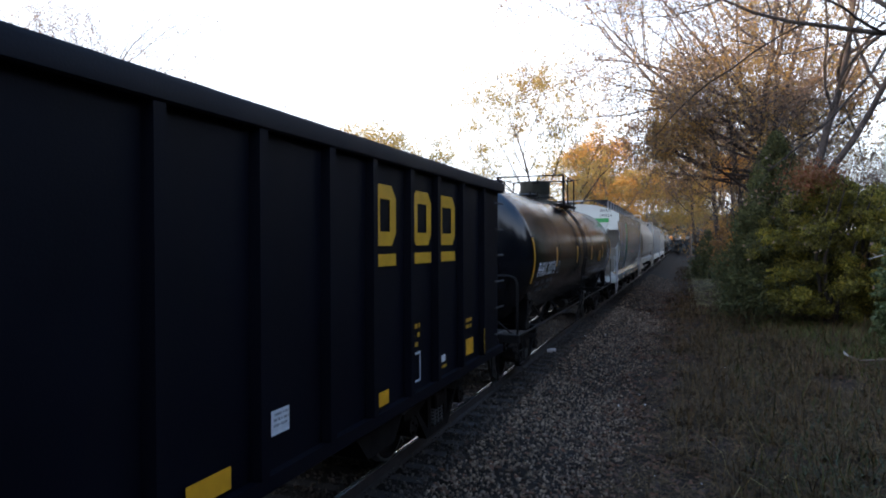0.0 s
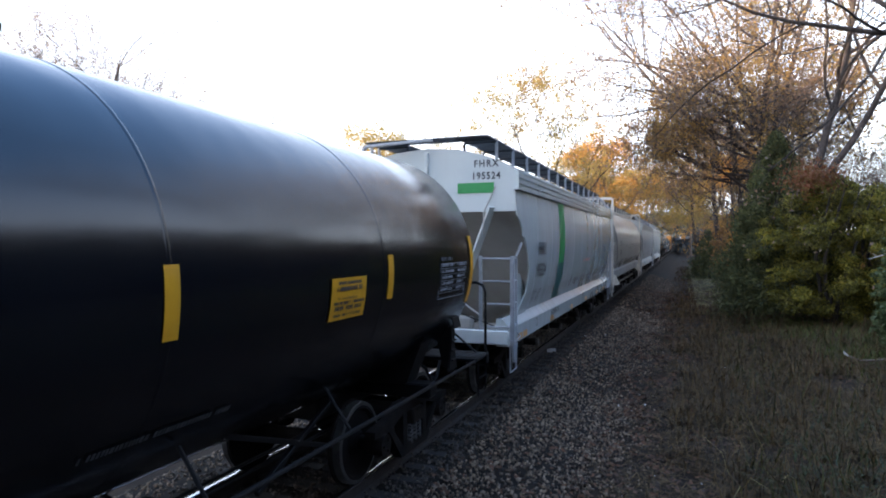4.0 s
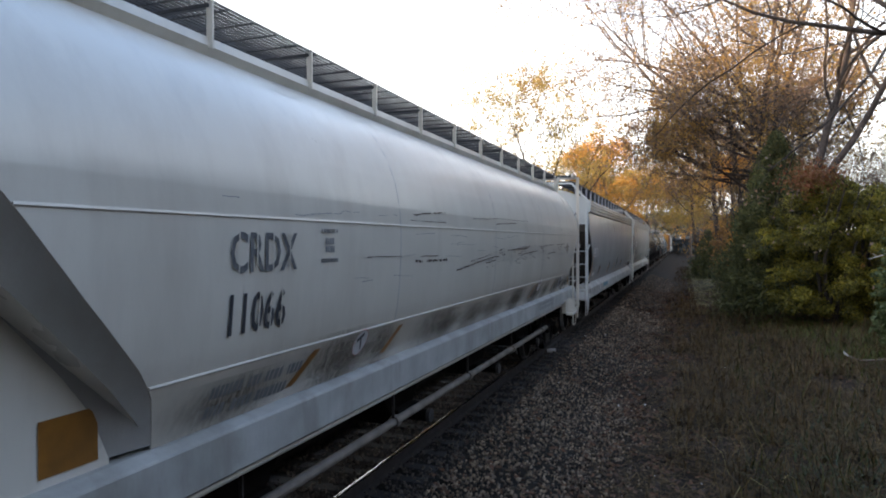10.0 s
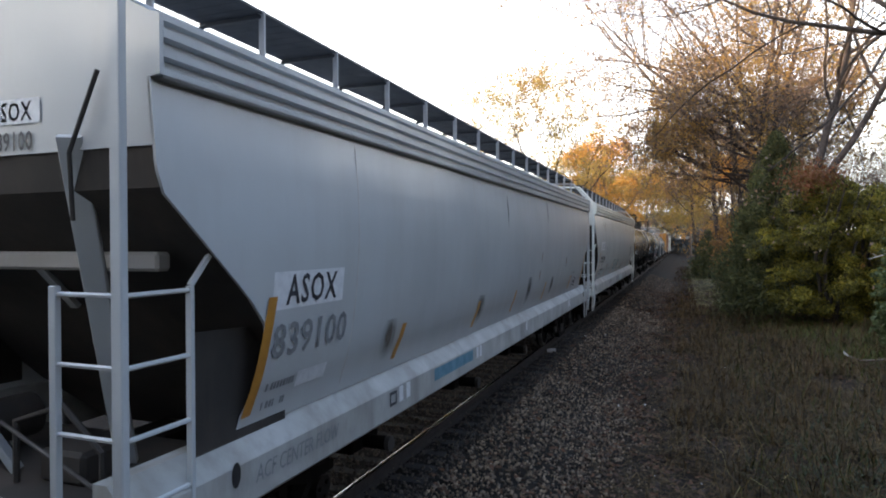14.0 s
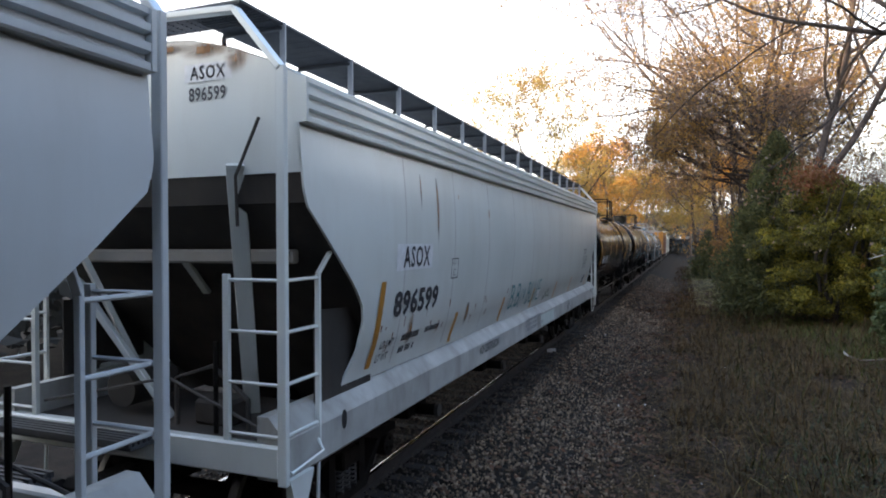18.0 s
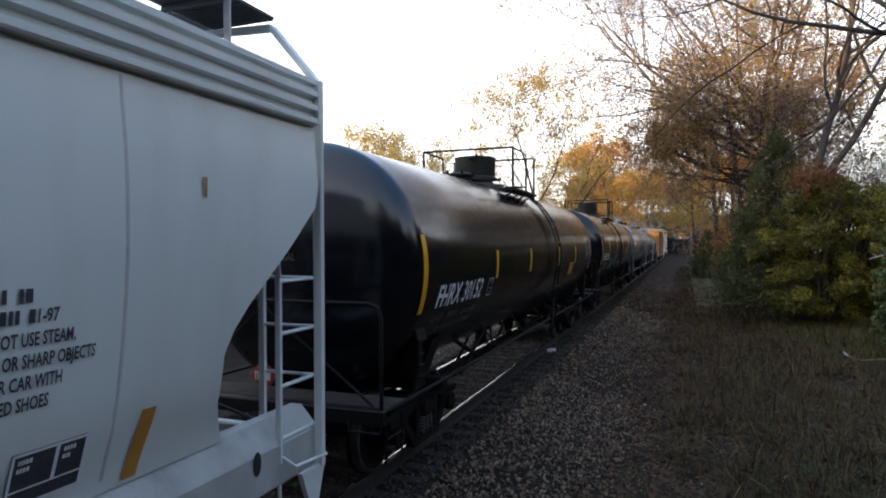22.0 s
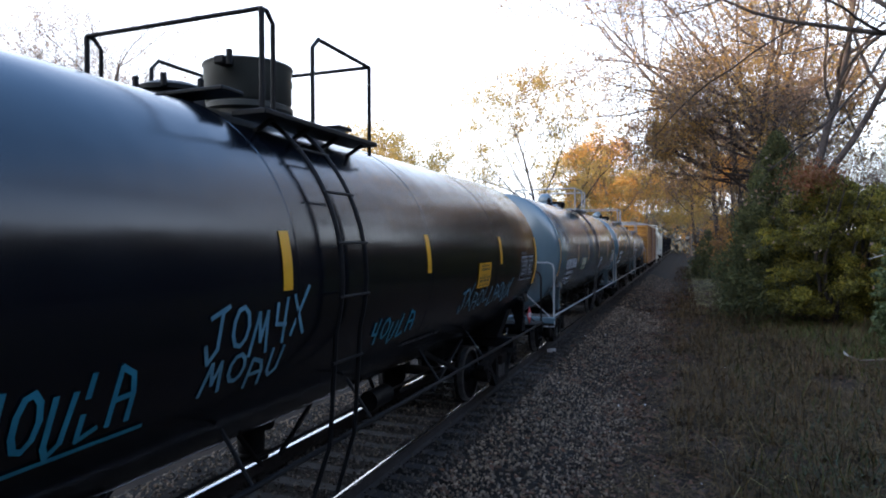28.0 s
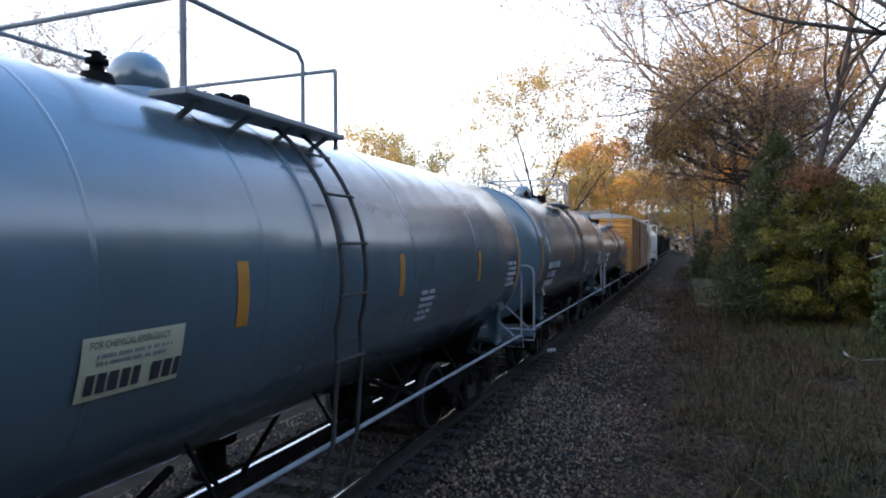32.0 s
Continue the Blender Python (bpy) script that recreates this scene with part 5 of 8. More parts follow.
def black_tank(y0, number, number_end, s, plate=(11.06, 11.67, 2.09, 2.45), table=(13.6, 14.55, 2.06, 2.5), nz=2.05, **top):
    L = 15.85
    e, tank, on, patch = tank_car(y0, L, 1.02, s, "glossy black tank car with yellow reflective stripes", M_BLACK, M_YELLOW,
                                  seams=(0.2, 0.4, 0.6, 0.8), **top)
    letters(number, 0.40, on(1.42, nz), M_WHITEINK, tank, "car_number", 0.82, 0.25, 0.006, 1.05)
    outline(tank, on, 3.56, 3.80, nz - 0.02, nz + 0.26, M_MIDINK, 0.02)
    letters("PLATE", 0.075, on(3.60, nz + 0.17), M_MIDINK, tank, "lettering", 0.8)
    letters("C", 0.13, on(3.64, nz + 0.02), M_MIDINK, tank, "lettering", 0.9)
    letters("LD LMT", 0.12, on(1.47, nz - 0.18), M_DIMINK, tank, "lettering", 0.85, 0.1, 0.002)
    bars(tank, on, 2.0, nz - 0.1, [0.45], M_DIMINK, 0.08, 0.07, 11)
    bars(tank, on, 1.8, nz - 0.26, [0.6], M_DIMINK, 0.08, 0.07, 19)
    bars(tank, on, 2.55, nz - 0.1, [0.6, 0.6], M_DIMINK, 0.09, 0.07, 12)
    pl = patch("notice_plate", *plate, M_YELLOW, "yellow notice plate with dark lettering", 0.012)
    f2 = lambda a0, h0: (lambda a, h: on(a0, h0)(a, h, 0.02))
    pa, pz = plate[0], plate[3]
    bars(pl, f2, pa + 0.1, pz - 0.03, [0.4], M_INK, 0.026, 0.02, 13)
    bars(pl, f2, pa + 0.08, pz - 0.075, [0.44], M_INK, 0.036, 0.02, 14, "number_text")
    letters("For Chemical Emergency", 0.038, f2(pa + 0.1, pz - 0.185), M_INK, pl, "lettering", 0.85)
    bars(pl, f2, pa + 0.04, pz - 0.20, [0.52], M_INK, 0.026, 0.02, 15)
    bars(pl, f2, pa + 0.06, pz - 0.24, [0.46], M_INK, 0.036, 0.02, 16, "number_text")
    bars(pl, f2, pa + 0.06, pz - 0.305, [0.46], M_INK, 0.024, 0.02, 17)
    ta, tb, tz0, tz1 = table
    tf = outline(tank, on, ta, tb, tz0, tz1, M_MIDINK, 0.012, "data_table", "ruled white data table of small lettering")
    for k in range(1, 6):
        z = tz1 - (tz1 - tz0) * k / 6
        outline(tf, on, ta, tb, z, z + 0.006, M_MIDINK, 0.003, "table_rule")
        bars(tf, on, ta + 0.03, z + 0.06, [0.42], M_MIDINK, 0.035, 0.02, 60 + k)
        bars(tf, on, ta + 0.58, z + 0.06, [0.3], M_MIDINK, 0.035, 0.02, 70 + k)
    bars(tank, on, ta, tz1 + 0.07, [0.4], M_DIMINK, 0.045, 0.02, 18)
    bars(tank, on, 8.9, 1.62, [1.2], M_DIMINK, 0.05, 0.04, 14)
    # end lettering on the domed head
    hd, r, zc = 0.52, 1.53, 2.46
    def head(a, h, a0=0.0, h0=0.0):
        x, z = a0 + a, h0 + h
        q = min(0.999, math.hypot(x, z - zc) / r)
        c = math.sqrt(max(0.0, 1 - q ** 2.2))
        return Vector((x, 1.02 - hd * c - 0.012, z))
    letters(number_end, 0.24, lambda a, h: head(a, h, -0.95, 2.72), M_WHITEINK, tank, "car_number", 0.8, 0.2, 0.004)
    letters("CAPY 30115 US GAL", 0.13, lambda a, h: head(a, h, -0.75, 2.55), M_DIMINK, tank, "lettering", 0.75)
    letters("CAPY 113970 L", 0.13, lambda a, h: head(a, h, -0.75, 2.38), M_DIMINK, tank, "lettering", 0.75)
    placard(e, -0.03, 1.33, "1987")
    return e, tank, on, patch


def tanks():
    early = [0.96, 3.34, 6.38, 9.25, 12.15, 14.72]
    black_tank(11.25, "FHRX 30374", "FHRX 30374", early)
    black_tank(99.05, "FHRX 30152", "FHRX 30152", [0.92, 3.9, 6.25, 9.22, 11.6, 14.45], plate=(10.8, 11.4, 1.91, 2.22), table=(13.5, 14.48, 2.25, 2.64), plat=(6.65, 8.55), gap=(7.8, 8.52), drum_y=7.55, ladder_y=8.48, nz=1.96)
    e, tank, on, patch = black_tank(115.92, "FHRX 30096", "FHRX 30096", [0.96, 3.34, 6.33, 9.12, 12.2, 14.72], mid=(2.40, 2.84))
    sp = MB().box((1.40, 14.78, 1.30), (0.012, 0.25, 0.25), 0.004, Matrix.Rotation(radians(45), 3, "X"))
    dp = part("hazard_placard", sp, M_RED, e, "red diamond hazard placard")
    part("placard_panel", MB().span((1.404, 14.68, 1.255), (1.41, 14.88, 1.345)), M_WHITEINK, dp)
    letters("1987", 0.10, lambda a, h: Vector((1.413, 14.685 + a, 1.265 + h)), M_INK, dp, "lettering", 0.8)
    # spray-painted tags along the lower shell
    def word(a, z, sx, sz, glyphs):
        out = []
        for i, g in enumerate(glyphs):
            for ln in g:
                out.append([(a + (i + px) * sx, z + pz * sz + 0.05 * math.sin(i * 2.1)) for px, pz in ln])
        return out
    o = [[(0.4 + 0.35 * math.cos(t * 0.7), 0.45 + 0.45 * math.sin(t * 0.7)) for t in range(10)]]
    u = [[(0.1, 1.0), (0.12, 0.2), (0.3, 0.0), (0.6, 0.2), (0.7, 1.0)]]
    l = [[(0.2, 1.1), (0.15, 0.0), (0.7, 0.15)]]
    d = [[(0.1, 0.0), (0.15, 1.0), (0.6, 0.85), (0.75, 0.5), (0.8, 0.0)], [(0.15, 0.45), (0.75, 0.5)]]
    h = [[(0.1, 1.0), (0.1, 0.5), (0.6, 0.45)], [(0.6, 1.1), (0.6, 0.0)]]
    m = [[(0.0, 0.0), (0.2, 1.0), (0.4, 0.3), (0.6, 1.0), (0.8, 0.0)]]
    j = [[(0.1, 0.9), (0.8, 1.1), (0.55, 1.0), (0.5, 0.2), (0.2, -0.1), (0.0, 0.3)]]
    ex = [[(0.0, 0.0), (0.8, 1.2)], [(0.0, 1.0), (0.7, 0.0)]]
    strokes(tank, on, word(4.2, 1.72, 0.18, 0.34, [h, o, u, l, d]), M_SPRAY, 0.035, label="blue spray-painted tag")
    strokes(tank, on, [[(4.4, 1.64), (5.2, 1.68)]], M_SPRAY, 0.03, label="blue spray-painted underline")
    strokes(tank, on, word(5.56, 2.02, 0.23, 0.30, [j, o, m, h, ex]) + word(5.62, 1.76, 0.22, 0.22, [m, o, d, u]), M_SPRAYPALE, 0.032, label="pale blue spray-painted tag")
    strokes(tank, on, word(7.95, 1.72, 0.21, 0.24, [h, o, u, l, d]), M_SPRAY, 0.035, label="blue spray-painted tag")
    strokes(tank, on, word(10.5, 1.80, 0.27, 0.28, [j, ex, d, o, l, l, d, o, u, ex]), M_SPRAYPALE, 0.03, label="pale blue spray-painted tag")
    grey_tank(133.1, 13.55, "HCPX 21066", True)
    grey_tank(147.6, 11.3, "", False)
    grey_tank(159.8, 11.6, "", False, 1.35)


def grey_tank(y0, L, number, main, r=1.5):
    st = [0.43, 3.28, 5.32, 7.9, 10.6, L - 0.62] if main else [0.55, L * 0.4, L - 0.65]
    e, tank, on, patch = tank_car(y0, L, 0.46, st, "blue-grey tank car with grey handrails and amber stripes", M_GREYTANK, M_AMBER, r=r,
                                  zc=2.46 - (1.5 - r), rails=M_GREYRAIL, fit=M_UNDER, dome="bullet", plat=(L * 0.391, L * 0.54), gap=(L * 0.498, L * 0.535), drum_y=L * 0.439, ladder_y=L * 0.482, rail_z=0.48, end_z=2.27, deck_z=0.99, hd=0.3, seams=(0.105, 0.3, 0.41, 0.47, 0.62, 0.8))
    if main:
        letters(number, 0.34, on(1.5, 2.06), M_WHITEINK, tank, "car_number", 0.82, 0.0, 0.013, 1.04)
        letters("LD LMT 195100 LB 88500 KG", 0.12, on(1.70, 1.90), M_WHITEINK, tank, "lettering", 0.72, 0, 0.003)
        letters("LT WT 67900 LB 30800 KG", 0.12, on(1.70, 1.76), M_WHITEINK, tank, "lettering", 0.72, 0, 0.003)
        bars(tank, on, 2.3, 1.70, [0.5], M_WHITEINK, 0.09, 0.07, 3)
        hd, zc = 0.3, 2.46
        def head(a, h, a0, h0):
            x, z = a0 + a, h0 + h
            q = min(0.999, math.hypot(x, z - zc) / r)
            return Vector((x, 0.46 - hd * math.sqrt(max(0.0, 1 - q ** 2.2)) - 0.012, z))
        letters(number, 0.19, lambda a, h: head(a, h, -0.52, 2.86), M_WHITEINK, tank, "car_number", 0.8, 0, 0.004)
        letters("CAPY 21055 GAL", 0.13, lambda a, h: head(a, h, -0.46, 2.68), M_WHITEINK, tank, "lettering", 0.75)
        letters("CAPY 79702 L", 0.13, lambda a, h: head(a, h, -0.46, 2.52), M_WHITEINK, tank, "lettering", 0.75)
        bars(tank, lambda a0, h0: (lambda a, h: head(a, h, a0, h0)), -0.42, 1.84, [0.6, 0.5, 0.42, 0.5, 0.4], M_WHITEINK, 0.05, 0.04, 8)
        for (a, b, za, zb, mt, nm, lb) in ((-0.75, -0.25, 1.3, 2.35, M_STAIN, "rust_stain", "soft orange-brown rust stain"), (-0.3, 0.3, 1.1, 2.2, M_SOOT, "grime_stain", "dark grime on the tank head"),
                                           (0.55, 1.15, 1.35, 2.4, M_SOOT, "grime_stain", "dark grime on the tank head"), (-1.2, -0.4, 1.25, 2.0, M_SOOT, "grime_stain", "dark grime on the tank head"), (0.1, 0.8, 1.05, 1.7, M_SOOT, "grime_stain", "dark grime on the tank head")):
            stain(tank, lambda u, v: head(u, v, 0.0, 0.0) + Vector((0, 0.006, 0)), a, b, za, zb, mt, nm, lb)
        pl = patch("notice_plate", 4.16, 4.85, 1.95, 2.28, M_LABEL, "cream notice plate with dark lettering", 0.012)
        f2 = lambda a0, h0: (lambda a, h: on(a0, h0)(a, h, 0.02))
        letters("FOR CHEMICAL EMERGENCY", 0.055, f2(4.20, 2.22), M_INK, pl, "lettering", 0.74)
        bars(pl, f2, 4.25, 2.19, [0.5, 0.45], M_FADEINK, 0.022, 0.018, 9)
        bars(pl, f2, 4.20, 2.09, [0.6], M_INK, 0.11, 0.02, 10, "number_text")
    else:
        bars(tank, on, 1.3, 2.3, [1.3, 0.9, 0.9], M_WHITEINK, 0.14, 0.07, 15)
    bars(tank, on, L * 0.63, 2.2, [0.4, 0.4, 0.36, 0.38, 0.3], M_WHITEINK, 0.045, 0.035, 16)
    bars(tank, on, L - 1.3, 2.42, [0.55, 0.5, 0.55, 0.4, 0.5], M_WHITEINK, 0.06, 0.03, 17)
    return e


M_LABEL = mat("cream_label", (0.62, 0.60, 0.40), (0.52, 0.5, 0.33), 0.5, scale=5, bump=0.02, dirt=(0.3, 0.27, 0.18), dirt_amt=0.5)


def stain_mat(name, c1, c2, strength):
    """A stain that fades out towards its edges, broken up by fine downward streaks."""
    m = bpy.data.materials.new(name)
    m.use_nodes = True
    n, l = m.node_tree.nodes, m.node_tree.links
    b = n["Principled BSDF"]
    tc = n.new("ShaderNodeTexCoord")
    mp = n.new("ShaderNodeMapping")
    mp.inputs["Scale"].default_value = (26, 26, 3)
    l.new(tc.outputs["Object"], mp.inputs["Vector"])
    streak = n.new("ShaderNodeTexNoise")
    streak.inputs["Scale"].default_value, streak.inputs["Detail"].default_value = 1.0, 4.0
    l.new(mp.outputs["Vector"], streak.inputs["Vector"])
    uv = n.new("ShaderNodeUVMap")
    off = n.new("ShaderNodeVectorMath")
    off.operation, off.inputs[1].default_value = "SUBTRACT", (0.5, 0.62, 0)
    l.new(uv.outputs["UV"], off.inputs[0])
    sq = n.new("ShaderNodeVectorMath")
    sq.operation, sq.inputs[1].default_value = "MULTIPLY", (2.0, 1.6, 0)
    l.new(off.outputs[0], sq.inputs[0])
    ln = n.new("ShaderNodeVectorMath")
    ln.operation = "LENGTH"
    l.new(sq.outputs[0], ln.inputs[0])
    fall = n.new("ShaderNodeMapRange")
    fall.interpolation_type = "SMOOTHSTEP"
    for k, v in (("From Min", 1.0), ("From Max", 0.0), ("To Min", 0.0), ("To Max", strength * 1.9)):
        fall.inputs[k].default_value = v
    l.new(ln.outputs["Value"], fall.inputs["Value"])
    mul = n.new("ShaderNodeMath")
    mul.operation, mul.use_clamp = "MULTIPLY", True
    l.new(fall.outputs[0], mul.inputs[0])
    l.new(streak.outputs["Fac"], mul.inputs[1])
    mx = n.new("ShaderNodeMix")
    mx.data_type = "RGBA"
    mx.inputs[6].default_value, mx.inputs[7].default_value = (*c1, 1), (*c2, 1)
    l.new(streak.outputs["Fac"], mx.inputs[0])
    l.new(mx.outputs[2], b.inputs["Base Color"])
    b.inputs["Roughness"].default_value = 0.85
    l.new(mul.outputs[0], b.inputs["Alpha"])
    return m


M_STAIN = stain_mat("soft_rust_stain", (0.20, 0.085, 0.03), (0.42, 0.22, 0.09), 0.9)
M_ROADGRIME = stain_mat("thin_road_grime", (0.12, 0.10, 0.08), (0.22, 0.18, 0.145), 0.6)
M_SOOT = stain_mat("soft_grime_stain", (0.05, 0.04, 0.03), (0.14, 0.11, 0.085), 0.85)


def stain(parent, place, a, b, za, zb, material, name="rust_stain", label="soft orange-brown rust stain"):
    """A stain on a surface given by place(along, level)."""
    mb, n = MB(), 6
    for i in range(n + 1):
        for j in range(n + 1):
            mb.v.append(tuple(place(a + (b - a) * i / n, za + (zb - za) * j / n)))
    mb.f = [(i * (n + 1) + j, (i + 1) * (n + 1) + j, (i + 1) * (n + 1) + j + 1, i * (n + 1) + j + 1) for i in range(n) for j in range(n)]
    ob = part(name, mb, material, parent, label, smooth=0)
    uv = ob.data.uv_layers.new(name="UVMap")
    for lp in ob.data.loops:
        i, j = divmod(lp.vertex_index, n + 1)
        uv.data[lp.index].uv = (i / n, j / n)
    ob.visible_shadow = False
    return tagged(ob, kind="stuff")


def rust_stain(e, x, y, z, w, h, rng):
    """A soft rust stain on an end wall that faces back along the track."""
    return stain(e, lambda a, q: (a, y, q), x - w * 0.62, x + w * 0.62, z - h * 0.62, z + h * 0.62, M_STAIN)


def scrapes(parent, on, lines, material, seed, label):
    """Ragged scrape marks: (start, level, length, half width, rise), each a ribbon of uneven width with breaks."""
    rng = random.Random(seed)
    mb, f = MB(), on(0, 2.0)
    for a, z, ln, w, rise in lines:
        n = max(3, int(ln / 0.022))
        wander = 0.0
        for i in range(n):
            u0, u1 = a + ln * i / n, a + ln * (i + 1) / n
            wander += rng.uniform(-0.003, 0.003)
            if rng.random() < 0.16:
                continue
            t0, t1, b0, b1 = [w * rng.uniform(0.25, 1.0) for _ in range(4)]
            q = z + rise * i / n + wander - 2.0
            k = len(mb.v)
            mb.v += [tuple(f(u0, q - b0)), tuple(f(u1, q - b1)), tuple(f(u1, q + t1)), tuple(f(u0, q + t0))]
            mb.f.append((k, k + 1, k + 2, k + 3))
    return tagged(part("scrape_mark", mb, material, parent, label, smooth=0), kind="stuff")


M_BLACKSCRAPE = mat("black_scrape", (0.022, 0.018, 0.016), (0.09, 0.055, 0.04), 0.8, scale=16, bump=0.1)
M_SCRAPE = mat("rusty_scrape", (0.05, 0.04, 0.035), (0.16, 0.11, 0.08), 0.8, scale=14, bump=0.1)


def hammer_sign(e, on, a0, z0):
    disc, g = MB(), on(a0, z0)
    ring = [(0.12 * math.cos(2 * math.pi * i / 28), 0.12 * math.sin(2 * math.pi * i / 28)) for i in range(28)]
    disc.v = [tuple(g(0, 0, 0.006))] + [tuple(g(a, h, 0.006)) for a, h in ring]
    disc.f = [(0, 1 + i, 1 + (i + 1) % 28) for i in range(28)]
    sign = part("hammer_sign", disc, M_WHITEINK, e, "white disc sign with a hammer and red ring", smooth=0)
    rg = MB()
    rg.v = [tuple(g(a * q, h * q, 0.01)) for q in (1.0, 0.95) for a, h in ring]
    rg.f = [(i, (i + 1) % 28, 28 + (i + 1) % 28, 28 + i) for i in range(28)]
    part("red_ring", rg, M_RED, sign, smooth=0)
    strokes(sign, on, [[(a0 - 0.03, z0 + 0.055), (a0 + 0.04, z0 - 0.065)]], M_INK, 0.022, "hammer_handle")
    strokes(sign, on, [[(a0 - 0.07, z0 + 0.025), (a0 + 0.01, z0 + 0.07)]], M_INK, 0.035, "hammer_head")


def hoppers():
    # fresh light-grey car with the green band
    L = 15.17
    e, on, end_on, sill_on, patch = covered_hopper(28.0, L, "clean light-grey covered hopper wagon with a green band", M_WHITE, M_SLOPE, "ribbed", seam_y=(1.75, 3.2, 6.1, 7.6, 9.0, 10.4, 11.9), posts=1.2, corner_pipe=False, rail=M_GALV, end_shape=((1.45, 1.0), (1.79, 1.19), (2.1, 1.21), (2.29, 1.15), (2.58, 0.93), (2.83, 0.68), (2.86, 0.51), (2.99, 0.5), (3.14, 0.34), (3.2, 0.16), (3.6, 0.16)))
    letters("FHRX", 0.36, on(1.80, 2.50), M_INK, e, "car_mark", 0.82, 0, 0.006, 1.05)
    letters("195524", 0.36, on(1.70, 2.08), M_INK, e, "car_number", 0.90, 0, 0.006, 1.05)
    letters("LD LMT", 0.15, on(1.79, 1.73), M_INK, e, "lettering", 0.72)
    letters("222300", 0.15, on(2.24, 1.72), M_INK, e, "lettering", 0.72)
    letters("LT WT", 0.15, on(1.75, 1.58), M_INK, e, "lettering", 0.72)
    letters("63700", 0.15, on(2.19, 1.58), M_INK, e, "lettering", 0.72)
    outline(e, on, 3.32, 3.55, 2.30, 2.56, M_FADEINK, 0.015)
    letters("PLATE", 0.06, on(3.35, 2.48), M_FADEINK, e, "lettering", 0.75)
    letters("C", 0.12, on(3.40, 2.34), M_INK, e, "lettering", 0.85)
    patch("green_band", 4.06, 4.74, 2.28, 3.64, M_GREEN, "bright green painted band", 0.004)
    patch("teal_band", 4.06, 4.74, 1.48, 2.28, M_TEAL, "dark teal painted band", 0.004)
    letters("DO NOT HAMMER ON CAR", 0.125, on(7.78, 2.20), M_RED, e, "lettering", 0.9, 0, 0.003)
    for i, (txt, a) in enumerate((("EXTERIOR PAINT", 0.62), ("APPLIED PARAGOULD 03-2012", 0.0), ("INTERIOR LINING", 0.68), ("APPLIED PARAGOULD 03-2012", 0.0), ("CAUTION: DO NOT USE STEAM,", 0.0),
                                  ("BOILING WATER OR SHARP OBJECTS", 0.0), ("TO CLEAN, ENTER CAR WITH", 0.0), ("CLEAN SOFT SOLED SHOES.", 0.0))):
        z = 2.60 - 0.064 * i
        letters(txt, 0.066, on(12.30 + a, z), M_INK, e, "lettering", 0.78, 0, 0.002)
        if a:
            bars(e, on, 12.26, z + 0.052, [a - 0.06], M_INK, 0.052, 0.02, 21 + i)
    panel(e, on, patch, 12.6, 13.0, 1.63, 1.90)
    letters("ARI CENTER FLOW", 0.15, sill_on(3.55, 1.16), M_INK, e, "lettering", 0.72, 0.0, 0.003)
    for y in (0.55, 0.95, 3.48, 6.1, 8.62, 11.15, 12.9):
        patch("reflective_patch", y, y + 0.33, 1.03, 1.14, M_AMBER, "amber reflective patch", f=sill_on)
    outline(e, sill_on, 2.0, 2.15, 1.1, 1.26, M_INK, 0.02)
    letters("FHRX", 0.17, end_on(0.88, 4.05), M_INK, e, "car_mark", 0.9, 0, 0.003, 1.25)
    letters("195524", 0.17, end_on(0.84, 3.84), M_INK, e, "car_number", 0.9, 0, 0.003, 1.15)
    patch("green_panel", 0.58, 1.24, 3.60, 3.78, M_GREEN, "green painted panel", f=end_on)
    bars(e, end_on, 0.2, 3.56, [0.22, 0.2, 0.32], M_FADEINK, 0.04, 0.045, 22)

    # weathered cream car with rounded sides
    L = 16.9
    e, on, end_on, sill_on, patch = covered_hopper(43.95, L, "weathered cream-grey covered hopper with rounded sides and rust stains", M_CREAM, M_CREAM, "round", seam_y=(5.2, 8.6, 12.0), posts=1.3, sill_paint=M_DIRTYSILL)
    on = lambda a0, h0, f=on: f(a0 - 0.1, h0)
    sill_on = lambda a0, h0, f=sill_on: f(a0 - 0.1, h0)
    patch = lambda nm, ya, yb, *rest, g=patch, **kw: g(nm, ya - 0.1, yb - 0.1, *rest, **kw)
    for mark, k, ink in ((letters("CRDX", 0.36, on(2.77, 2.57), M_WORNINK, e, "car_mark", 0.72, 0, 0.006, 1.0), (0.11, 0.36, 0.60, 0.87), 0.006), (letters("11066", 0.36, on(2.74, 2.18), M_INK, e, "car_number", 0.72, 0, 0.006, 1.0), (0.49, 0.70, 0.905), 0.006)):
        ys = [v.co.y for v in mark.data.vertices]
        for q in k:
            c = min(ys) + (max(ys) - min(ys)) * q
            zs = [v.co.z for v in mark.data.vertices]
            g, st = on(0.1, 2.0), MB()
            st.v = [tuple(g(a, h - 2.0, 0.014)) for h in (min(zs) - 0.01, (min(zs) + max(zs)) / 2, max(zs) + 0.01) for a in (c - ink, c + ink)]
            st.f = [(0, 1, 3, 2), (2, 3, 5, 4)]
            part("stencil_break", st, M_CREAM, mark, smooth=0)
    bars(e, on, 3.82, 2.86, [0.24], M_WORNINK, 0.03, 0.03, 41)
    bars(e, on, 3.88, 2.79, [0.13, 0.13], M_FADEINK, 0.05, 0.012, 42)
    bars(e, on, 3.82, 2.63, [0.24], M_WORNINK, 0.03, 0.03, 43)
    grime = lambda a, q: on(0, 2.0)(a, q - 2.0, 0.004)
    gr = random.Random(71)
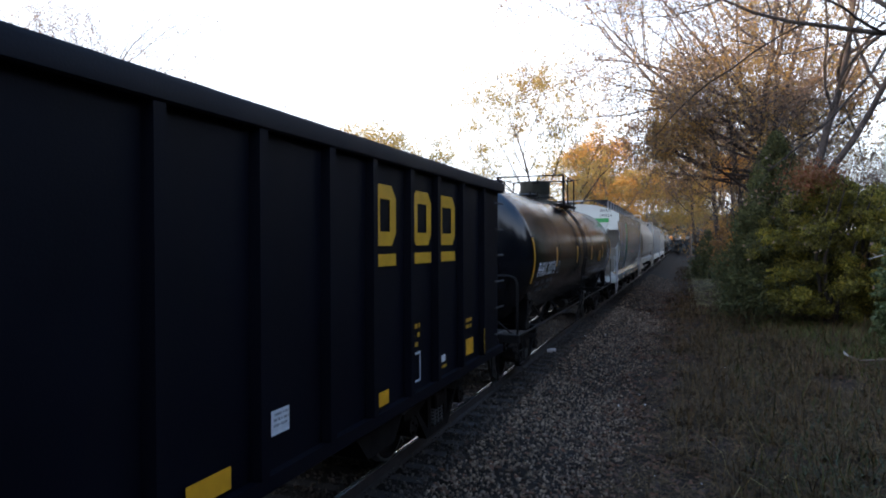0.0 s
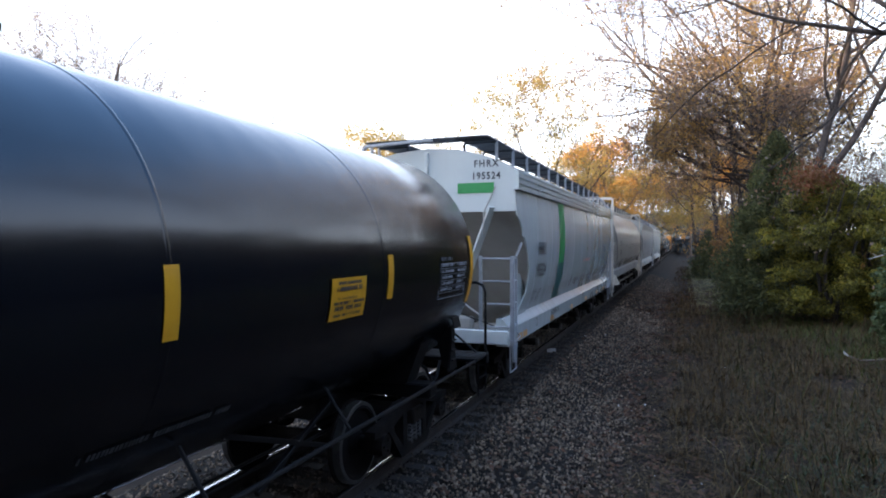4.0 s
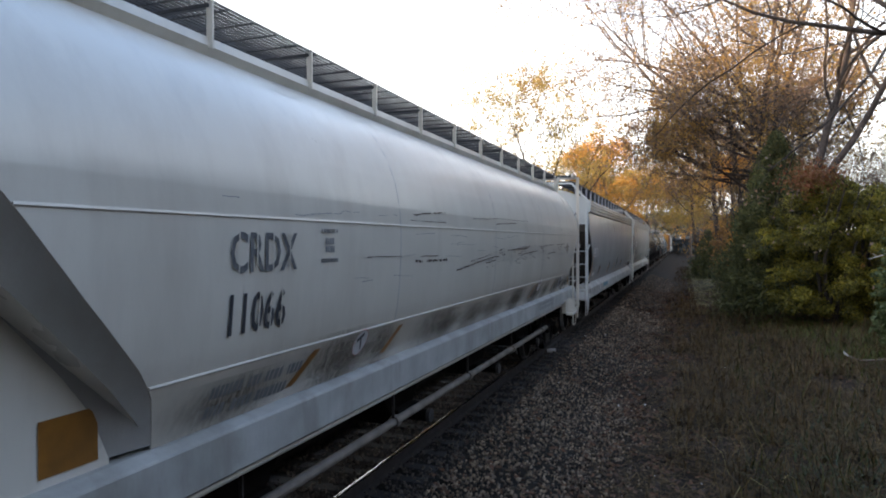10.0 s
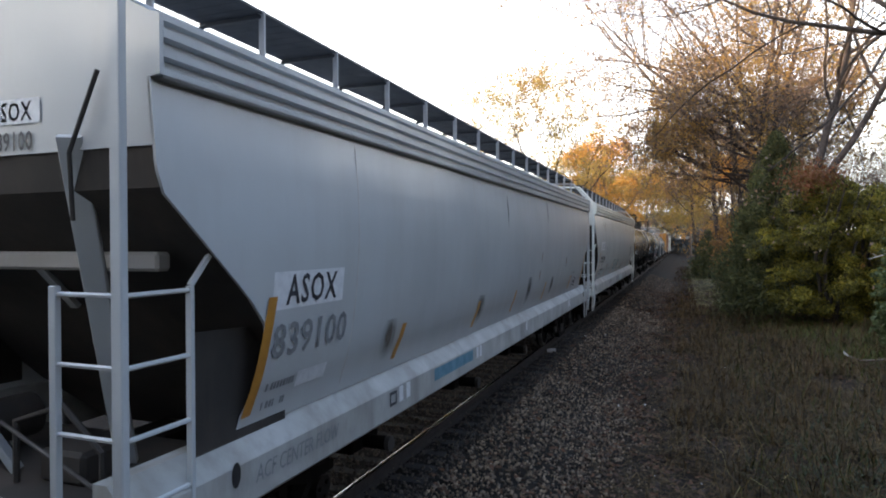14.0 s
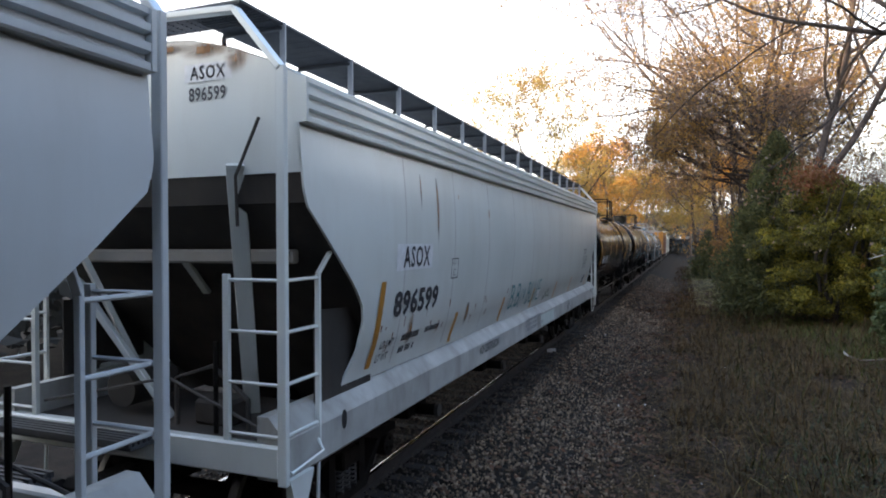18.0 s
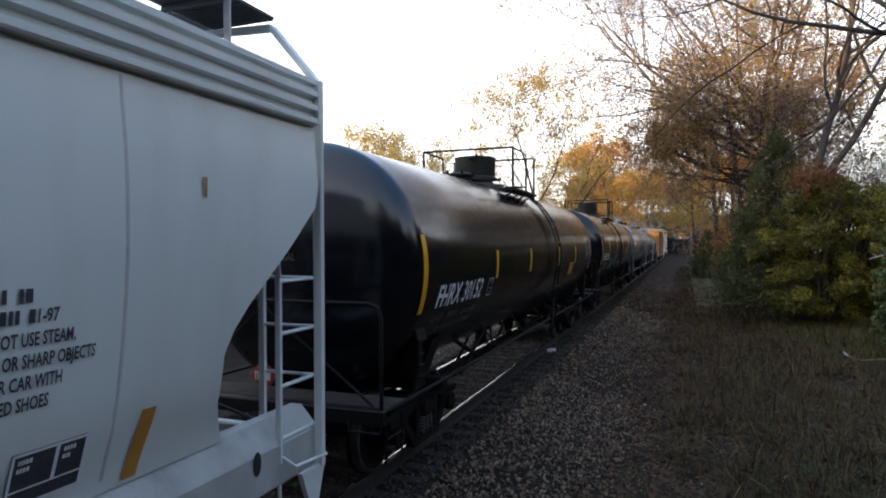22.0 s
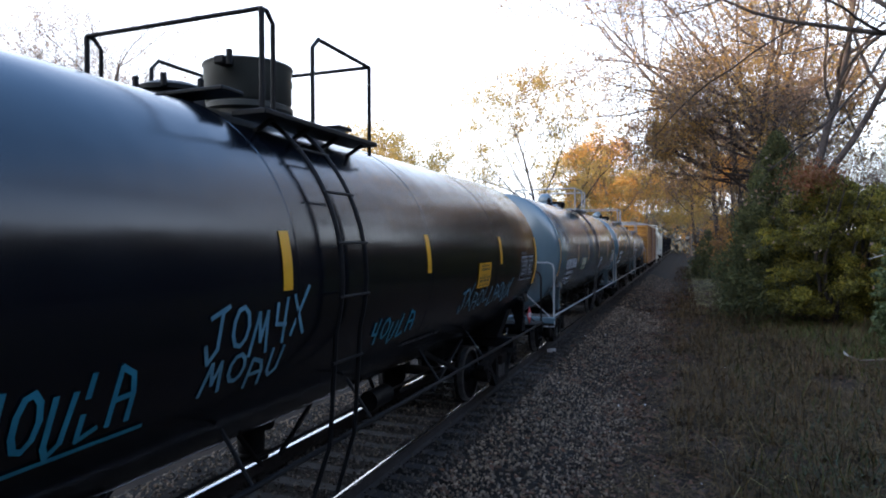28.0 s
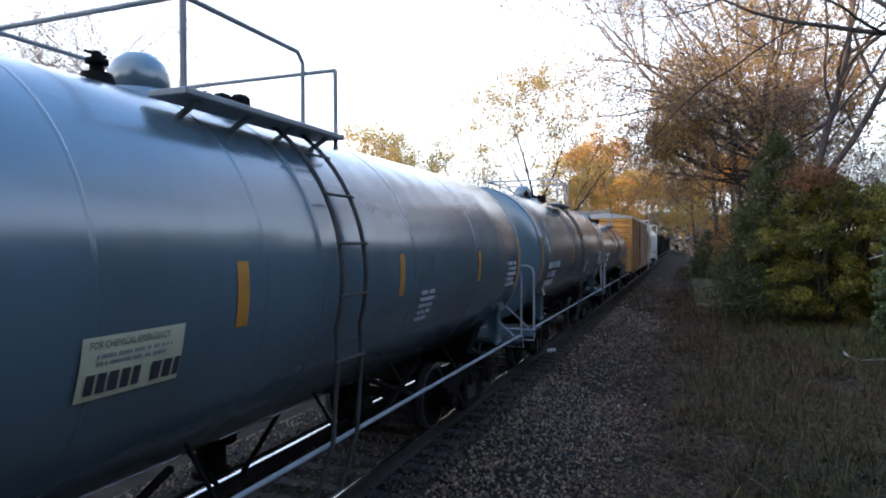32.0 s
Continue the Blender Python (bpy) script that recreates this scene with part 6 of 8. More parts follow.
    for k in range(17):
        a, w = 2.3 + 0.86 * k + gr.uniform(-0.3, 0.3), gr.uniform(0.9, 2.0)
        stain(e, grime, a, a + w, 1.42, gr.uniform(1.90, 2.02), M_ROADGRIME, "grime_stain", "dark road grime along the foot of the side")
    bars(e, on, 2.75, 1.86, [1.0, 0.9], M_FADEINK, 0.08, 0.05, 31)
    for y in (3.62, 5.2, 11.5, 13.55):
        mb = MB()
        g = on(0, 1.66)
        for i in range(9):
            for dy in (0.0, 0.1):
                mb.v.append(tuple(g(y + dy + 0.03 * i, 0.26 * i / 8)))
        mb.f = [(2 * i, 2 * i + 1, 2 * i + 3, 2 * i + 2) for i in range(8)]
        part("reflective_stripe", mb, M_BROWNTAPE, e, "browned amber stripe")
    rng = random.Random(9)
    sc = []
    for k in range(60):
        a, z = rng.uniform(2.6, 15.4), rng.choice((2.44, 2.5, 2.62, 2.70, 2.84, 2.98, 3.04)) + rng.uniform(-0.03, 0.03)
        sc.append((a, z, rng.uniform(0.08, 0.7), 0.004, rng.uniform(-0.02, 0.02)))
    scrapes(e, on, sc, M_FADEINK, 3, "faint dark scrape marks")
    sc = []
    for k in range(16):
        a = rng.uniform(7.6, 14.8)
        z = rng.choice((2.46, 2.52, 2.62))
        q = rng.uniform(0.2, 0.9)
        sc.append((a, z, q, 0.011, 0.03))
        for j in range(4):
            sc.append((a + rng.uniform(0, q), z - 0.03 * (1 + j % 2), rng.uniform(0.03, 0.2), 0.007, 0.0))
    scrapes(e, on, sc, M_SCRAPE, 4, "black and rusty scrape marks")
    f0 = lambda a0, h0, f=on: f(a0 + 0.1, h0)
    scrapes(e, f0, [(5.55, 2.56, 0.95, 0.020, -0.02), (5.7, 2.60, 0.5, 0.008, 0.0), (6.85, 2.41, 1.7, 0.012, 0.15), (7.4, 2.50, 0.9, 0.008, 0.06), (5.5, 3.04, 0.95, 0.010, 0.05), (5.4, 2.98, 1.1, 0.006, 0.02), (7.5, 3.06, 3.2, 0.007, 0.06), (8.6, 3.02, 1.2, 0.010, 0.0),
                    (9.2, 2.62, 1.6, 0.012, 0.05), (10.4, 2.55, 1.0, 0.014, 0.02), (11.6, 2.66, 1.4, 0.012, 0.03), (12.4, 2.52, 0.8, 0.012, 0.0), (4.4, 2.62, 0.8, 0.006, 0.0), (13.4, 2.7, 0.9, 0.012, 0.02)], M_BLACKSCRAPE, 14, "long black scrape marks")
    sc = [[(a, 2.66), (a + 0.004, 2.66 - q)] for a, q in ((9.1, 0.2), (9.6, 0.3), (12.3, 0.16), (13.1, 0.12))]
    strokes(e, on, sc, M_FADEINK, 0.012, "grime_run", "thin grime runs")
    patch("amber_panel", 1.73, 2.06, 1.62, 1.90, M_BROWNTAPE, "browned amber panel", f=lambda a0, h0: (lambda a, h: Vector((1.396, a0 + a, h0 + h))))
    plate_on = lambda a0, h0: (lambda a, h: Vector((1.40, a0 + a, h0 + h)))
    bars(e, plate_on, 15.45, 2.10, [0.55, 0.5, 0.6, 0.5, 0.62], M_FADEINK, 0.05, 0.04, 45)
    patch("amber_square", 16.3, 16.42, 1.66, 1.80, M_AMBER, "small amber reflector", f=plate_on)
    letters("CRDX", 0.15, end_on(0.02, 3.38), M_FADEINK, e, "car_mark", 0.85, 0, 0.002, 1.1)
    letters("11066", 0.15, end_on(0.54, 3.38), M_INK, e, "car_number", 0.85, 0, 0.002, 1.1)
    bars(e, end_on, -0.35, 3.14, [0.8, 1.1], M_FADEINK, 0.05, 0.035, 35)
    bars(e, end_on, -0.35, 2.92, [0.6, 0.75, 0.9], M_FADEINK, 0.05, 0.035, 36)
    part("bracket", MB().box((1.02, 0.36, 3.56), (0.14, 0.10, 0.2), 0.01), M_GREYSTEEL, e)
    part("strip_plate", MB().span((1.36, 0.56, 1.32), (1.385, 0.76, 2.56), 0.004), M_CREAM, e)
    part("amber_strip", MB().span((1.386, 0.62, 1.36), (1.391, 0.70, 2.50)), M_AMBER, e, "amber reflective strip")
    for x in (-0.1, 1.0):
        mb = MB()
        mb.tube([(x, 0.36, 1.74), (x, 0.415, 1.74)], 0.23, 28)
        # no hole is cut; a near-black disc gives the shade inside
        part("round_opening", mb, M_DARKHOLE, e, "dark disc painted for the shaded round opening in the end panel")
    for (x, z, w, h) in ((-0.15, 1.44, 0.3, 0.4), (1.12, 1.42, 0.3, 0.4), (1.16, 2.25, 0.42, 1.1), (-0.28, 2.15, 0.3, 0.9), (0.9, 3.5, 0.7, 0.3)):
        rust_stain(e, x, 0.404, z, w, h, rng)
    for (a, b, za, zb) in ((1.06, 1.30, 1.55, 2.35), (1.05, 1.25, 1.2, 1.6), (-0.2, 0.0, 1.25, 1.6)):
        stain(e, lambda x, q: (x, 0.401, q), a, b, za, zb, M_SOOT, "grime_stain", "soft dark grime stain")
    bw = MB()
    for i in range(24):
        a, b = 2 * math.pi * i / 24, 2 * math.pi * (i + 1) / 24
        bw.tube([(-0.75 + 0.26 * math.cos(a), 0.2, 2.05 + 0.26 * math.sin(a)), (-0.75 + 0.26 * math.cos(b), 0.2, 2.05 + 0.26 * math.sin(b))], 0.014, 5)
    for i in range(5):
        a = 2 * math.pi * i / 5
        bw.tube([(-0.75, 0.2, 2.05), (-0.75 + 0.26 * math.cos(a), 0.2, 2.05 + 0.26 * math.sin(a))], 0.012, 5)
    part("brake_wheel", bw, M_GREYSTEEL, e)
    panel(e, on, patch, 14.36, 14.74, 1.69, 1.93)
    hammer_sign(e, on, 12.16, 1.895)
    hammer_sign(e, on, 4.66, 1.86)
    bars(e, sill_on, 12.4, 1.50, [1.5, 1.4], M_FADEINK, 0.06, 0.03, 33)
    patch("amber_strip", 16.47, 16.56, 1.62, 2.5, M_AMBER, "amber reflective strip", f=lambda a0, h0: (lambda a, h: Vector((1.396, a0 + a, h0 + h))))
    bars(e, lambda a0, h0: (lambda a, h: Vector((1.396, a0 + a, h0 + h))), 15.15, 2.0, [0.5, 0.55, 0.5, 0.4, 0.5], M_FADEINK, 0.05, 0.03, 34)

    # two faded grey cars
    for y0, mark, num, body, endnum, lab in ((62.55, "ASOX", "839100", M_CARGREY, "889100", "faded grey covered hopper with ribbed eaves and spray marks"),
                                             (80.6, "ASOX", "896599", M_CARPALE, "896599", "pale grey covered hopper with rust runs and green graffiti")):
        L = 16.95 if num == "839100" else 17.15
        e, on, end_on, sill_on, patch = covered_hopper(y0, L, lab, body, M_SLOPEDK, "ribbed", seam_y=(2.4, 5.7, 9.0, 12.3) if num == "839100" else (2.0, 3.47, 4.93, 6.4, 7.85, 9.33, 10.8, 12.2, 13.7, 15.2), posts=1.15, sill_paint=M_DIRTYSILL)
        older = num == "839100"
        pa, pb, pz, na, nz = (1.20, 2.16, 2.28, 1.24, 1.94) if older else (1.78, 2.72, 2.47, 1.80, 2.02)
        patch("mark_plate", pa, pb, pz, pz + 0.27, M_WHITEINK, "white painted patch", 0.004)
        letters(mark, 0.30, on(pa + 0.16, pz + 0.035), M_INK, e, "car_mark", 0.80, 0, 0.005, 1.12)
        letters(num, 0.34, on(na, nz), M_FADEINK if older else M_INK, e, "car_number", 0.96 if older else 1.10, 0, 0.006 if older else 0.012, 1.07)
        for k, y in enumerate((1.05 if older else 1.42, 3.38 if older else 3.68, 5.97, 8.08 if older else 8.2, 10.6 if older else 10.52, 13.75 if older else 12.58, 15.6 if older else 15.32)):
            mb = MB()
            top = 2.38 if k == 0 or older and k == 6 else 1.92 if older else 1.86
            foot = 1.56 if older or k == 0 else 1.48
            g = on(0, foot)
            for i in range(9):
                for dy in (0.0, 0.10):
                    mb.v.append(tuple(g(y + dy + ((0.10 if older else 0.05) * i / 8), (top - foot) * i / 8)))
            mb.f = [(2 * i, 2 * i + 1, 2 * i + 3, 2 * i + 2) for i in range(8)]
            part("reflective_stripe", mb, M_AMBER, e, "faded amber stripe")
        if num == "839100":
            patch("white_patch", 1.64, 2.06, 1.66, 1.78, M_WHITEINK, "white painted patch", 0.004)
            bars(e, on, 1.25, 1.76, [0.35, 0.3], M_FADEINK, 0.055, 0.08, 41)
            patch("blue_smear", 4.4, 5.85, 1.13, 1.27, M_SPRAYPALE, "pale blue paint smear", f=sill_on)
            outline(e, sill_on, 3.2, 3.36, 1.12, 1.26, M_INK, 0.03)
            for y in (3.42, 3.6, 6.0, 6.15, 9.0, 13.55, 13.72):
                patch("white_patch", y, y + 0.1, 1.12, 1.28, M_WHITEINK, "white painted patch", f=sill_on)
            letters("ACF CENTER FLOW", 0.17, sill_on(1.1, 1.12), M_FADEINK, e, "lettering", 0.72, 0.2, 0.0)
        else:
            letters("ACF CENTER FLOW", 0.17, sill_on(4.75, 1.14), M_INK, e, "lettering", 0.66, 0.15, 0.004)
            bars(e, sill_on, 7.6, 1.32, [1.3, 1.1, 1.5], M_FADEINK, 0.055, 0.03, 42)
            outline(e, on, 3.36, 3.60, 2.31, 2.56, M_INK, 0.014)
            letters("PLATE", 0.07, on(3.39, 2.48), M_FADEINK, e, "lettering", 0.75)
            letters("C", 0.13, on(3.44, 2.34), M_INK, e, "lettering", 0.85)
            sprayed = {"B": (((0, 0), (0.04, 0.5), (0.08, 1)), ((-0.06, 0.98), (0.45, 1.0), (0.72, 0.86), (0.68, 0.66), (0.4, 0.54), (0.06, 0.52)), ((0.06, 0.52), (0.55, 0.5), (0.82, 0.34), (0.72, 0.12), (0.35, 0.0), (-0.08, 0.02))),
                       "L": (((0.1, 1), (0.04, 0.5), (0, 0), (0.4, 0.0), (0.75, 0.04)),), "U": (((0.02, 1), (0.0, 0.4), (0.14, 0.08), (0.4, 0.0), (0.66, 0.12), (0.78, 0.5), (0.84, 1)),),
                       "E": (((0.85, 1.02), (0.1, 0.98), (0.05, 0.5), (0, 0), (0.8, 0.02)), ((0.05, 0.52), (0.65, 0.56))), "I": (((0.1, 0), (0.2, 1)),), "N": (((0, 0), (0.1, 1), (0.62, 0.04), (0.8, 1)),), ",": (((0.2, 0.06), (0.16, -0.1)),)}
            for word, w, z, size, lab in ((((("B", 6.50, 0.25), (",", 6.74, 0.2), ("B", 6.92, 0.24), (",", 7.16, 0.2))), 0.04, 1.64, 0.37, "green spray-painted letters"),
                                          ((("I", 7.24, 0.16), ("N", 7.40, 0.19)), 0.022, 1.70, 0.2, "thin green spray-painted letters"),
                                          ((("B", 7.76, 0.23), ("L", 8.05, 0.22), ("U", 8.31, 0.24), ("E", 8.65, 0.22)), 0.036, 1.61, 0.38, "green spray-painted letters")):
                strokes(e, on, [[(a + u * k, z + v * size) for u, v in ln] for c, a, k in word for ln in sprayed[c]], M_SPRAYGRN, w, label=lab)
            patch("white_tag", 8.60, 8.86, 1.64, 1.80, M_WHITEINK, "white sticker over the graffiti", 0.009)
            strokes(e, on, [[(9.36, 1.50), (9.42, 1.62), (9.5, 1.56), (9.55, 1.70), (9.66, 1.62), (9.72, 1.75), (9.84, 1.66), (9.9, 1.74), (10.0, 1.62), (10.06, 1.55)], [(9.4, 1.54), (9.6, 1.6), (9.8, 1.6), (10.0, 1.58)]], M_OLIVESPRAY, 0.028, label="olive spray scribble")
            for (y, za, zb, w) in ((2.88, 2.62, 3.48, 0.10), (2.4, 3.05, 3.48, 0.06), (2.3, 1.6, 2.0, 0.16), (4.2, 1.6, 1.95, 0.2)):
                stain(e, lambda a, z: on(a, z)(0, 0) - Vector((0.003, 0, 0)), y - w / 2, y + w / 2, za, zb, M_STAIN)
            for (y, za, zb, w) in ((2.88, 3.26, 3.36, 0.035), (2.4, 3.36, 3.42, 0.02), (3.6, 3.28, 3.34, 0.02)):
                mb = MB()
                g = on(0, za)
                for i in range(7):
                    q = w * (0.35 + 0.65 * i / 6) / 2
                    mb.v += [tuple(g(y - q, (zb - za) * i / 6)), tuple(g(y + q, (zb - za) * i / 6))]
                mb.f = [(2 * i, 2 * i + 1, 2 * i + 3, 2 * i + 2) for i in range(6)]
                part("rust_run", mb, M_RUST, e, "brown rust run")
            letters("LD LMT", 0.11, on(1.62, 1.72), M_INK, e, "lettering", 0.8, 0.15, 0.001)
            letters("LT WT", 0.11, on(1.60, 1.59), M_INK, e, "lettering", 0.8, 0.15, 0.001)
            bars(e, on, 2.12, 1.80, [0.42, 0.4], M_INK, 0.07, 0.06, 43)
            bars(e, on, 2.75, 1.80, [0.4], M_INK, 0.06, 0.06, 44)
            sp = random.Random(31)
            for k in range(26):
                y, z = sp.choice((1.7, 2.1, 2.9, 3.3, 3.9, 4.3, 5.2, 6.4, 8.2)) + sp.uniform(-0.25, 0.25), sp.uniform(1.62, 1.98)
                q, h = sp.uniform(0.008, 0.022), sp.uniform(0.03, 0.12)
                part("rust_run", MB().add([tuple(on(y - q * 0.4, z)(0, 0)), tuple(on(y + q * 0.4, z)(0, 0)), tuple(on(y + q, z + h)(0, 0)), tuple(on(y - q, z + h)(0, 0))], [(0, 1, 2, 3)]), M_RUSTDARK, e, "dark rust spot", smooth=0)
        panel(e, on, patch, *((14.4, 14.82) if older else (14.67, 15.05)), 1.57, 1.83)
        if num == "896599":
            bars(e, on, 14.19, 2.56, [0.55], M_INK, 0.06, 0.03, 45)
            letters("APPLIED", 0.085, on(14.19, 2.41), M_INK, e, "lettering", 0.72, 0, 0.002)
            bars(e, on, 14.49, 2.47, [0.2], M_INK, 0.06, 0.03, 47)
            letters("1-97", 0.085, on(14.72, 2.41), M_INK, e, "lettering", 0.72, 0, 0.002)
            for i, txt in enumerate(("CAUTION: DO NOT USE STEAM,", "BOILING WATER OR SHARP OBJECTS", "TO CLEAN. ENTER CAR WITH", "CLEAN SOFT SOLED SHOES")):
                letters(txt, 0.085, on(14.18, 2.31 - 0.095 * i), M_INK, e, "lettering", 0.60, 0, 0.002)
            patch("green_smear", 8.9, 10.3, 1.03, 1.26, M_PALEGREEN, "washed-out pale green paint smear", f=sill_on)
            strokes(e, sill_on, [[(12.0, 1.08), (12.12, 1.26), (12.2, 1.06), (12.05, 1.15), (12.4, 1.22), (12.42, 1.1)]], M_INK, 0.025, label="black spray scribble on the sill")
            for (y, z) in ((15.75, 3.02), (4.9, 3.1)):
                part("rust_run", MB().add([tuple(on(y - 0.012, z)(0, 0)), tuple(on(y + 0.012, z)(0, 0)), tuple(on(y + 0.02, z + 0.12)(0, 0)), tuple(on(y - 0.02, z + 0.12)(0, 0))], [(0, 1, 2, 3)]), M_RUST, e, "brown rust run", smooth=0)
        else:
            bars(e, on, 13.9, 2.0, [0.45, 0.3], M_FADEINK, 0.06, 0.05, 48)
            for (y, za, zb, w, mt, lb) in ((10.6, 3.05, 3.6, 0.09, M_SOOT, "dark grime run under the eaves"), (10.05, 2.3, 2.55, 0.08, M_STAIN, "brown rust blotch"), (10.0, 1.95, 2.2, 0.09, M_STAIN, "brown rust blotch"), (12.9, 2.1, 2.4, 0.12, M_STAIN, "brown rust blotch"),
                                       (9.2, 1.55, 2.1, 0.5, M_SOOT, "dark grime low on the side"), (11.4, 1.55, 2.0, 0.4, M_SOOT, "dark grime low on the side"), (6.2, 1.55, 2.0, 0.5, M_SOOT, "dark grime low on the side"), (7.4, 2.9, 3.5, 0.1, M_SOOT, "thin grime run"), (3.2, 1.55, 2.0, 0.4, M_SOOT, "dark grime low on the side")):
                stain(e, lambda a, z: on(a, z)(0, 0) - Vector((0.003, 0, 0)), y - w / 2, y + w / 2, za, zb, mt, "grime_stain" if mt is M_SOOT else "rust_stain", lb)
        for y in (0.9, L - 0.8):
            mb = MB()
            n = 14
            mb.v = [(1.55, y, 1.24)] + [(1.55, y + 0.045 * math.cos(2 * math.pi * i / n), 1.24 + 0.085 * math.sin(2 * math.pi * i / n)) for i in range(n)]
            mb.f = [(0, 1 + i, 1 + (i + 1) % n) for i in range(n)]
            # flat dark oval on the sill, coloured as the shade of a hole
            part("jacking_hole", mb, M_DARKHOLE, e, "flat dark oval painted for the shaded hole in the sill", smooth=0)
        ex, ez, es = (0.30, 3.46, 0.155) if older else (0.54, 4.03, 0.15)
        patch("mark_plate", ex, ex + 3.1 * es, ez, ez + es * 0.95, M_WHITEINK, "white painted patch", f=end_on)
        letters(mark, es, end_on(ex + 0.06, ez + 0.02), M_INK, e, "car_mark", 0.78, 0, 0.003, 1.15)
        letters(endnum, es, end_on(ex + 0.04, ez - es), M_INK, e, "car_number", 0.78, 0, 0.003, 1.05)
        if not older:
            st = random.Random(12)
            for (x, z, w, h) in ((0.75, 4.26, 0.5, 0.12), (1.05, 4.16, 0.22, 0.2), (0.35, 4.3, 0.5, 0.08), (-0.3, 4.28, 0.4, 0.08)):
                rust_stain(e, x, 0.145, z, w, h, st)
        bars(e, end_on, -0.5, 3.7, [0.5, 0.42, 0.5, 0.35], M_FADEINK, 0.05, 0.05, 46)


def tail():
    boxcar(172.4, 16.4, "orange-yellow boxcar with brown doors", M_BOX)
    covered_hopper(189.7, 16.2, "pale grey covered hopper wagon", M_CARPALE, M_SLOPE, "round")
    for k in range(4):
        open_hopper(207.2 + 16.4 * k, 15.4, "dark open hopper wagon", M_HOPBLACK, [0.8 + 1.15 * i for i in range(13)])


first_hopper()
hoppers()
tanks()
tail()


# ---------------------------------------------------------------- ground and track
def ground_z(x, y):
    pts = [(-1000, -0.9), (-12, -0.9), (-7.4, -0.75), (-6.4, -0.42), (-2.2, -0.42), (-1.2, -0.66), (-0.3, -0.64), (1.0, -0.56), (3.0, -0.36), (6.0, -0.1), (12, 0.25), (1000, 0.25)]
    for (x0, z0), (x1, z1) in zip(pts[:-1], pts[1:]):
        if x <= x1:
            z = z0 + (z1 - z0) * (x - x0) / (x1 - x0)
            break
    if x > -1.5 and abs(y) < 300:
        z += 0.05 * noise.noise(Vector((x * 0.9, y * 0.9, 0))) * min(1, x + 1.5) + 0.02 * noise.noise(Vector((x * 3, y * 3, 5)))
    return z


def build_ground():
    xs = [-900, -400, -200, -100, -50, -25, -16, -12, -9, -7.4, -6.8, -6.4] + [-2.2 + 0.25 * i for i in range(45)] + [10, 12, 16, 25, 50, 120, 400, 900]
    ys = [-900, -300, -100, -40, -15, -5] + [0.5 * i for i in range(-4, 80)] + [40 + 3 * i for i in range(30)] + [140, 180, 240, 330, 500, 900]
    mb = MB()
    for y in ys:
        for x in xs:
            mb.v.append((x, y, ground_z(x, y)))
    n = len(xs)
    for i in range(len(ys) - 1):
        for j in range(n - 1):
            k = i * n + j
            mb.f.append((k, k + 1, k + n + 1, k + n))
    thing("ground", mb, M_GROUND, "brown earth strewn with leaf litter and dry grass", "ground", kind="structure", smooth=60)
    bed = MB()
    prof = [(-7.2, -0.78), (-6.25, -0.24), (-5.55, -0.20), (-2.98, -0.20), (-2.35, -0.30), (-1.55, -0.56), (-1.15, -0.74)]
    ys = [-120 + 12 * i for i in range(11)] + [12 + 0.4 * i for i in range(60)] + [40 + 10 * i for i in range(36)]
    for y in ys:
        for x, z in prof:
            w = 0.03 * noise.noise(Vector((x * 1.3, y * 0.8, 2)))
            bed.v.append((x + (0.25 * noise.noise(Vector((y * 0.5, 0, 7))) if x > -1.2 else 0), y, z + w))
    n = len(prof)
    for i in range(len(ys) - 1):
        for j in range(n - 1):
            k = i * n + j
            bed.f.append((k, k + 1, k + n + 1, k + n))
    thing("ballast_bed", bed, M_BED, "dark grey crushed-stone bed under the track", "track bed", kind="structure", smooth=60)


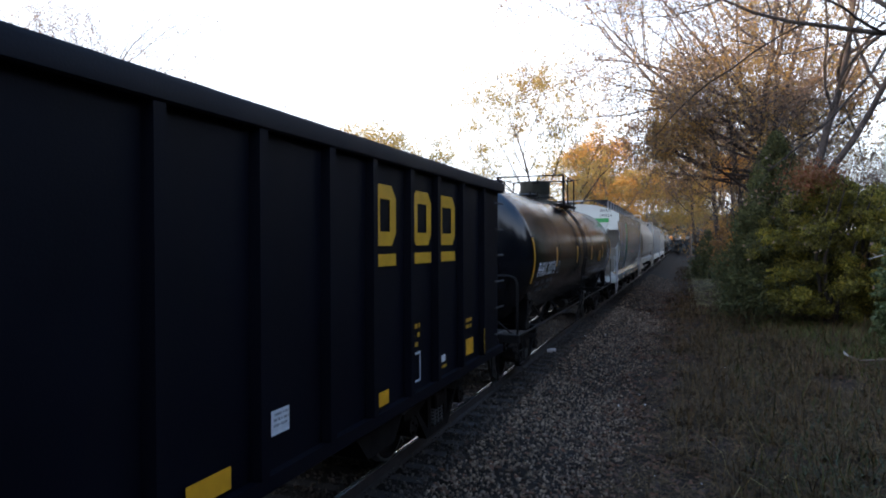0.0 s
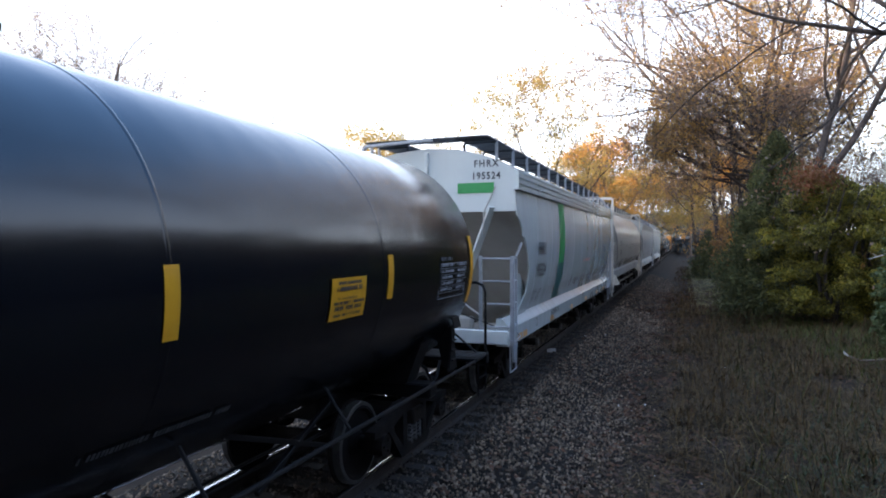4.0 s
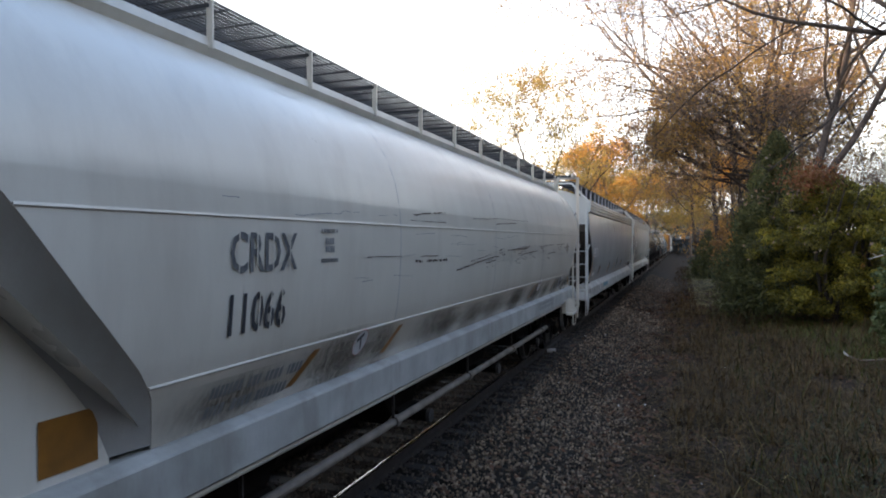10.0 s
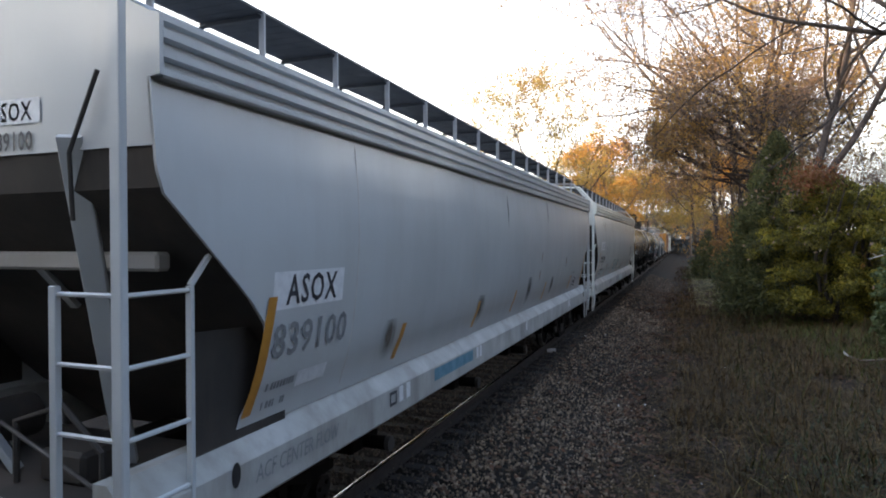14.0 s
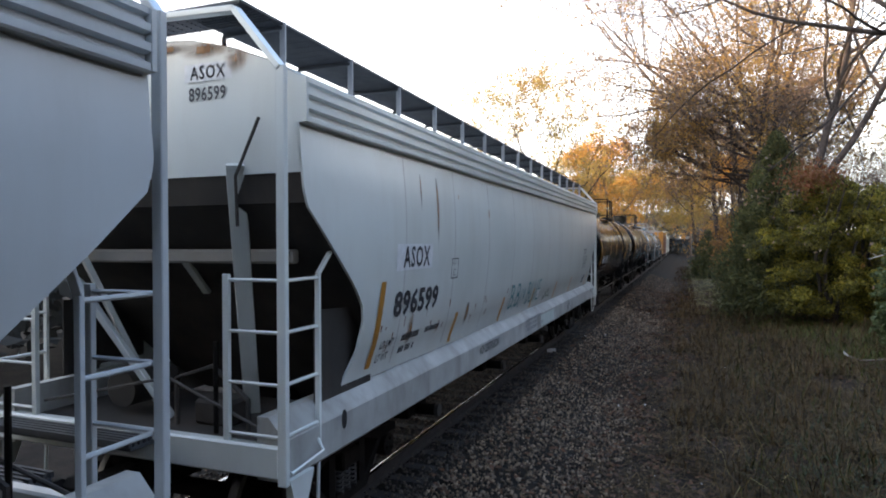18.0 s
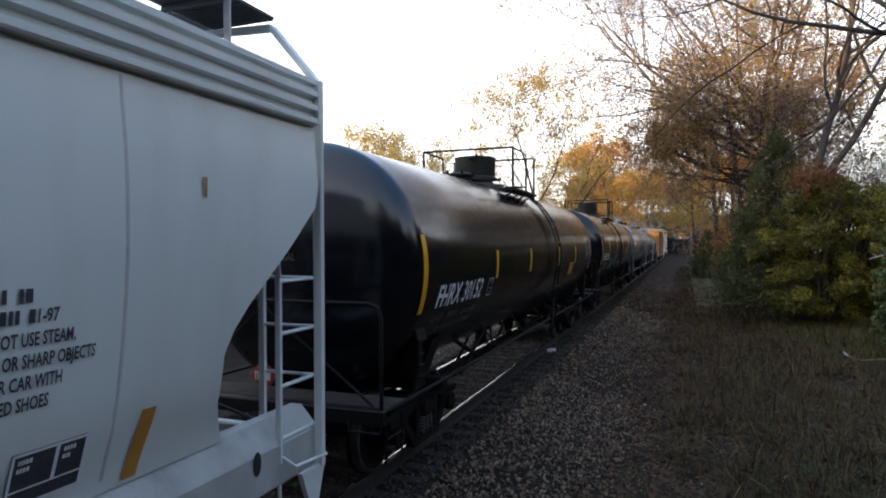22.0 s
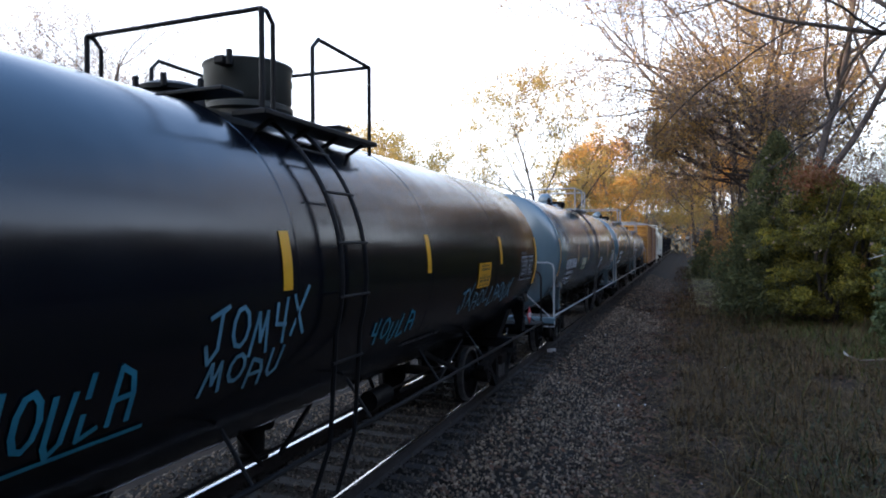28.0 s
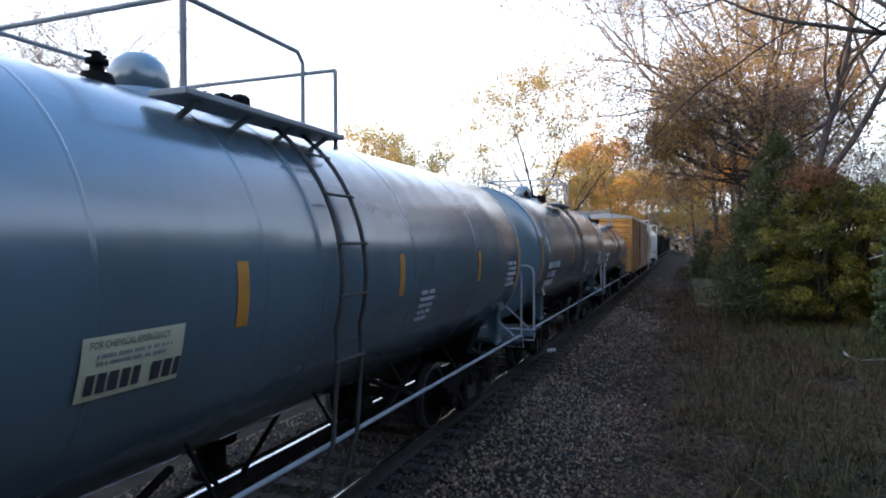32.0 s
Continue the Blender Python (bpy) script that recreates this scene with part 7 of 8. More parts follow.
def build_track():
    tr = base("railway_track", "single railway track of worn steel rails on dark timber sleepers", "railway track", kind="structure", at=(TRACK_X, 0, 0))
    for sx in (-1, 1):
        web = MB()
        x0 = 0.7525 * sx
        pr = [(0.0675, -0.18), (0.0675, -0.168), (0.012, -0.15), (0.009, -0.045), (0.035, -0.03), (0.036, -0.012), (-0.036, -0.012), (-0.035, -0.03), (-0.009, -0.045), (-0.012, -0.15), (-0.0675, -0.168), (-0.0675, -0.18)]
        web.prism_y([(x0 + x, z) for x, z in pr], -120, 420)
        rail = part("rail", web, M_RAILSIDE, tr, "rust-brown steel rail")
        hd = MB()
        hd.prism_y([(x0 + x, z) for x, z in ((0.0345, -0.0115), (0.033, -0.004), (0.022, 0.0), (-0.022, 0.0), (-0.033, -0.004), (-0.0345, -0.0115))], -120, 420)
        part("rail_head", hd, M_RAILTOP, rail, "polished running surface")
    tie = MB().box((0, 0, -0.262), (2.6, 0.22, 0.16), 0.018)
    tie_me = tie.mesh("sleeper", M_TIE, 30)
    plate = MB().box((0, 0, -0.182), (0.36, 0.19, 0.012), 0.003)
    for dx in (-0.11, 0.11):
        for dy in (-0.06, 0.06):
            plate.box((dx * 0.85, dy, -0.168), (0.022, 0.022, 0.03))
    plate_me = plate.mesh("tie_plate", M_RAILSIDE, 0)
    rng = random.Random(4)
    for i in range(170):
        y = -4 + 0.53 * i
        t = child("sleeper", tie_me, tr, pose(rng.uniform(-0.04, 0.04), y + rng.uniform(-0.03, 0.03), rng.uniform(-0.012, 0.006), 0, 0, rng.uniform(-1.2, 1.2)))
        for sx in (-1, 1):
            child("tie_plate", plate_me, t, pose(0.7525 * sx, 0, 0))
    far = MB()
    for i in range(400):
        far.box((0, -4 + 0.53 * (170 + i), -0.262), (2.6, 0.22, 0.16))
    tagged(part("far_sleepers", far, M_TIE, tr, smooth=0), kind="stuff")


def scatter(name, pts, sizes, shape, faces, material, label, category, rng, flat=1.0, tilt=math.pi):
    """Many small pieces in one mesh: shape copied at each point with its own turn and size."""
    n, m = len(pts), len(shape)
    a, b, c = rng.uniform(0, 2 * math.pi, n), rng.uniform(-tilt, tilt, n), rng.uniform(-tilt, tilt, n)
    ca, sa, cb, sb, cc, sc = np.cos(a), np.sin(a), np.cos(b), np.sin(b), np.cos(c), np.sin(c)
    P = np.repeat(shape[None], n, 0) * rng.uniform(0.6, 1.25, (n, m, 1)) * sizes[:, None, None]
    P[:, :, 2] *= flat
    x, y, z = P[:, :, 0], P[:, :, 1], P[:, :, 2]
    y, z = y * cb[:, None] - z * sb[:, None], y * sb[:, None] + z * cb[:, None]
    x, z = x * cc[:, None] + z * sc[:, None], -x * sc[:, None] + z * cc[:, None]
    x, y = x * ca[:, None] - y * sa[:, None], x * sa[:, None] + y * ca[:, None]
    V = np.stack([x, y, z], 2) + pts[:, None]
    F = (np.array(faces)[None] + (np.arange(n) * m)[:, None, None]).reshape(-1, len(faces[0]))
    me = bpy.data.meshes.new(name)
    me.from_pydata(V.reshape(-1, 3).tolist(), [], F.tolist())
    me.materials.append(material)
    me.update()
    return tagged(new(name, me), label, category, kind="stuff")


OCTA = np.array([(1, 0, 0), (-1, 0, 0), (0, 0.8, 0), (0, -0.8, 0), (0, 0, 0.65), (0, 0, -0.65)], float)
OCTF = [(0, 2, 4), (2, 1, 4), (1, 3, 4), (3, 0, 4), (2, 0, 5), (1, 2, 5), (3, 1, 5), (0, 3, 5)]
QUAD = np.array([(-1, -0.6, 0), (1, -0.6, 0), (1, 0.6, 0), (-1, 0.6, 0)], float)


def bed_z(x):
    prof = [(-7.2, -0.78), (-6.25, -0.24), (-5.55, -0.20), (-2.98, -0.20), (-2.35, -0.30), (-1.55, -0.56), (-1.0, -0.70)]
    return np.interp(x, [p[0] for p in prof], [p[1] for p in prof])


def build_stones():
    rng = np.random.default_rng(5)
    ys = np.concatenate([rng.uniform(-9, 2, 9000), rng.uniform(2, 14, 23000), rng.uniform(14, 30, 15000), rng.uniform(30, 60, 6000)])
    xs = np.where(rng.random(len(ys)) < 0.55, rng.uniform(-3.1, -0.3, len(ys)), rng.uniform(-7.0, -3.0, len(ys)))
    edge = np.array([0.5 * noise.noise(Vector((b * 0.35, 1.7, 0))) for b in ys])
    thin = rng.random(len(ys)) < np.clip((-0.55 + edge - xs) / 0.8, 0.03, 1)
    xs, ys = xs[thin], ys[thin]
    z = np.array([max(ground_z(a, b), bed_z(a) if a < -1.15 else -9) for a, b in zip(xs, ys)]) + 0.012
    z = np.where((xs > -5.6) & (xs < -2.95), z + rng.uniform(-0.05, 0.03, len(xs)), z)
    s = rng.uniform(0.013, 0.04, len(xs)) * np.where(ys > 25, 1.5, 1.0)
    inner = (xs > -5.7) & (xs < -2.85)
    more = rng.uniform(3, 26, 9000)
    mx = rng.uniform(-5.6, -2.95, 9000)
    mz = np.interp(np.abs(((more + 4) / 0.53 + 0.5) % 1.0 - 0.5), [0.0, 0.2, 0.3, 0.5], [-0.19, -0.19, -0.165, -0.15]) + rng.uniform(-0.03, 0.02, 9000)
    mk = rng.random(9000) < np.interp(np.abs(((more + 4) / 0.53 + 0.5) % 1.0 - 0.5), [0.0, 0.18, 0.26, 0.5], [0.12, 0.2, 1.0, 1.0])
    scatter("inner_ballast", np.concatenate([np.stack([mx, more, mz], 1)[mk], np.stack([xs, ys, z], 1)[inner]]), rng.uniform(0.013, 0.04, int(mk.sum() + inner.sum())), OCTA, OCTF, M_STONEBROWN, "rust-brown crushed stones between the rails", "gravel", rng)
    xs, ys, z, s = xs[~inner], ys[~inner], z[~inner], s[~inner]
    scatter("ballast_stones", np.stack([xs, ys, z], 1), s, OCTA, OCTF, M_STONE, "loose grey crushed stones of the track bed", "gravel", rng)
    n = 26000
    ys = rng.uniform(-8, 45, n)
    xs = rng.uniform(-3.0, 5.0, n)
    z = np.array([max(ground_z(a, b), bed_z(a) if a < -1 else -9) for a, b in zip(xs, ys)]) + 0.02
    scatter("fallen_leaves", np.stack([xs, ys, z], 1), rng.uniform(0.02, 0.055, n), QUAD, [(0, 1, 2, 3)], M_LITTER, "brown fallen leaves on stones and grass", "leaf litter", rng, tilt=0.5)
    n = 22000
    ys, xs = 4 + 40 * rng.random(n) ** 1.4, rng.normal(-0.6, 0.55, n)
    drift = np.array([noise.noise(Vector((a * 1.6, b * 0.9, 4))) + 0.5 * noise.noise(Vector((a * 5, b * 4, 9))) for a, b in zip(xs, ys)]) > 0.18
    xs, ys = xs[drift], ys[drift]
    n = len(xs)
    z = np.array([max(ground_z(a, b), bed_z(a) if a < -1 else -9) for a, b in zip(xs, ys)]) + 0.03
    scatter("leaf_drift", np.stack([xs, ys, z], 1), rng.uniform(0.012, 0.032, n) * (1 + ys / 30), QUAD, [(0, 1, 2, 3)], M_LITTER, "drift of reddish-brown leaves along the edge of the stones", "leaf litter", rng, tilt=0.6)
    n = 9000
    ys, xs = 4 + 34 * rng.random(n) ** 1.5, rng.normal(-0.25, 0.45, n)
    z = np.array([max(ground_z(a, b), bed_z(a) if a < -1 else -9) for a, b in zip(xs, ys)]) + 0.02
    scatter("straw_mat", np.stack([xs, ys, z], 1), rng.uniform(0.05, 0.14, n), QUAD * np.array([1, 0.07, 1]), [(0, 1, 2, 3)], M_STRAW, "flattened pale straw along the edge of the stones", "straw", rng, tilt=0.35)
    n = 70
    ys, xs = rng.uniform(6, 40, n), rng.uniform(-2.9, 1.5, n)
    z = np.array([max(ground_z(a, b), bed_z(a) if a < -1 else -9) for a, b in zip(xs, ys)]) + 0.03
    scatter("pale_scraps", np.stack([xs, ys, z], 1), rng.uniform(0.015, 0.03, n), QUAD, [(0, 1, 2, 3)], M_LITTERPALE, "pale scraps and bleached leaves on the ground", "litter", rng, tilt=0.7)


def blades(name, pts, height, width, material, label, rng, lean=0.5, start=0.25):
    """Arching tapering blades, seven corners each; lean is the usual bend in radians."""
    n = len(pts)
    a = rng.uniform(0, 2 * math.pi, n)
    d = np.stack([np.cos(a), np.sin(a), np.zeros(n)], 1)
    s = np.stack([-np.sin(a), np.cos(a), np.zeros(n)], 1) * width[:, None] / 2
    bend, phi = np.abs(rng.normal(0, lean, n)), np.minimum(np.abs(rng.normal(0, start, n)), rng.uniform(0.9, 1.5, n))
    rows, p = [pts - s, pts + s], pts.copy()
    for f, step, w in ((0.2, 0.42, 0.9), (0.6, 0.34, 0.65), (1.0, 0.24, 0.0)):
        q = np.minimum(phi + bend * f, 1.62)
        p = p + (d * np.sin(q)[:, None] + np.array([(0, 0, 1.0)]) * np.cos(q)[:, None]) * (height * step)[:, None]
        rows += [p + s * w, p - s * w] if w else [p]
    V = np.stack(rows, 1)
    me = bpy.data.meshes.new(name)
    k = (np.arange(n) * 7).tolist()
    F = [(i, i + 1, i + 2, i + 3) for i in k] + [(i + 3, i + 2, i + 4, i + 5) for i in k] + [(i + 5, i + 4, i + 6) for i in k]
    me.from_pydata(V.reshape(-1, 3).tolist(), [], F)
    me.materials.append(material)
    me.update()
    return tagged(new(name, me), label, "grass", kind="stuff")


def build_grass():
    rng = np.random.default_rng(6)

    def field(n, x0, x1, y0, y1, grow, near=1.6):
        ys = y0 + (y1 - y0) * rng.random(n) ** near
        xs = x0 + (x1 - x0) * rng.random(n)
        dens = np.array([noise.noise(Vector((a * 0.8, b * 0.5, 3))) + 0.6 * noise.noise(Vector((a * 2.7, b * 2.2, 8))) for a, b in zip(xs, ys)])
        keep = (dens > grow - 0.4 * np.clip(xs - 0.2, 0, 1)) & (rng.random(n) < np.clip((xs + 1.0) / 1.4, 0.0, 1))
        xs, ys, dens = xs[keep], ys[keep], dens[keep]
        z = np.array([ground_z(a, b) for a, b in zip(xs, ys)]) - 0.01
        return np.stack([xs, ys, z], 1), dens
    p, d = field(100000, -1.1, 9.0, 4.0, 34.0, 0.02, 1.15)
    h = ((0.10 + 0.34 * rng.random(len(p)) ** 2.0) * (1 + 2.2 * d)).clip(0.05, 0.75) * np.clip(0.3 + (p[:, 0] + 0.9) * 0.5, 0.25, 1.0)
    p[:, 2] += rng.random(len(p)) * 0.30 * np.clip(d + 0.25, 0.0, 1.0)
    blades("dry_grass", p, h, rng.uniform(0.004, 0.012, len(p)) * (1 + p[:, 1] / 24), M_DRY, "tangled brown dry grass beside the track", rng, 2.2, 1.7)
    p, d = field(60000, -1.1, 9.0, -8.0, 4.6, -0.12)
    h = ((0.12 + 0.30 * rng.random(len(p)) ** 2.2) * (1 + 1.6 * d)).clip(0.05, 0.45)
    blades("trodden_grass", p, h, rng.uniform(0.004, 0.01, len(p)), M_DRY, "low dry grass round the standpoint", rng, 1.7, 1.1)
    p, d = field(9000, -0.4, 8.0, 4.2, 30.0, -0.05)
    blades("straw_stems", p, 0.25 + 0.5 * rng.random(len(p)), rng.uniform(0.003, 0.008, len(p)) * (1 + p[:, 1] / 18), M_STRAW, "pale bleached grass stems over the tangle", rng, 1.2, 0.9)
    p, d = field(18000, -0.3, 8.0, 10.5, 25.0, 0.02)
    p[:, 2] += rng.random(len(p)) * 0.2
    blades("faded_grass", p, 0.12 + 0.3 * rng.random(len(p)), rng.uniform(0.006, 0.012, len(p)) * (1 + p[:, 1] / 24), M_STRAW, "faded straw-coloured grass on the bank", rng, 2.0, 1.5)
    p, d = field(26000, 1.0, 9.0, 4.0, 32.0, 0.15, 1.2)
    h = 0.12 + 0.34 * rng.random(len(p)) ** 2
    blades("green_grass", p, h, rng.uniform(0.008, 0.02, len(p)) * (1 + p[:, 1] / 25), M_GRASS, "low green grass and weeds on the bank", rng, 2.0, 1.0)
    p, d = field(450, 0.8, 7.0, 4.5, 16.0, 0.1)
    blades("tall_weeds", p, 0.5 + 0.5 * rng.random(len(p)), rng.uniform(0.012, 0.026, len(p)), M_GRASS, "arching tall green weeds in the dry grass", rng, 1.6, 0.7)
    p, d = field(3600, 1.2, 6.5, 4.0, 13.0, 0.05)
    p[:, 2] += 0.12 * rng.random(len(p))
    blades("broad_leaves", p, 0.10 + 0.15 * rng.random(len(p)), rng.uniform(0.02, 0.045, len(p)), M_WEEDLEAF, "broad blue-green weed leaves among the grass", rng, 1.2, 0.8)
    p, d = field(260, 0.6, 6.0, 4.2, 11.0, -0.1)
    blades("long_stems", p, 0.7 + 0.8 * rng.random(len(p)), rng.uniform(0.006, 0.012, len(p)), M_STEM, "long arching pale grass stems over the bank", rng, 1.9, 0.8)

    def clumps(n, x0, x1, y0, y1, lo, hi):
        c, d = field(n, x0, x1, y0, y1, -0.2)
        per = rng.integers(18, 60, len(c))
        p = np.repeat(c, per, 0)
        p[:, :2] += rng.normal(0, 0.05, (len(p), 2))
        return p, np.repeat(rng.uniform(lo, hi, len(c)), per) * rng.uniform(0.5, 1.2, len(p))
    for nm, n, mt, lab, x0, lo, hi in (("grass_tussocks", 620, M_DRY, "brown arching tussocks of dry grass", -0.3, 0.14, 0.42), ("olive_tussocks", 330, M_GRASS, "olive green tussocks among the dry grass", 0.7, 0.2, 0.55),
                                       ("straw_tussocks", 90, M_STRAW, "bleached pale tussocks of grass", -0.2, 0.15, 0.35)):
        p, h = clumps(n, x0, 8.5, 4.2, 25.0, lo, hi)
        blades(nm, p, h, rng.uniform(0.006, 0.014, len(p)) * (1 + p[:, 1] / 40), mt, lab, rng, 2.0, 1.35)
    p, d = field(26000, 2.2, 10.0, 16.0, 27.0, -0.3, 1.2)
    p = p[p[:, 0] > 1.8 + 0.16 * (27 - p[:, 1]) + 1.4 * rng.random(len(p))]
    blades("fresh_grass", p, 0.16 + 0.2 * rng.random(len(p)), rng.uniform(0.012, 0.025, len(p)), M_FRESH, "short bright green grass before the bushes", rng, 0.9, 0.4)
    p, d = field(16000, 0.3, 3.2, 31, 78, -0.3)
    blades("path_grass", p, 0.05 + 0.08 * rng.random(len(p)), rng.uniform(0.03, 0.06, len(p)), M_PATHGRASS, "short grass on the path before the bushes, sunlight put into its pale colour", rng, 1.6, 1.0)
    p, d = field(5000, -0.9, 0.6, 30, 90, -0.2)
    blades("far_grass", p, 0.1 + 0.15 * rng.random(len(p)), rng.uniform(0.02, 0.05, len(p)), M_DRY, "dry grass fringe along the track", rng, 0.9)


# ---------------------------------------------------------------- trees and shrubs
def grow(mb, tips, rng, p, d, length, r, level, plan, wild=1.0):
    """A limb that wanders, thins and forks; plan gives the children of each level."""
    seg = (8, 7, 4, 3, 3)[min(level, 4)]
    pts, rs, dirs = [p.copy()], [r], [d.copy()]
    end = r * (0.35 if level < len(plan) else 0.3)
    for i in range(seg):
        w = (0.11, 0.26, 0.36, 0.42, 0.45)[min(level, 4)] * wild
        d = (d + Vector((rng.uniform(-w, w), rng.uniform(-w, w), rng.uniform(-w * 0.5, w * 0.8)))).normalized()
        p = p + d * (length / seg)
        pts.append(p.copy())
        dirs.append(d.copy())
        rs.append(r + (end - r) * (i + 1) / seg)
    mb.tube(pts, rs, (8, 6, 4, 3, 3)[min(level, 4)], caps=False)
    if level >= len(plan):
        tips.extend((q, dd) for q, dd in zip(pts[1:], dirs[1:]))
        return
    kids = plan[level]
    for c in range(kids):
        t = rng.uniform(0.30 if level == 0 else 0.2, 1.0) if c < kids - 1 else 1.0
        i = min(seg - 1, int(t * seg))
        q = pts[i].lerp(pts[i + 1], t * seg - i)
        side = dirs[i].orthogonal().normalized()
        side.rotate(Matrix.Rotation(rng.uniform(0, 2 * math.pi), 3, dirs[i]))
        open_ = rng.uniform(0.75, 1.7) if level < 2 else rng.uniform(0.6, 1.5)
        nd = (dirs[i] + side * open_ + Vector((0, 0, 0.08))).normalized()
        grow(mb, tips, rng, q, nd, length * rng.uniform(0.42, 0.68) * (1.15 - 0.35 * t), rs[i] * rng.uniform(0.4, 0.6), level + 1, plan)


def leaf_mesh(name, tips, per_tip, size, reach, material, seed):
    rng = np.random.default_rng(seed)
    T = np.array([tuple(t[0]) for t in tips])
    if per_tip < 1:
        T = T[rng.random(len(T)) < per_tip]
        per_tip = 1
    P = np.repeat(T, int(per_tip), 0)
    P = P + rng.normal(0, reach, P.shape)
    n = len(P)
    S = rng.uniform(0.6, 1.3, n) * size
    q = rng.normal(0, 1, (n, 2, 3))
    u = q[:, 0] / np.linalg.norm(q[:, 0], axis=1)[:, None]
    w = np.cross(u, q[:, 1])
    w /= np.linalg.norm(w, axis=1)[:, None]
    u, w = u * S[:, None] / 2, w * S[:, None] * 0.3
    V = np.stack([P - u, P - w * 0.9, P + u, P + w * 0.9], 1)
    me = bpy.data.meshes.new(name)
    k = np.arange(n) * 4
    me.from_pydata(V.reshape(-1, 3).tolist(), [], [(i, i + 1, i + 2, i + 3) for i in k.tolist()])
    me.materials.append(material)
    me.update()
    return me


def tree(name, label, at, height, r, plan, leaf, seed, bark=None, lean=(0, 0), per=2, size=0.14, reach=0.25, turn=0, limbs=(), thin=None, stems=(), trunk=None, boughs=(), turned=None):
    rng = random.Random(seed)
    e = base(name, label, "tree", at=at)
    e.rotation_euler = (0, 0, radians(turn))
    mb, tips = MB(), []
    if stems:
        top = trunk or (0, 0, 0.5)
        mb.tube([(0, 0, -0.3), (top[0] * 0.45, top[1] * 0.45, top[2] * 0.5), top], [r * 1.25, r * 1.05, r], 10)
        for d, ln, sr in stems:
            grow(mb, tips, rng, Vector(top) - Vector((0, 0, 0.15)), Vector(d).normalized(), ln, sr, 0, plan)
    else:
        grow(mb, tips, rng, Vector((0, 0, -0.2)), Vector((lean[0], lean[1], 1)).normalized(), height * 0.62, r, 0, plan)
    for p, d, ln, lr in limbs:
        grow(mb, tips, rng, Vector(p), Vector(d).normalized(), ln, lr, 1, plan)
    for p, d, ln, lr in boughs:
        grow(mb, tips, rng, Vector(p), Vector(d).normalized(), ln, lr, 0, (plan[0] - 2, *plan[1:]), 1.9)
    part("trunk", mb, bark or M_BARK, e, smooth=60)
    if thin:
        tips = [t for t in tips if t[0].z < thin[0] or rng.random() > thin[1]]
    if turned:
        patch = [noise.noise(t[0] * 0.55) + rng.uniform(-0.3, 0.3) > 0.3 - turned[1] for t in tips]
        ob = new("yellowed_crown", leaf_mesh("yellowed_crown", [t for t, k in zip(tips, patch) if k], per + 1, size, reach, turned[0], seed + 5))
        ob.parent = e
        tagged(ob, "yellow and orange leaves in patches")
        tips = [t for t, k in zip(tips, patch) if not k]
    if leaf:
        ob = new("crown", leaf_mesh("crown", tips, per, size, reach, leaf, seed))
        ob.parent = e
    return e


def again(ob, x, y, turn, k, label=""):
    c = copy_thing(ob, pose(x, y, ground_z(x, y), 0, 0, turn) @ Matrix.Scale(k, 4))
    if label:
        tagged(c, label)
    return c


def shrub(name, label, at, height, width, n, leaf, seed, shape, size=0.13, second=None, share=0.0):
    """A dense shrub: stems and sprays of small leaves gathered in lobes, with an uneven outline."""
    rng = np.random.default_rng(seed)
    e = base(name, label, "shrub" if shape != "cone" else "tree", at=at)
    pr = random.Random(seed)
    for k in range(7 if shape != "cone" else 1):
        a = pr.uniform(0, 6.28)
        q = 0.0 if shape == "cone" else width * 0.22
        st = MB()
        st.tube([(0.1 * math.cos(a), 0.1 * math.sin(a), -0.2), (q * math.cos(a), q * math.sin(a), height * 0.45), (q * 1.4 * math.cos(a + 0.4), q * 1.4 * math.sin(a + 0.4), height * 0.85)], [0.07 if shape != "cone" else 0.13, 0.05, 0.02], 6)
        part("stem", st, M_BARK, e)
    lobes = []
    m = 170 if shape == "cone" else 280
    for k in range(m):
        t = rng.random()
        a = rng.uniform(0, 2 * math.pi)
        if shape == "cone":
            z = height * (0.04 + 0.94 * t)
            q = width / 2 * (1 - t) ** 0.8 * rng.uniform(0.5, 1.08)
            lr = 0.13 * width * (1.15 - 0.8 * t) * rng.uniform(0.6, 1.3)
        else:
            z = height * (0.08 + 0.84 * t)
            q = width / 2 * math.sqrt(max(0.05, 1 - (2 * t - 0.85) ** 2 * 0.8)) * rng.uniform(0.35, 1.05)
            lr = width * rng.uniform(0.032, 0.085)
        lobes.append((q * math.cos(a), q * math.sin(a), z, lr))
    L = np.array(lobes)
    idx = rng.integers(0, m, n)
    v = rng.normal(0, 1, (n, 3))
    v /= np.linalg.norm(v, axis=1)[:, None]
    v[:, 2] *= 1.25 if shape == "cone" else 0.85
    P = L[idx, :3] + v * (L[idx, 3] * rng.random(n) ** 0.4)[:, None]
    P[:, 2] = np.maximum(P[:, 2], 0.02)
    tips = [(Vector(p), None) for p in P.tolist()]
    if second:
        turned = {k for k in range(m) if pr.random() < share}
        cut = [t for t, k in zip(tips, idx.tolist()) if k in turned and pr.random() < 0.85]
        ids = set(map(id, cut))
        tips = [t for t in tips if id(t) not in ids]
        ob = new("turning_leaves", leaf_mesh("turning_leaves", cut, 1, size, 0.03, second, seed + 1))
        ob.parent = e
        tagged(ob, "reddish and yellow turning leaves")
    ob = new("foliage", leaf_mesh("foliage", tips, 1, size, 0.03, leaf, seed))
    ob.parent = e
    return e


def g3(x, y):
    return (x, y, ground_z(x, y))


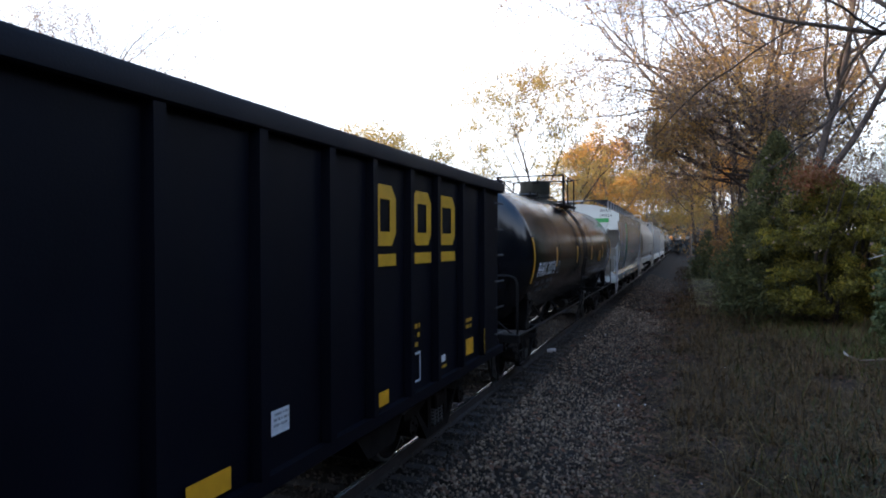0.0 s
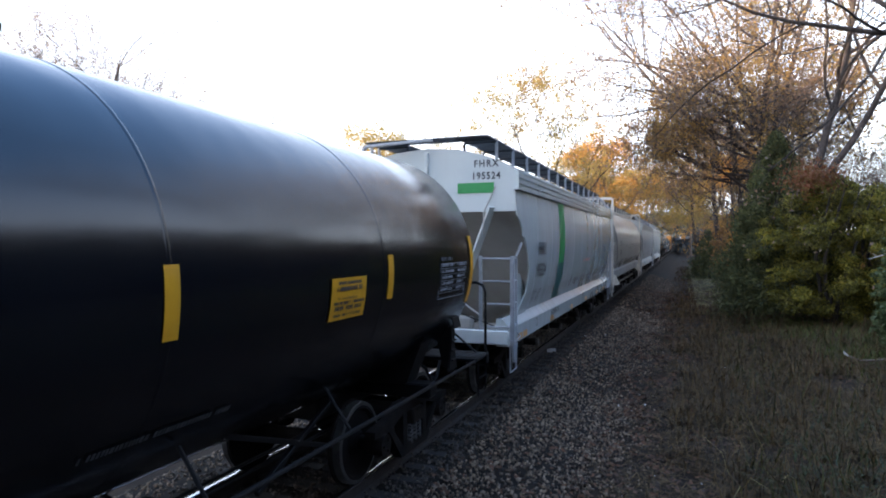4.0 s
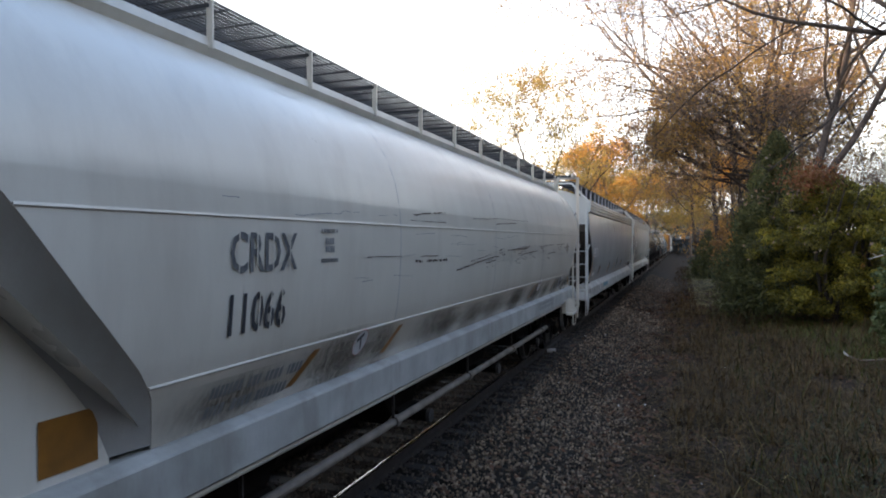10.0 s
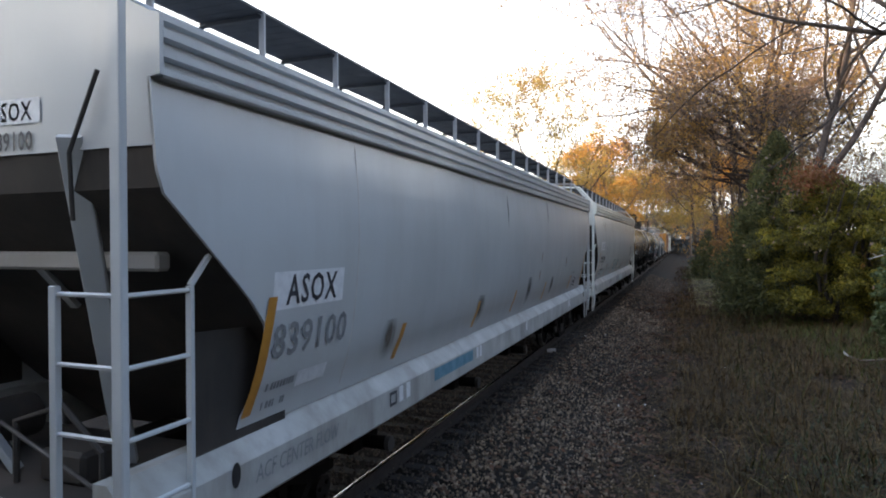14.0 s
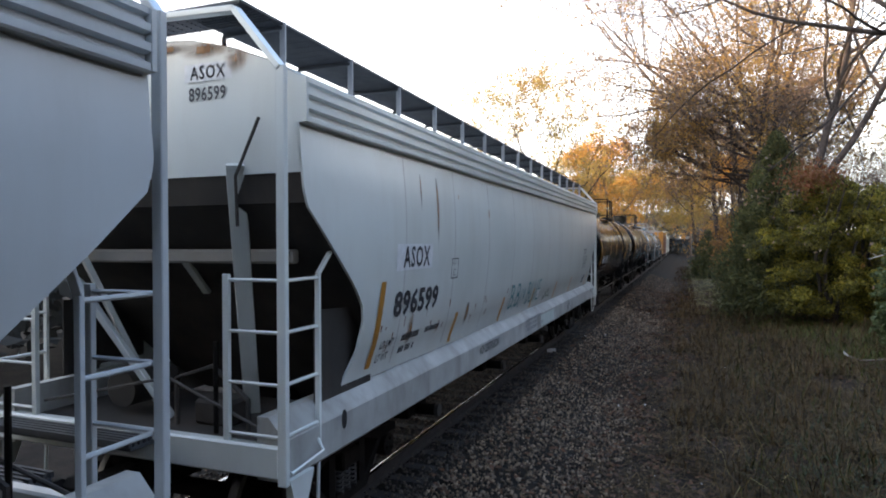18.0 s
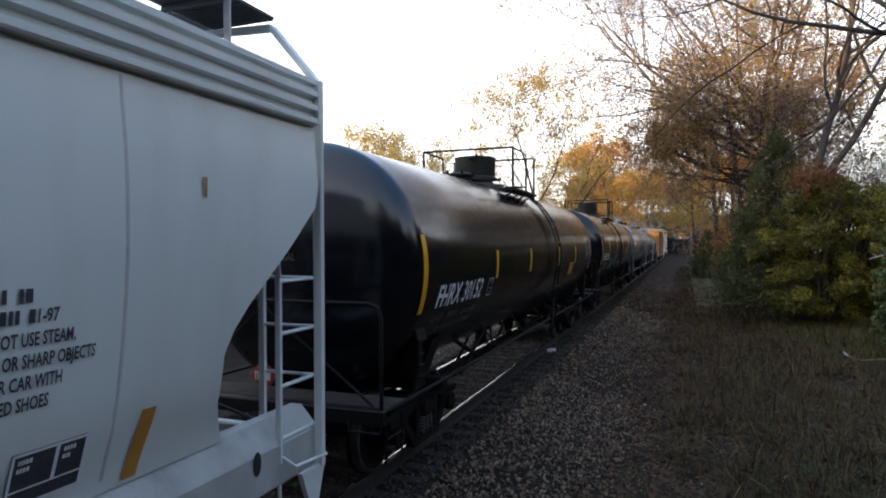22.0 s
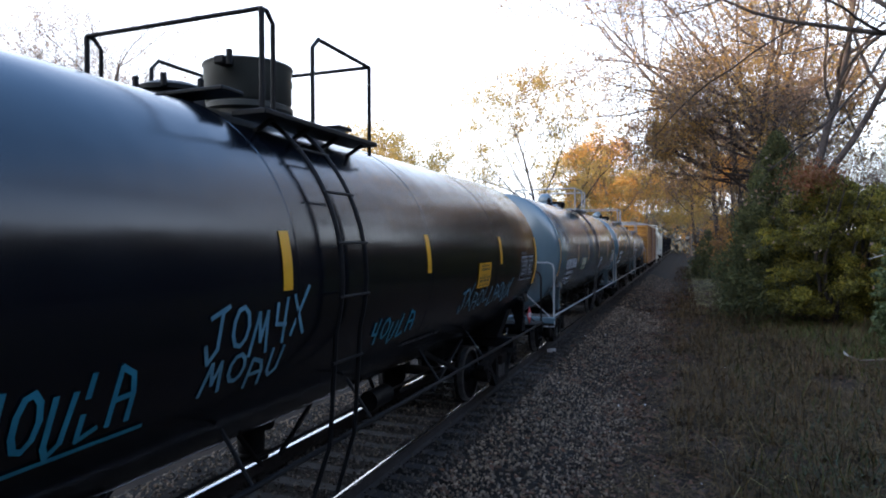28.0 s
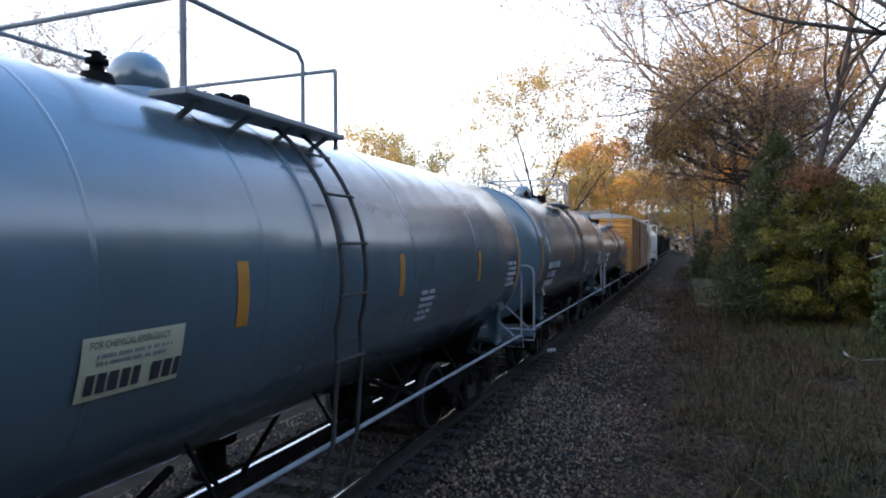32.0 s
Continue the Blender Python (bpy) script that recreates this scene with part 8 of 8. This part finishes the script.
def build_trees():
    shrub("cedar_tree", "dark green cedar tree with dense foliage", g3(3.25, 26.8), 7.2, 4.7, 64000, M_CEDAR, 21, "cone", 0.10)
    shrub("cedar_tree", "smaller dark green cedar", g3(2.75, 29.5), 4.6, 3.0, 16000, M_CEDAR, 22, "cone", 0.11)
    shrub("cedar_tree", "far dark green cedar beside the path", g3(2.0, 60.0), 4.2, 3.4, 8000, M_CEDAR, 23, "cone", 0.2)
    holly = shrub("holly_bush", "broad green bush with yellowing and reddish tips", g3(4.6, 25.0), 5.4, 4.6, 80000, M_BUSH, 24, "round", 0.095, M_BUSHYEL, 0.34)
    rd = np.random.default_rng(77)
    red = np.stack([rd.normal(-0.6, 0.42, 2600), rd.normal(-0.9, 0.35, 2600), rd.normal(5.05, 0.28, 2600)], 1)
    ob = new("red_leaves", leaf_mesh("red_leaves", [(Vector(p), None) for p in red.tolist()], 1, 0.09, 0.05, M_BUSHRED, 78))
    ob.parent = holly
    tagged(ob, "reddened leaves at the top of the bush")
    dead = MB().tube([(0.6, -2.6, 2.4), (1.2, -2.7, 2.62), (2.0, -2.65, 2.7), (2.8, -2.7, 2.85)], [0.012, 0.02, 0.028, 0.03], 6)
    for k in range(6):
        dead.tube([(0.8 + 0.3 * k, -2.66, 2.5 + 0.06 * k), (0.6 + 0.3 * k, -2.75, 2.62 + 0.05 * k + 0.08 * (k % 2))], [0.012, 0.004], 4)
    part("dead_branch", dead, M_LITTERPALE, holly, "pale dead branch")
    shrub("holly_bush", "dense green bush behind the grass bank", g3(6.7, 26.5), 5.0, 5.4, 44000, M_BUSH, 25, "round", 0.10)
    shrub("sapling", "small pale green leafy sapling", g3(5.05, 18.6), 3.4, 1.3, 4200, M_BROADLEAF, 26, "round", 0.12)
    for i, (x, y, h, w) in enumerate(((3.4, 40, 4.5, 3.5), (4.2, 50, 6, 4.5), (3.6, 70, 5, 4), (3.9, 82, 6, 5), (7.5, 36, 2.4, 5))):
        shrub("brown_shrub", "russet undergrowth shrub beside the track", g3(x, y), h, w, 7000, M_SHRUB, 30 + i, "round", 0.2, M_LEAFORANGE, 0.25)
    oak = tree("oak_tree", "tall oak of several stems with russet leaves over the track", g3(3.6, 38.0), 29, 0.3, (12, 8, 5, 4), M_LEAFBROWN, 41, M_TWIG, per=2, size=0.15, reach=0.2, thin=(13.0, 0.4), trunk=(0.05, 0.0, 1.2), turned=(M_LEAFOLIVE, 0.2),
               stems=(((-0.01, 0.02, 1), 19, 0.21), ((0.035, -0.02, 1), 18, 0.19), ((0.16, 0.1, 1), 13, 0.13)),
               boughs=(((0.05, 0.1, 7.6), (-1, -0.2, 0.5), 11.5, 0.12), ((0.0, 0.2, 9.2), (-1, 0.2, 0.6), 12, 0.12), ((0.0, 0.0, 6.8), (-1, 0.0, 0.22), 4.8, 0.10)),
               limbs=(((0.1, 0, 10.2), (-0.9, -0.1, 0.66), 9.5, 0.11), ((0.1, 0, 7), (0.3, -0.8, 0.3), 4.5, 0.08), ((0.1, 0, 8), (-0.2, -1, 0.2), 5, 0.08), ((0.1, 0, 9.5), (0.5, -0.7, 0.2), 4.5, 0.08), ((0.1, 0, 7.5), (-0.6, -0.7, 0.1), 5, 0.08), ((0.1, 0, 9), (-0.7, -0.5, 0.1), 5, 0.08), ((0.1, 0, 10), (0.2, -0.9, 0.1), 4.5, 0.08), ((0.0, 0.1, 6.6), (-1, 0.3, 0.24), 6.5, 0.09), ((0.1, 0.1, 6.0), (-0.9, -0.4, 0.12), 5.0, 0.08), ((0, 0, 5.6), (-0.7, -0.6, 0.3), 5.0, 0.08), ((0, 0, 7), (0.6, -0.6, 0.25), 4.0, 0.08), ((0, 0, 8), (-0.5, -0.8, 0.35), 5.5, 0.08), ((0, 0, 7.5), (0.8, -0.3, 0.3), 4.0, 0.08), ((0, 0, 8.5), (-0.6, 0.7, 0.1), 5.5, 0.08), ((0, 0, 6.5), (-0.9, -0.3, -0.05), 4.5, 0.07), ((0, 0, 9), (-0.3, -0.9, 0.1), 4.5, 0.07)))
    lean_tree = tree("bare_tree", "leaning two-stemmed tree with dark limbs and few yellow leaves", g3(4.55, 31.0), 22, 0.24, (8, 6, 5, 3), M_LEAFYEL, 42, M_TWIG, lean=(0.1, -0.02), per=1, size=0.12, reach=0.15,
                     trunk=(0.45, 0.0, 4.9), stems=(((0.22, 0.0, 1), 12, 0.17), ((0.56, -0.05, 1), 11, 0.16)))
    over = tree("bare_tree", "near tree with bare overhanging limbs", g3(8.3, 18.0), 22, 0.3, (8, 6, 5, 3), M_LEAFBROWN, 47, lean=(-0.02, 0.05), per=0.5, size=0.1, reach=0.12, bark=M_BARK,
                boughs=(((-0.2, 0.2, 7.5), (-1, 0.0, -0.02), 7.6, 0.10),), limbs=(((-0.2, 0.3, 8.6), (-1, 0.4, 0.25), 5.5, 0.07),))
    yel = tree("thin_tree", "slender tree with sparse yellow-green leaves", g3(-10.2, 50.0), 20.5, 0.16, (11, 7, 5, 3), M_LEAFYEL, 44, M_BARK, per=5, size=0.17, reach=0.18,
               limbs=(((0.05, 0.0, 1.0), (0.24, 0.05, 1), 10.5, 0.12),))
    ora = tree("autumn_tree", "full orange autumn tree in low sun", g3(-9.0, 96.0), 21.5, 0.3, (9, 6, 5, 3), M_LEAFORANGE, 45, M_PALEBARK, per=6, size=0.3, reach=0.35)
    bare = tree("bare_tree", "bare grey tree with fine twigs", g3(-36.0, 31.0), 25.0, 0.2, (13, 9, 6, 4), M_LEAFBROWN, 46, M_TWIG, per=1, size=0.13, reach=0.1)
    gold = tree("autumn_tree", "yellow-olive autumn tree in low sun", g3(-14.5, 90.0), 17, 0.28, (9, 6, 5, 3), M_LEAFYEL, 48, M_PALEBARK, per=5, size=0.28, reach=0.35)
    olive = tree("autumn_tree", "rusty olive tree behind the oak", g3(3.4, 66.0), 23, 0.3, (10, 7, 5, 3), M_LEAFOLIVE, 49, M_BARK, per=5, size=0.24, reach=0.25)
    for x, y, t, k in ((-6.5, 112, 60, 0.95), (-20, 102, 130, 0.8), (5.5, 100, 200, 0.9), (-12, 140, 300, 1.1), (9.5, 74, 40, 0.7), (3.0, 122, 260, 0.9), (-43, 82, 70, 1.25), (-40, 88, 150, 1.2)):
        again(gold, x, y, t, k)
    for x, y, t, k in ((-14, 106, 60, 0.8), (-9.5, 122, 200, 0.9), (8.5, 92, 20, 0.8), (-16, 130, 240, 0.9), (4.5, 130, 100, 0.9), (-30, 108, 10, 0.6), (1.5, 150, 33, 0.9), (-8, 150, 77, 0.95)):
        again(ora, x, y, t, k)
    for x, y, t, k in ((3.6, 46, 140, 0.6),):
        again(oak, x, y, t, k, "oak with russet leaves beside the track")
    for x, y, t, k in ((7.6, 52, 120, 0.85), (5.2, 84, 250, 0.95), (1.8, 96, 20, 0.9)):
        again(olive, x, y, t, k)
    for x, y, t, k in ((-33, 40, 90, 0.8), (-38, 47, 310, 0.72), (-37, 34, 160, 0.85), (-44, 36, 200, 1.0), (-42, 28, 30, 0.95), (-50, 28, 260, 1.0), (-24, 74, 20, 0.7), (-52, 48, 80, 1.1), (-60, 30, 300, 1.1), (-45, 12, 210, 1.0), (-50, -8, 33, 1.0), (-40, -22, 77, 1.0),
                       (7.4, 36, 100, 0.4), (8.3, 38, 230, 0.42), (9.3, 39, 20, 0.42), (11.0, 44, 60, 0.42), (13.5, 46, 190, 0.45), (10.2, 50, 300, 0.4)):
        again(bare, x, y, t, k)
    # woods that close the place far ahead; unseen ones behind, added for shade and reflections
    for nm, x0, x1, y0, y1, top, n, sd, lab in (("woods_behind", -95, 60, -75, -48, 24.5, 50000, 61, "unseen dense woods behind the viewpoint, added to block the low sun"),
                                                ("thicket_behind", -30, 46, -34, -16, 16.0, 34000, 67, "dark thicket beside the line"),
                                                ("corner_woods", 5, 46, -42, -15, 27, 24000, 68, "unseen tall dark woods behind the viewpoint, added to darken reflections"),
                                                ("woods_ahead", -40, 34, 165, 205, 13, 16000, 62, "woods closing the far end of the line, distance haze put into their colour"),
                                                ("woods_left", -110, -62, -60, 170, 11, 22000, 63, "distant woods beyond the track"),
                                                ("hedge_right", 24, 46, -48, 30, 18.5, 34000, 66, "low tree line across the open ground"),
                                                ("grove_right", 21, 40, 12, 64, 20.5, 22000, 69, "tall trees across the open ground"),
                                                ("brush_left", -24, -15, -10, 100, 4.4, 22000, 65, "low brown brush beyond the track"),
                                                ("woods_right", 20, 50, 34, 165, 5, 16000, 64, "woods behind the bushes")):
        rng = np.random.default_rng(sd)
        xs, ys = rng.uniform(x0, x1, n), rng.uniform(y0, y1, n)
        crown = np.array([top * (0.76 + 0.3 * noise.noise(Vector((a * 0.11, b * 0.11, sd)))) for a, b in zip(xs, ys)])
        z = crown * rng.random(len(xs)) ** 0.7 - 0.4
        P = np.stack([xs, ys, z], 1)
        tips = [(Vector(p), None) for p in P.tolist()]
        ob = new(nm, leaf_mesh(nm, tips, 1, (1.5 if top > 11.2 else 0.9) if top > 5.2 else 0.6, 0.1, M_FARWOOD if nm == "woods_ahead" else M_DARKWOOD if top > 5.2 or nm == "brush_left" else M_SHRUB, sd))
        tagged(ob, lab, "woods", kind="stuff")


build_ground()
build_track()
build_stones()
build_grass()
build_trees()


def small_things():
    can = MB()
    can.tube([(-3.40, 16.75, -0.15), (-3.33, 16.78, -0.14), (-3.20, 16.83, -0.13)], [0.045, 0.055, 0.05], 12)
    thing("drink_can", can, M_LITTERPALE, "crushed pale metal can lying beside the rail", "can")
    br = base("dead_branch", "pale dead branch with a broken white end lying in the grass", "branch", at=(3.6, 17.4, ground_z(3.6, 17.4)))
    bt = MB().tube([(0.05, 0.0, 0.36), (0.3, 0.02, 0.26), (0.7, 0.0, 0.30), (1.2, 0.05, 0.42), (1.9, 0.1, 0.5)], [0.02, 0.024, 0.026, 0.03, 0.034], 7)
    bt.tube([(0.42, 0.0, 0.27), (0.40, 0.02, 0.10), (0.42, 0.0, -0.05)], [0.014, 0.012, 0.01], 5)
    part("stick", bt, M_PALEBARK, br)
    part("broken_end", MB().tube([(0.05, 0.0, 0.36), (-0.03, 0.0, 0.42), (-0.06, 0.0, 0.47)], [0.022, 0.025, 0.006], 7), M_LITTERPALE, br, "white splintered end")


small_things()


# ---------------------------------------------------------------- movement
def travelled(t):
    knots = ((0.0, 0.0), (3.0, 13.41), (5.5, 24.36), (8.0, 35.06), (10.0, 43.46), (32.0, 134.98))
    for (t0, s0), (t1, s1) in zip(knots[:-1], knots[1:]):
        if t <= t1:
            return s0 + (s1 - s0) * (t - t0) / (t1 - t0)
    return knots[-1][1]


def motions():
    times = (0.0, 1.5, 3.0, 4.25, 5.5, 6.75, 8.0, 9.0, 10.0, 12.0, 15.5, 21.0, 26.5, 32.0)
    for car, y0 in CARS:
        walk(car, [(t, pose(TRACK_X, y0 - travelled(t), 0)) for t in times])
    steps = [i * 32.0 / 272 for i in range(273)]
    spin = [(t, travelled(t) / WHEEL_R) for t in steps]
    for w, y in WHEELS:
        walk(w, [(t, Matrix.Translation((0, y, WHEEL_R)) @ Matrix.Rotation(a, 4, "X")) for t, a in spin])


motions()
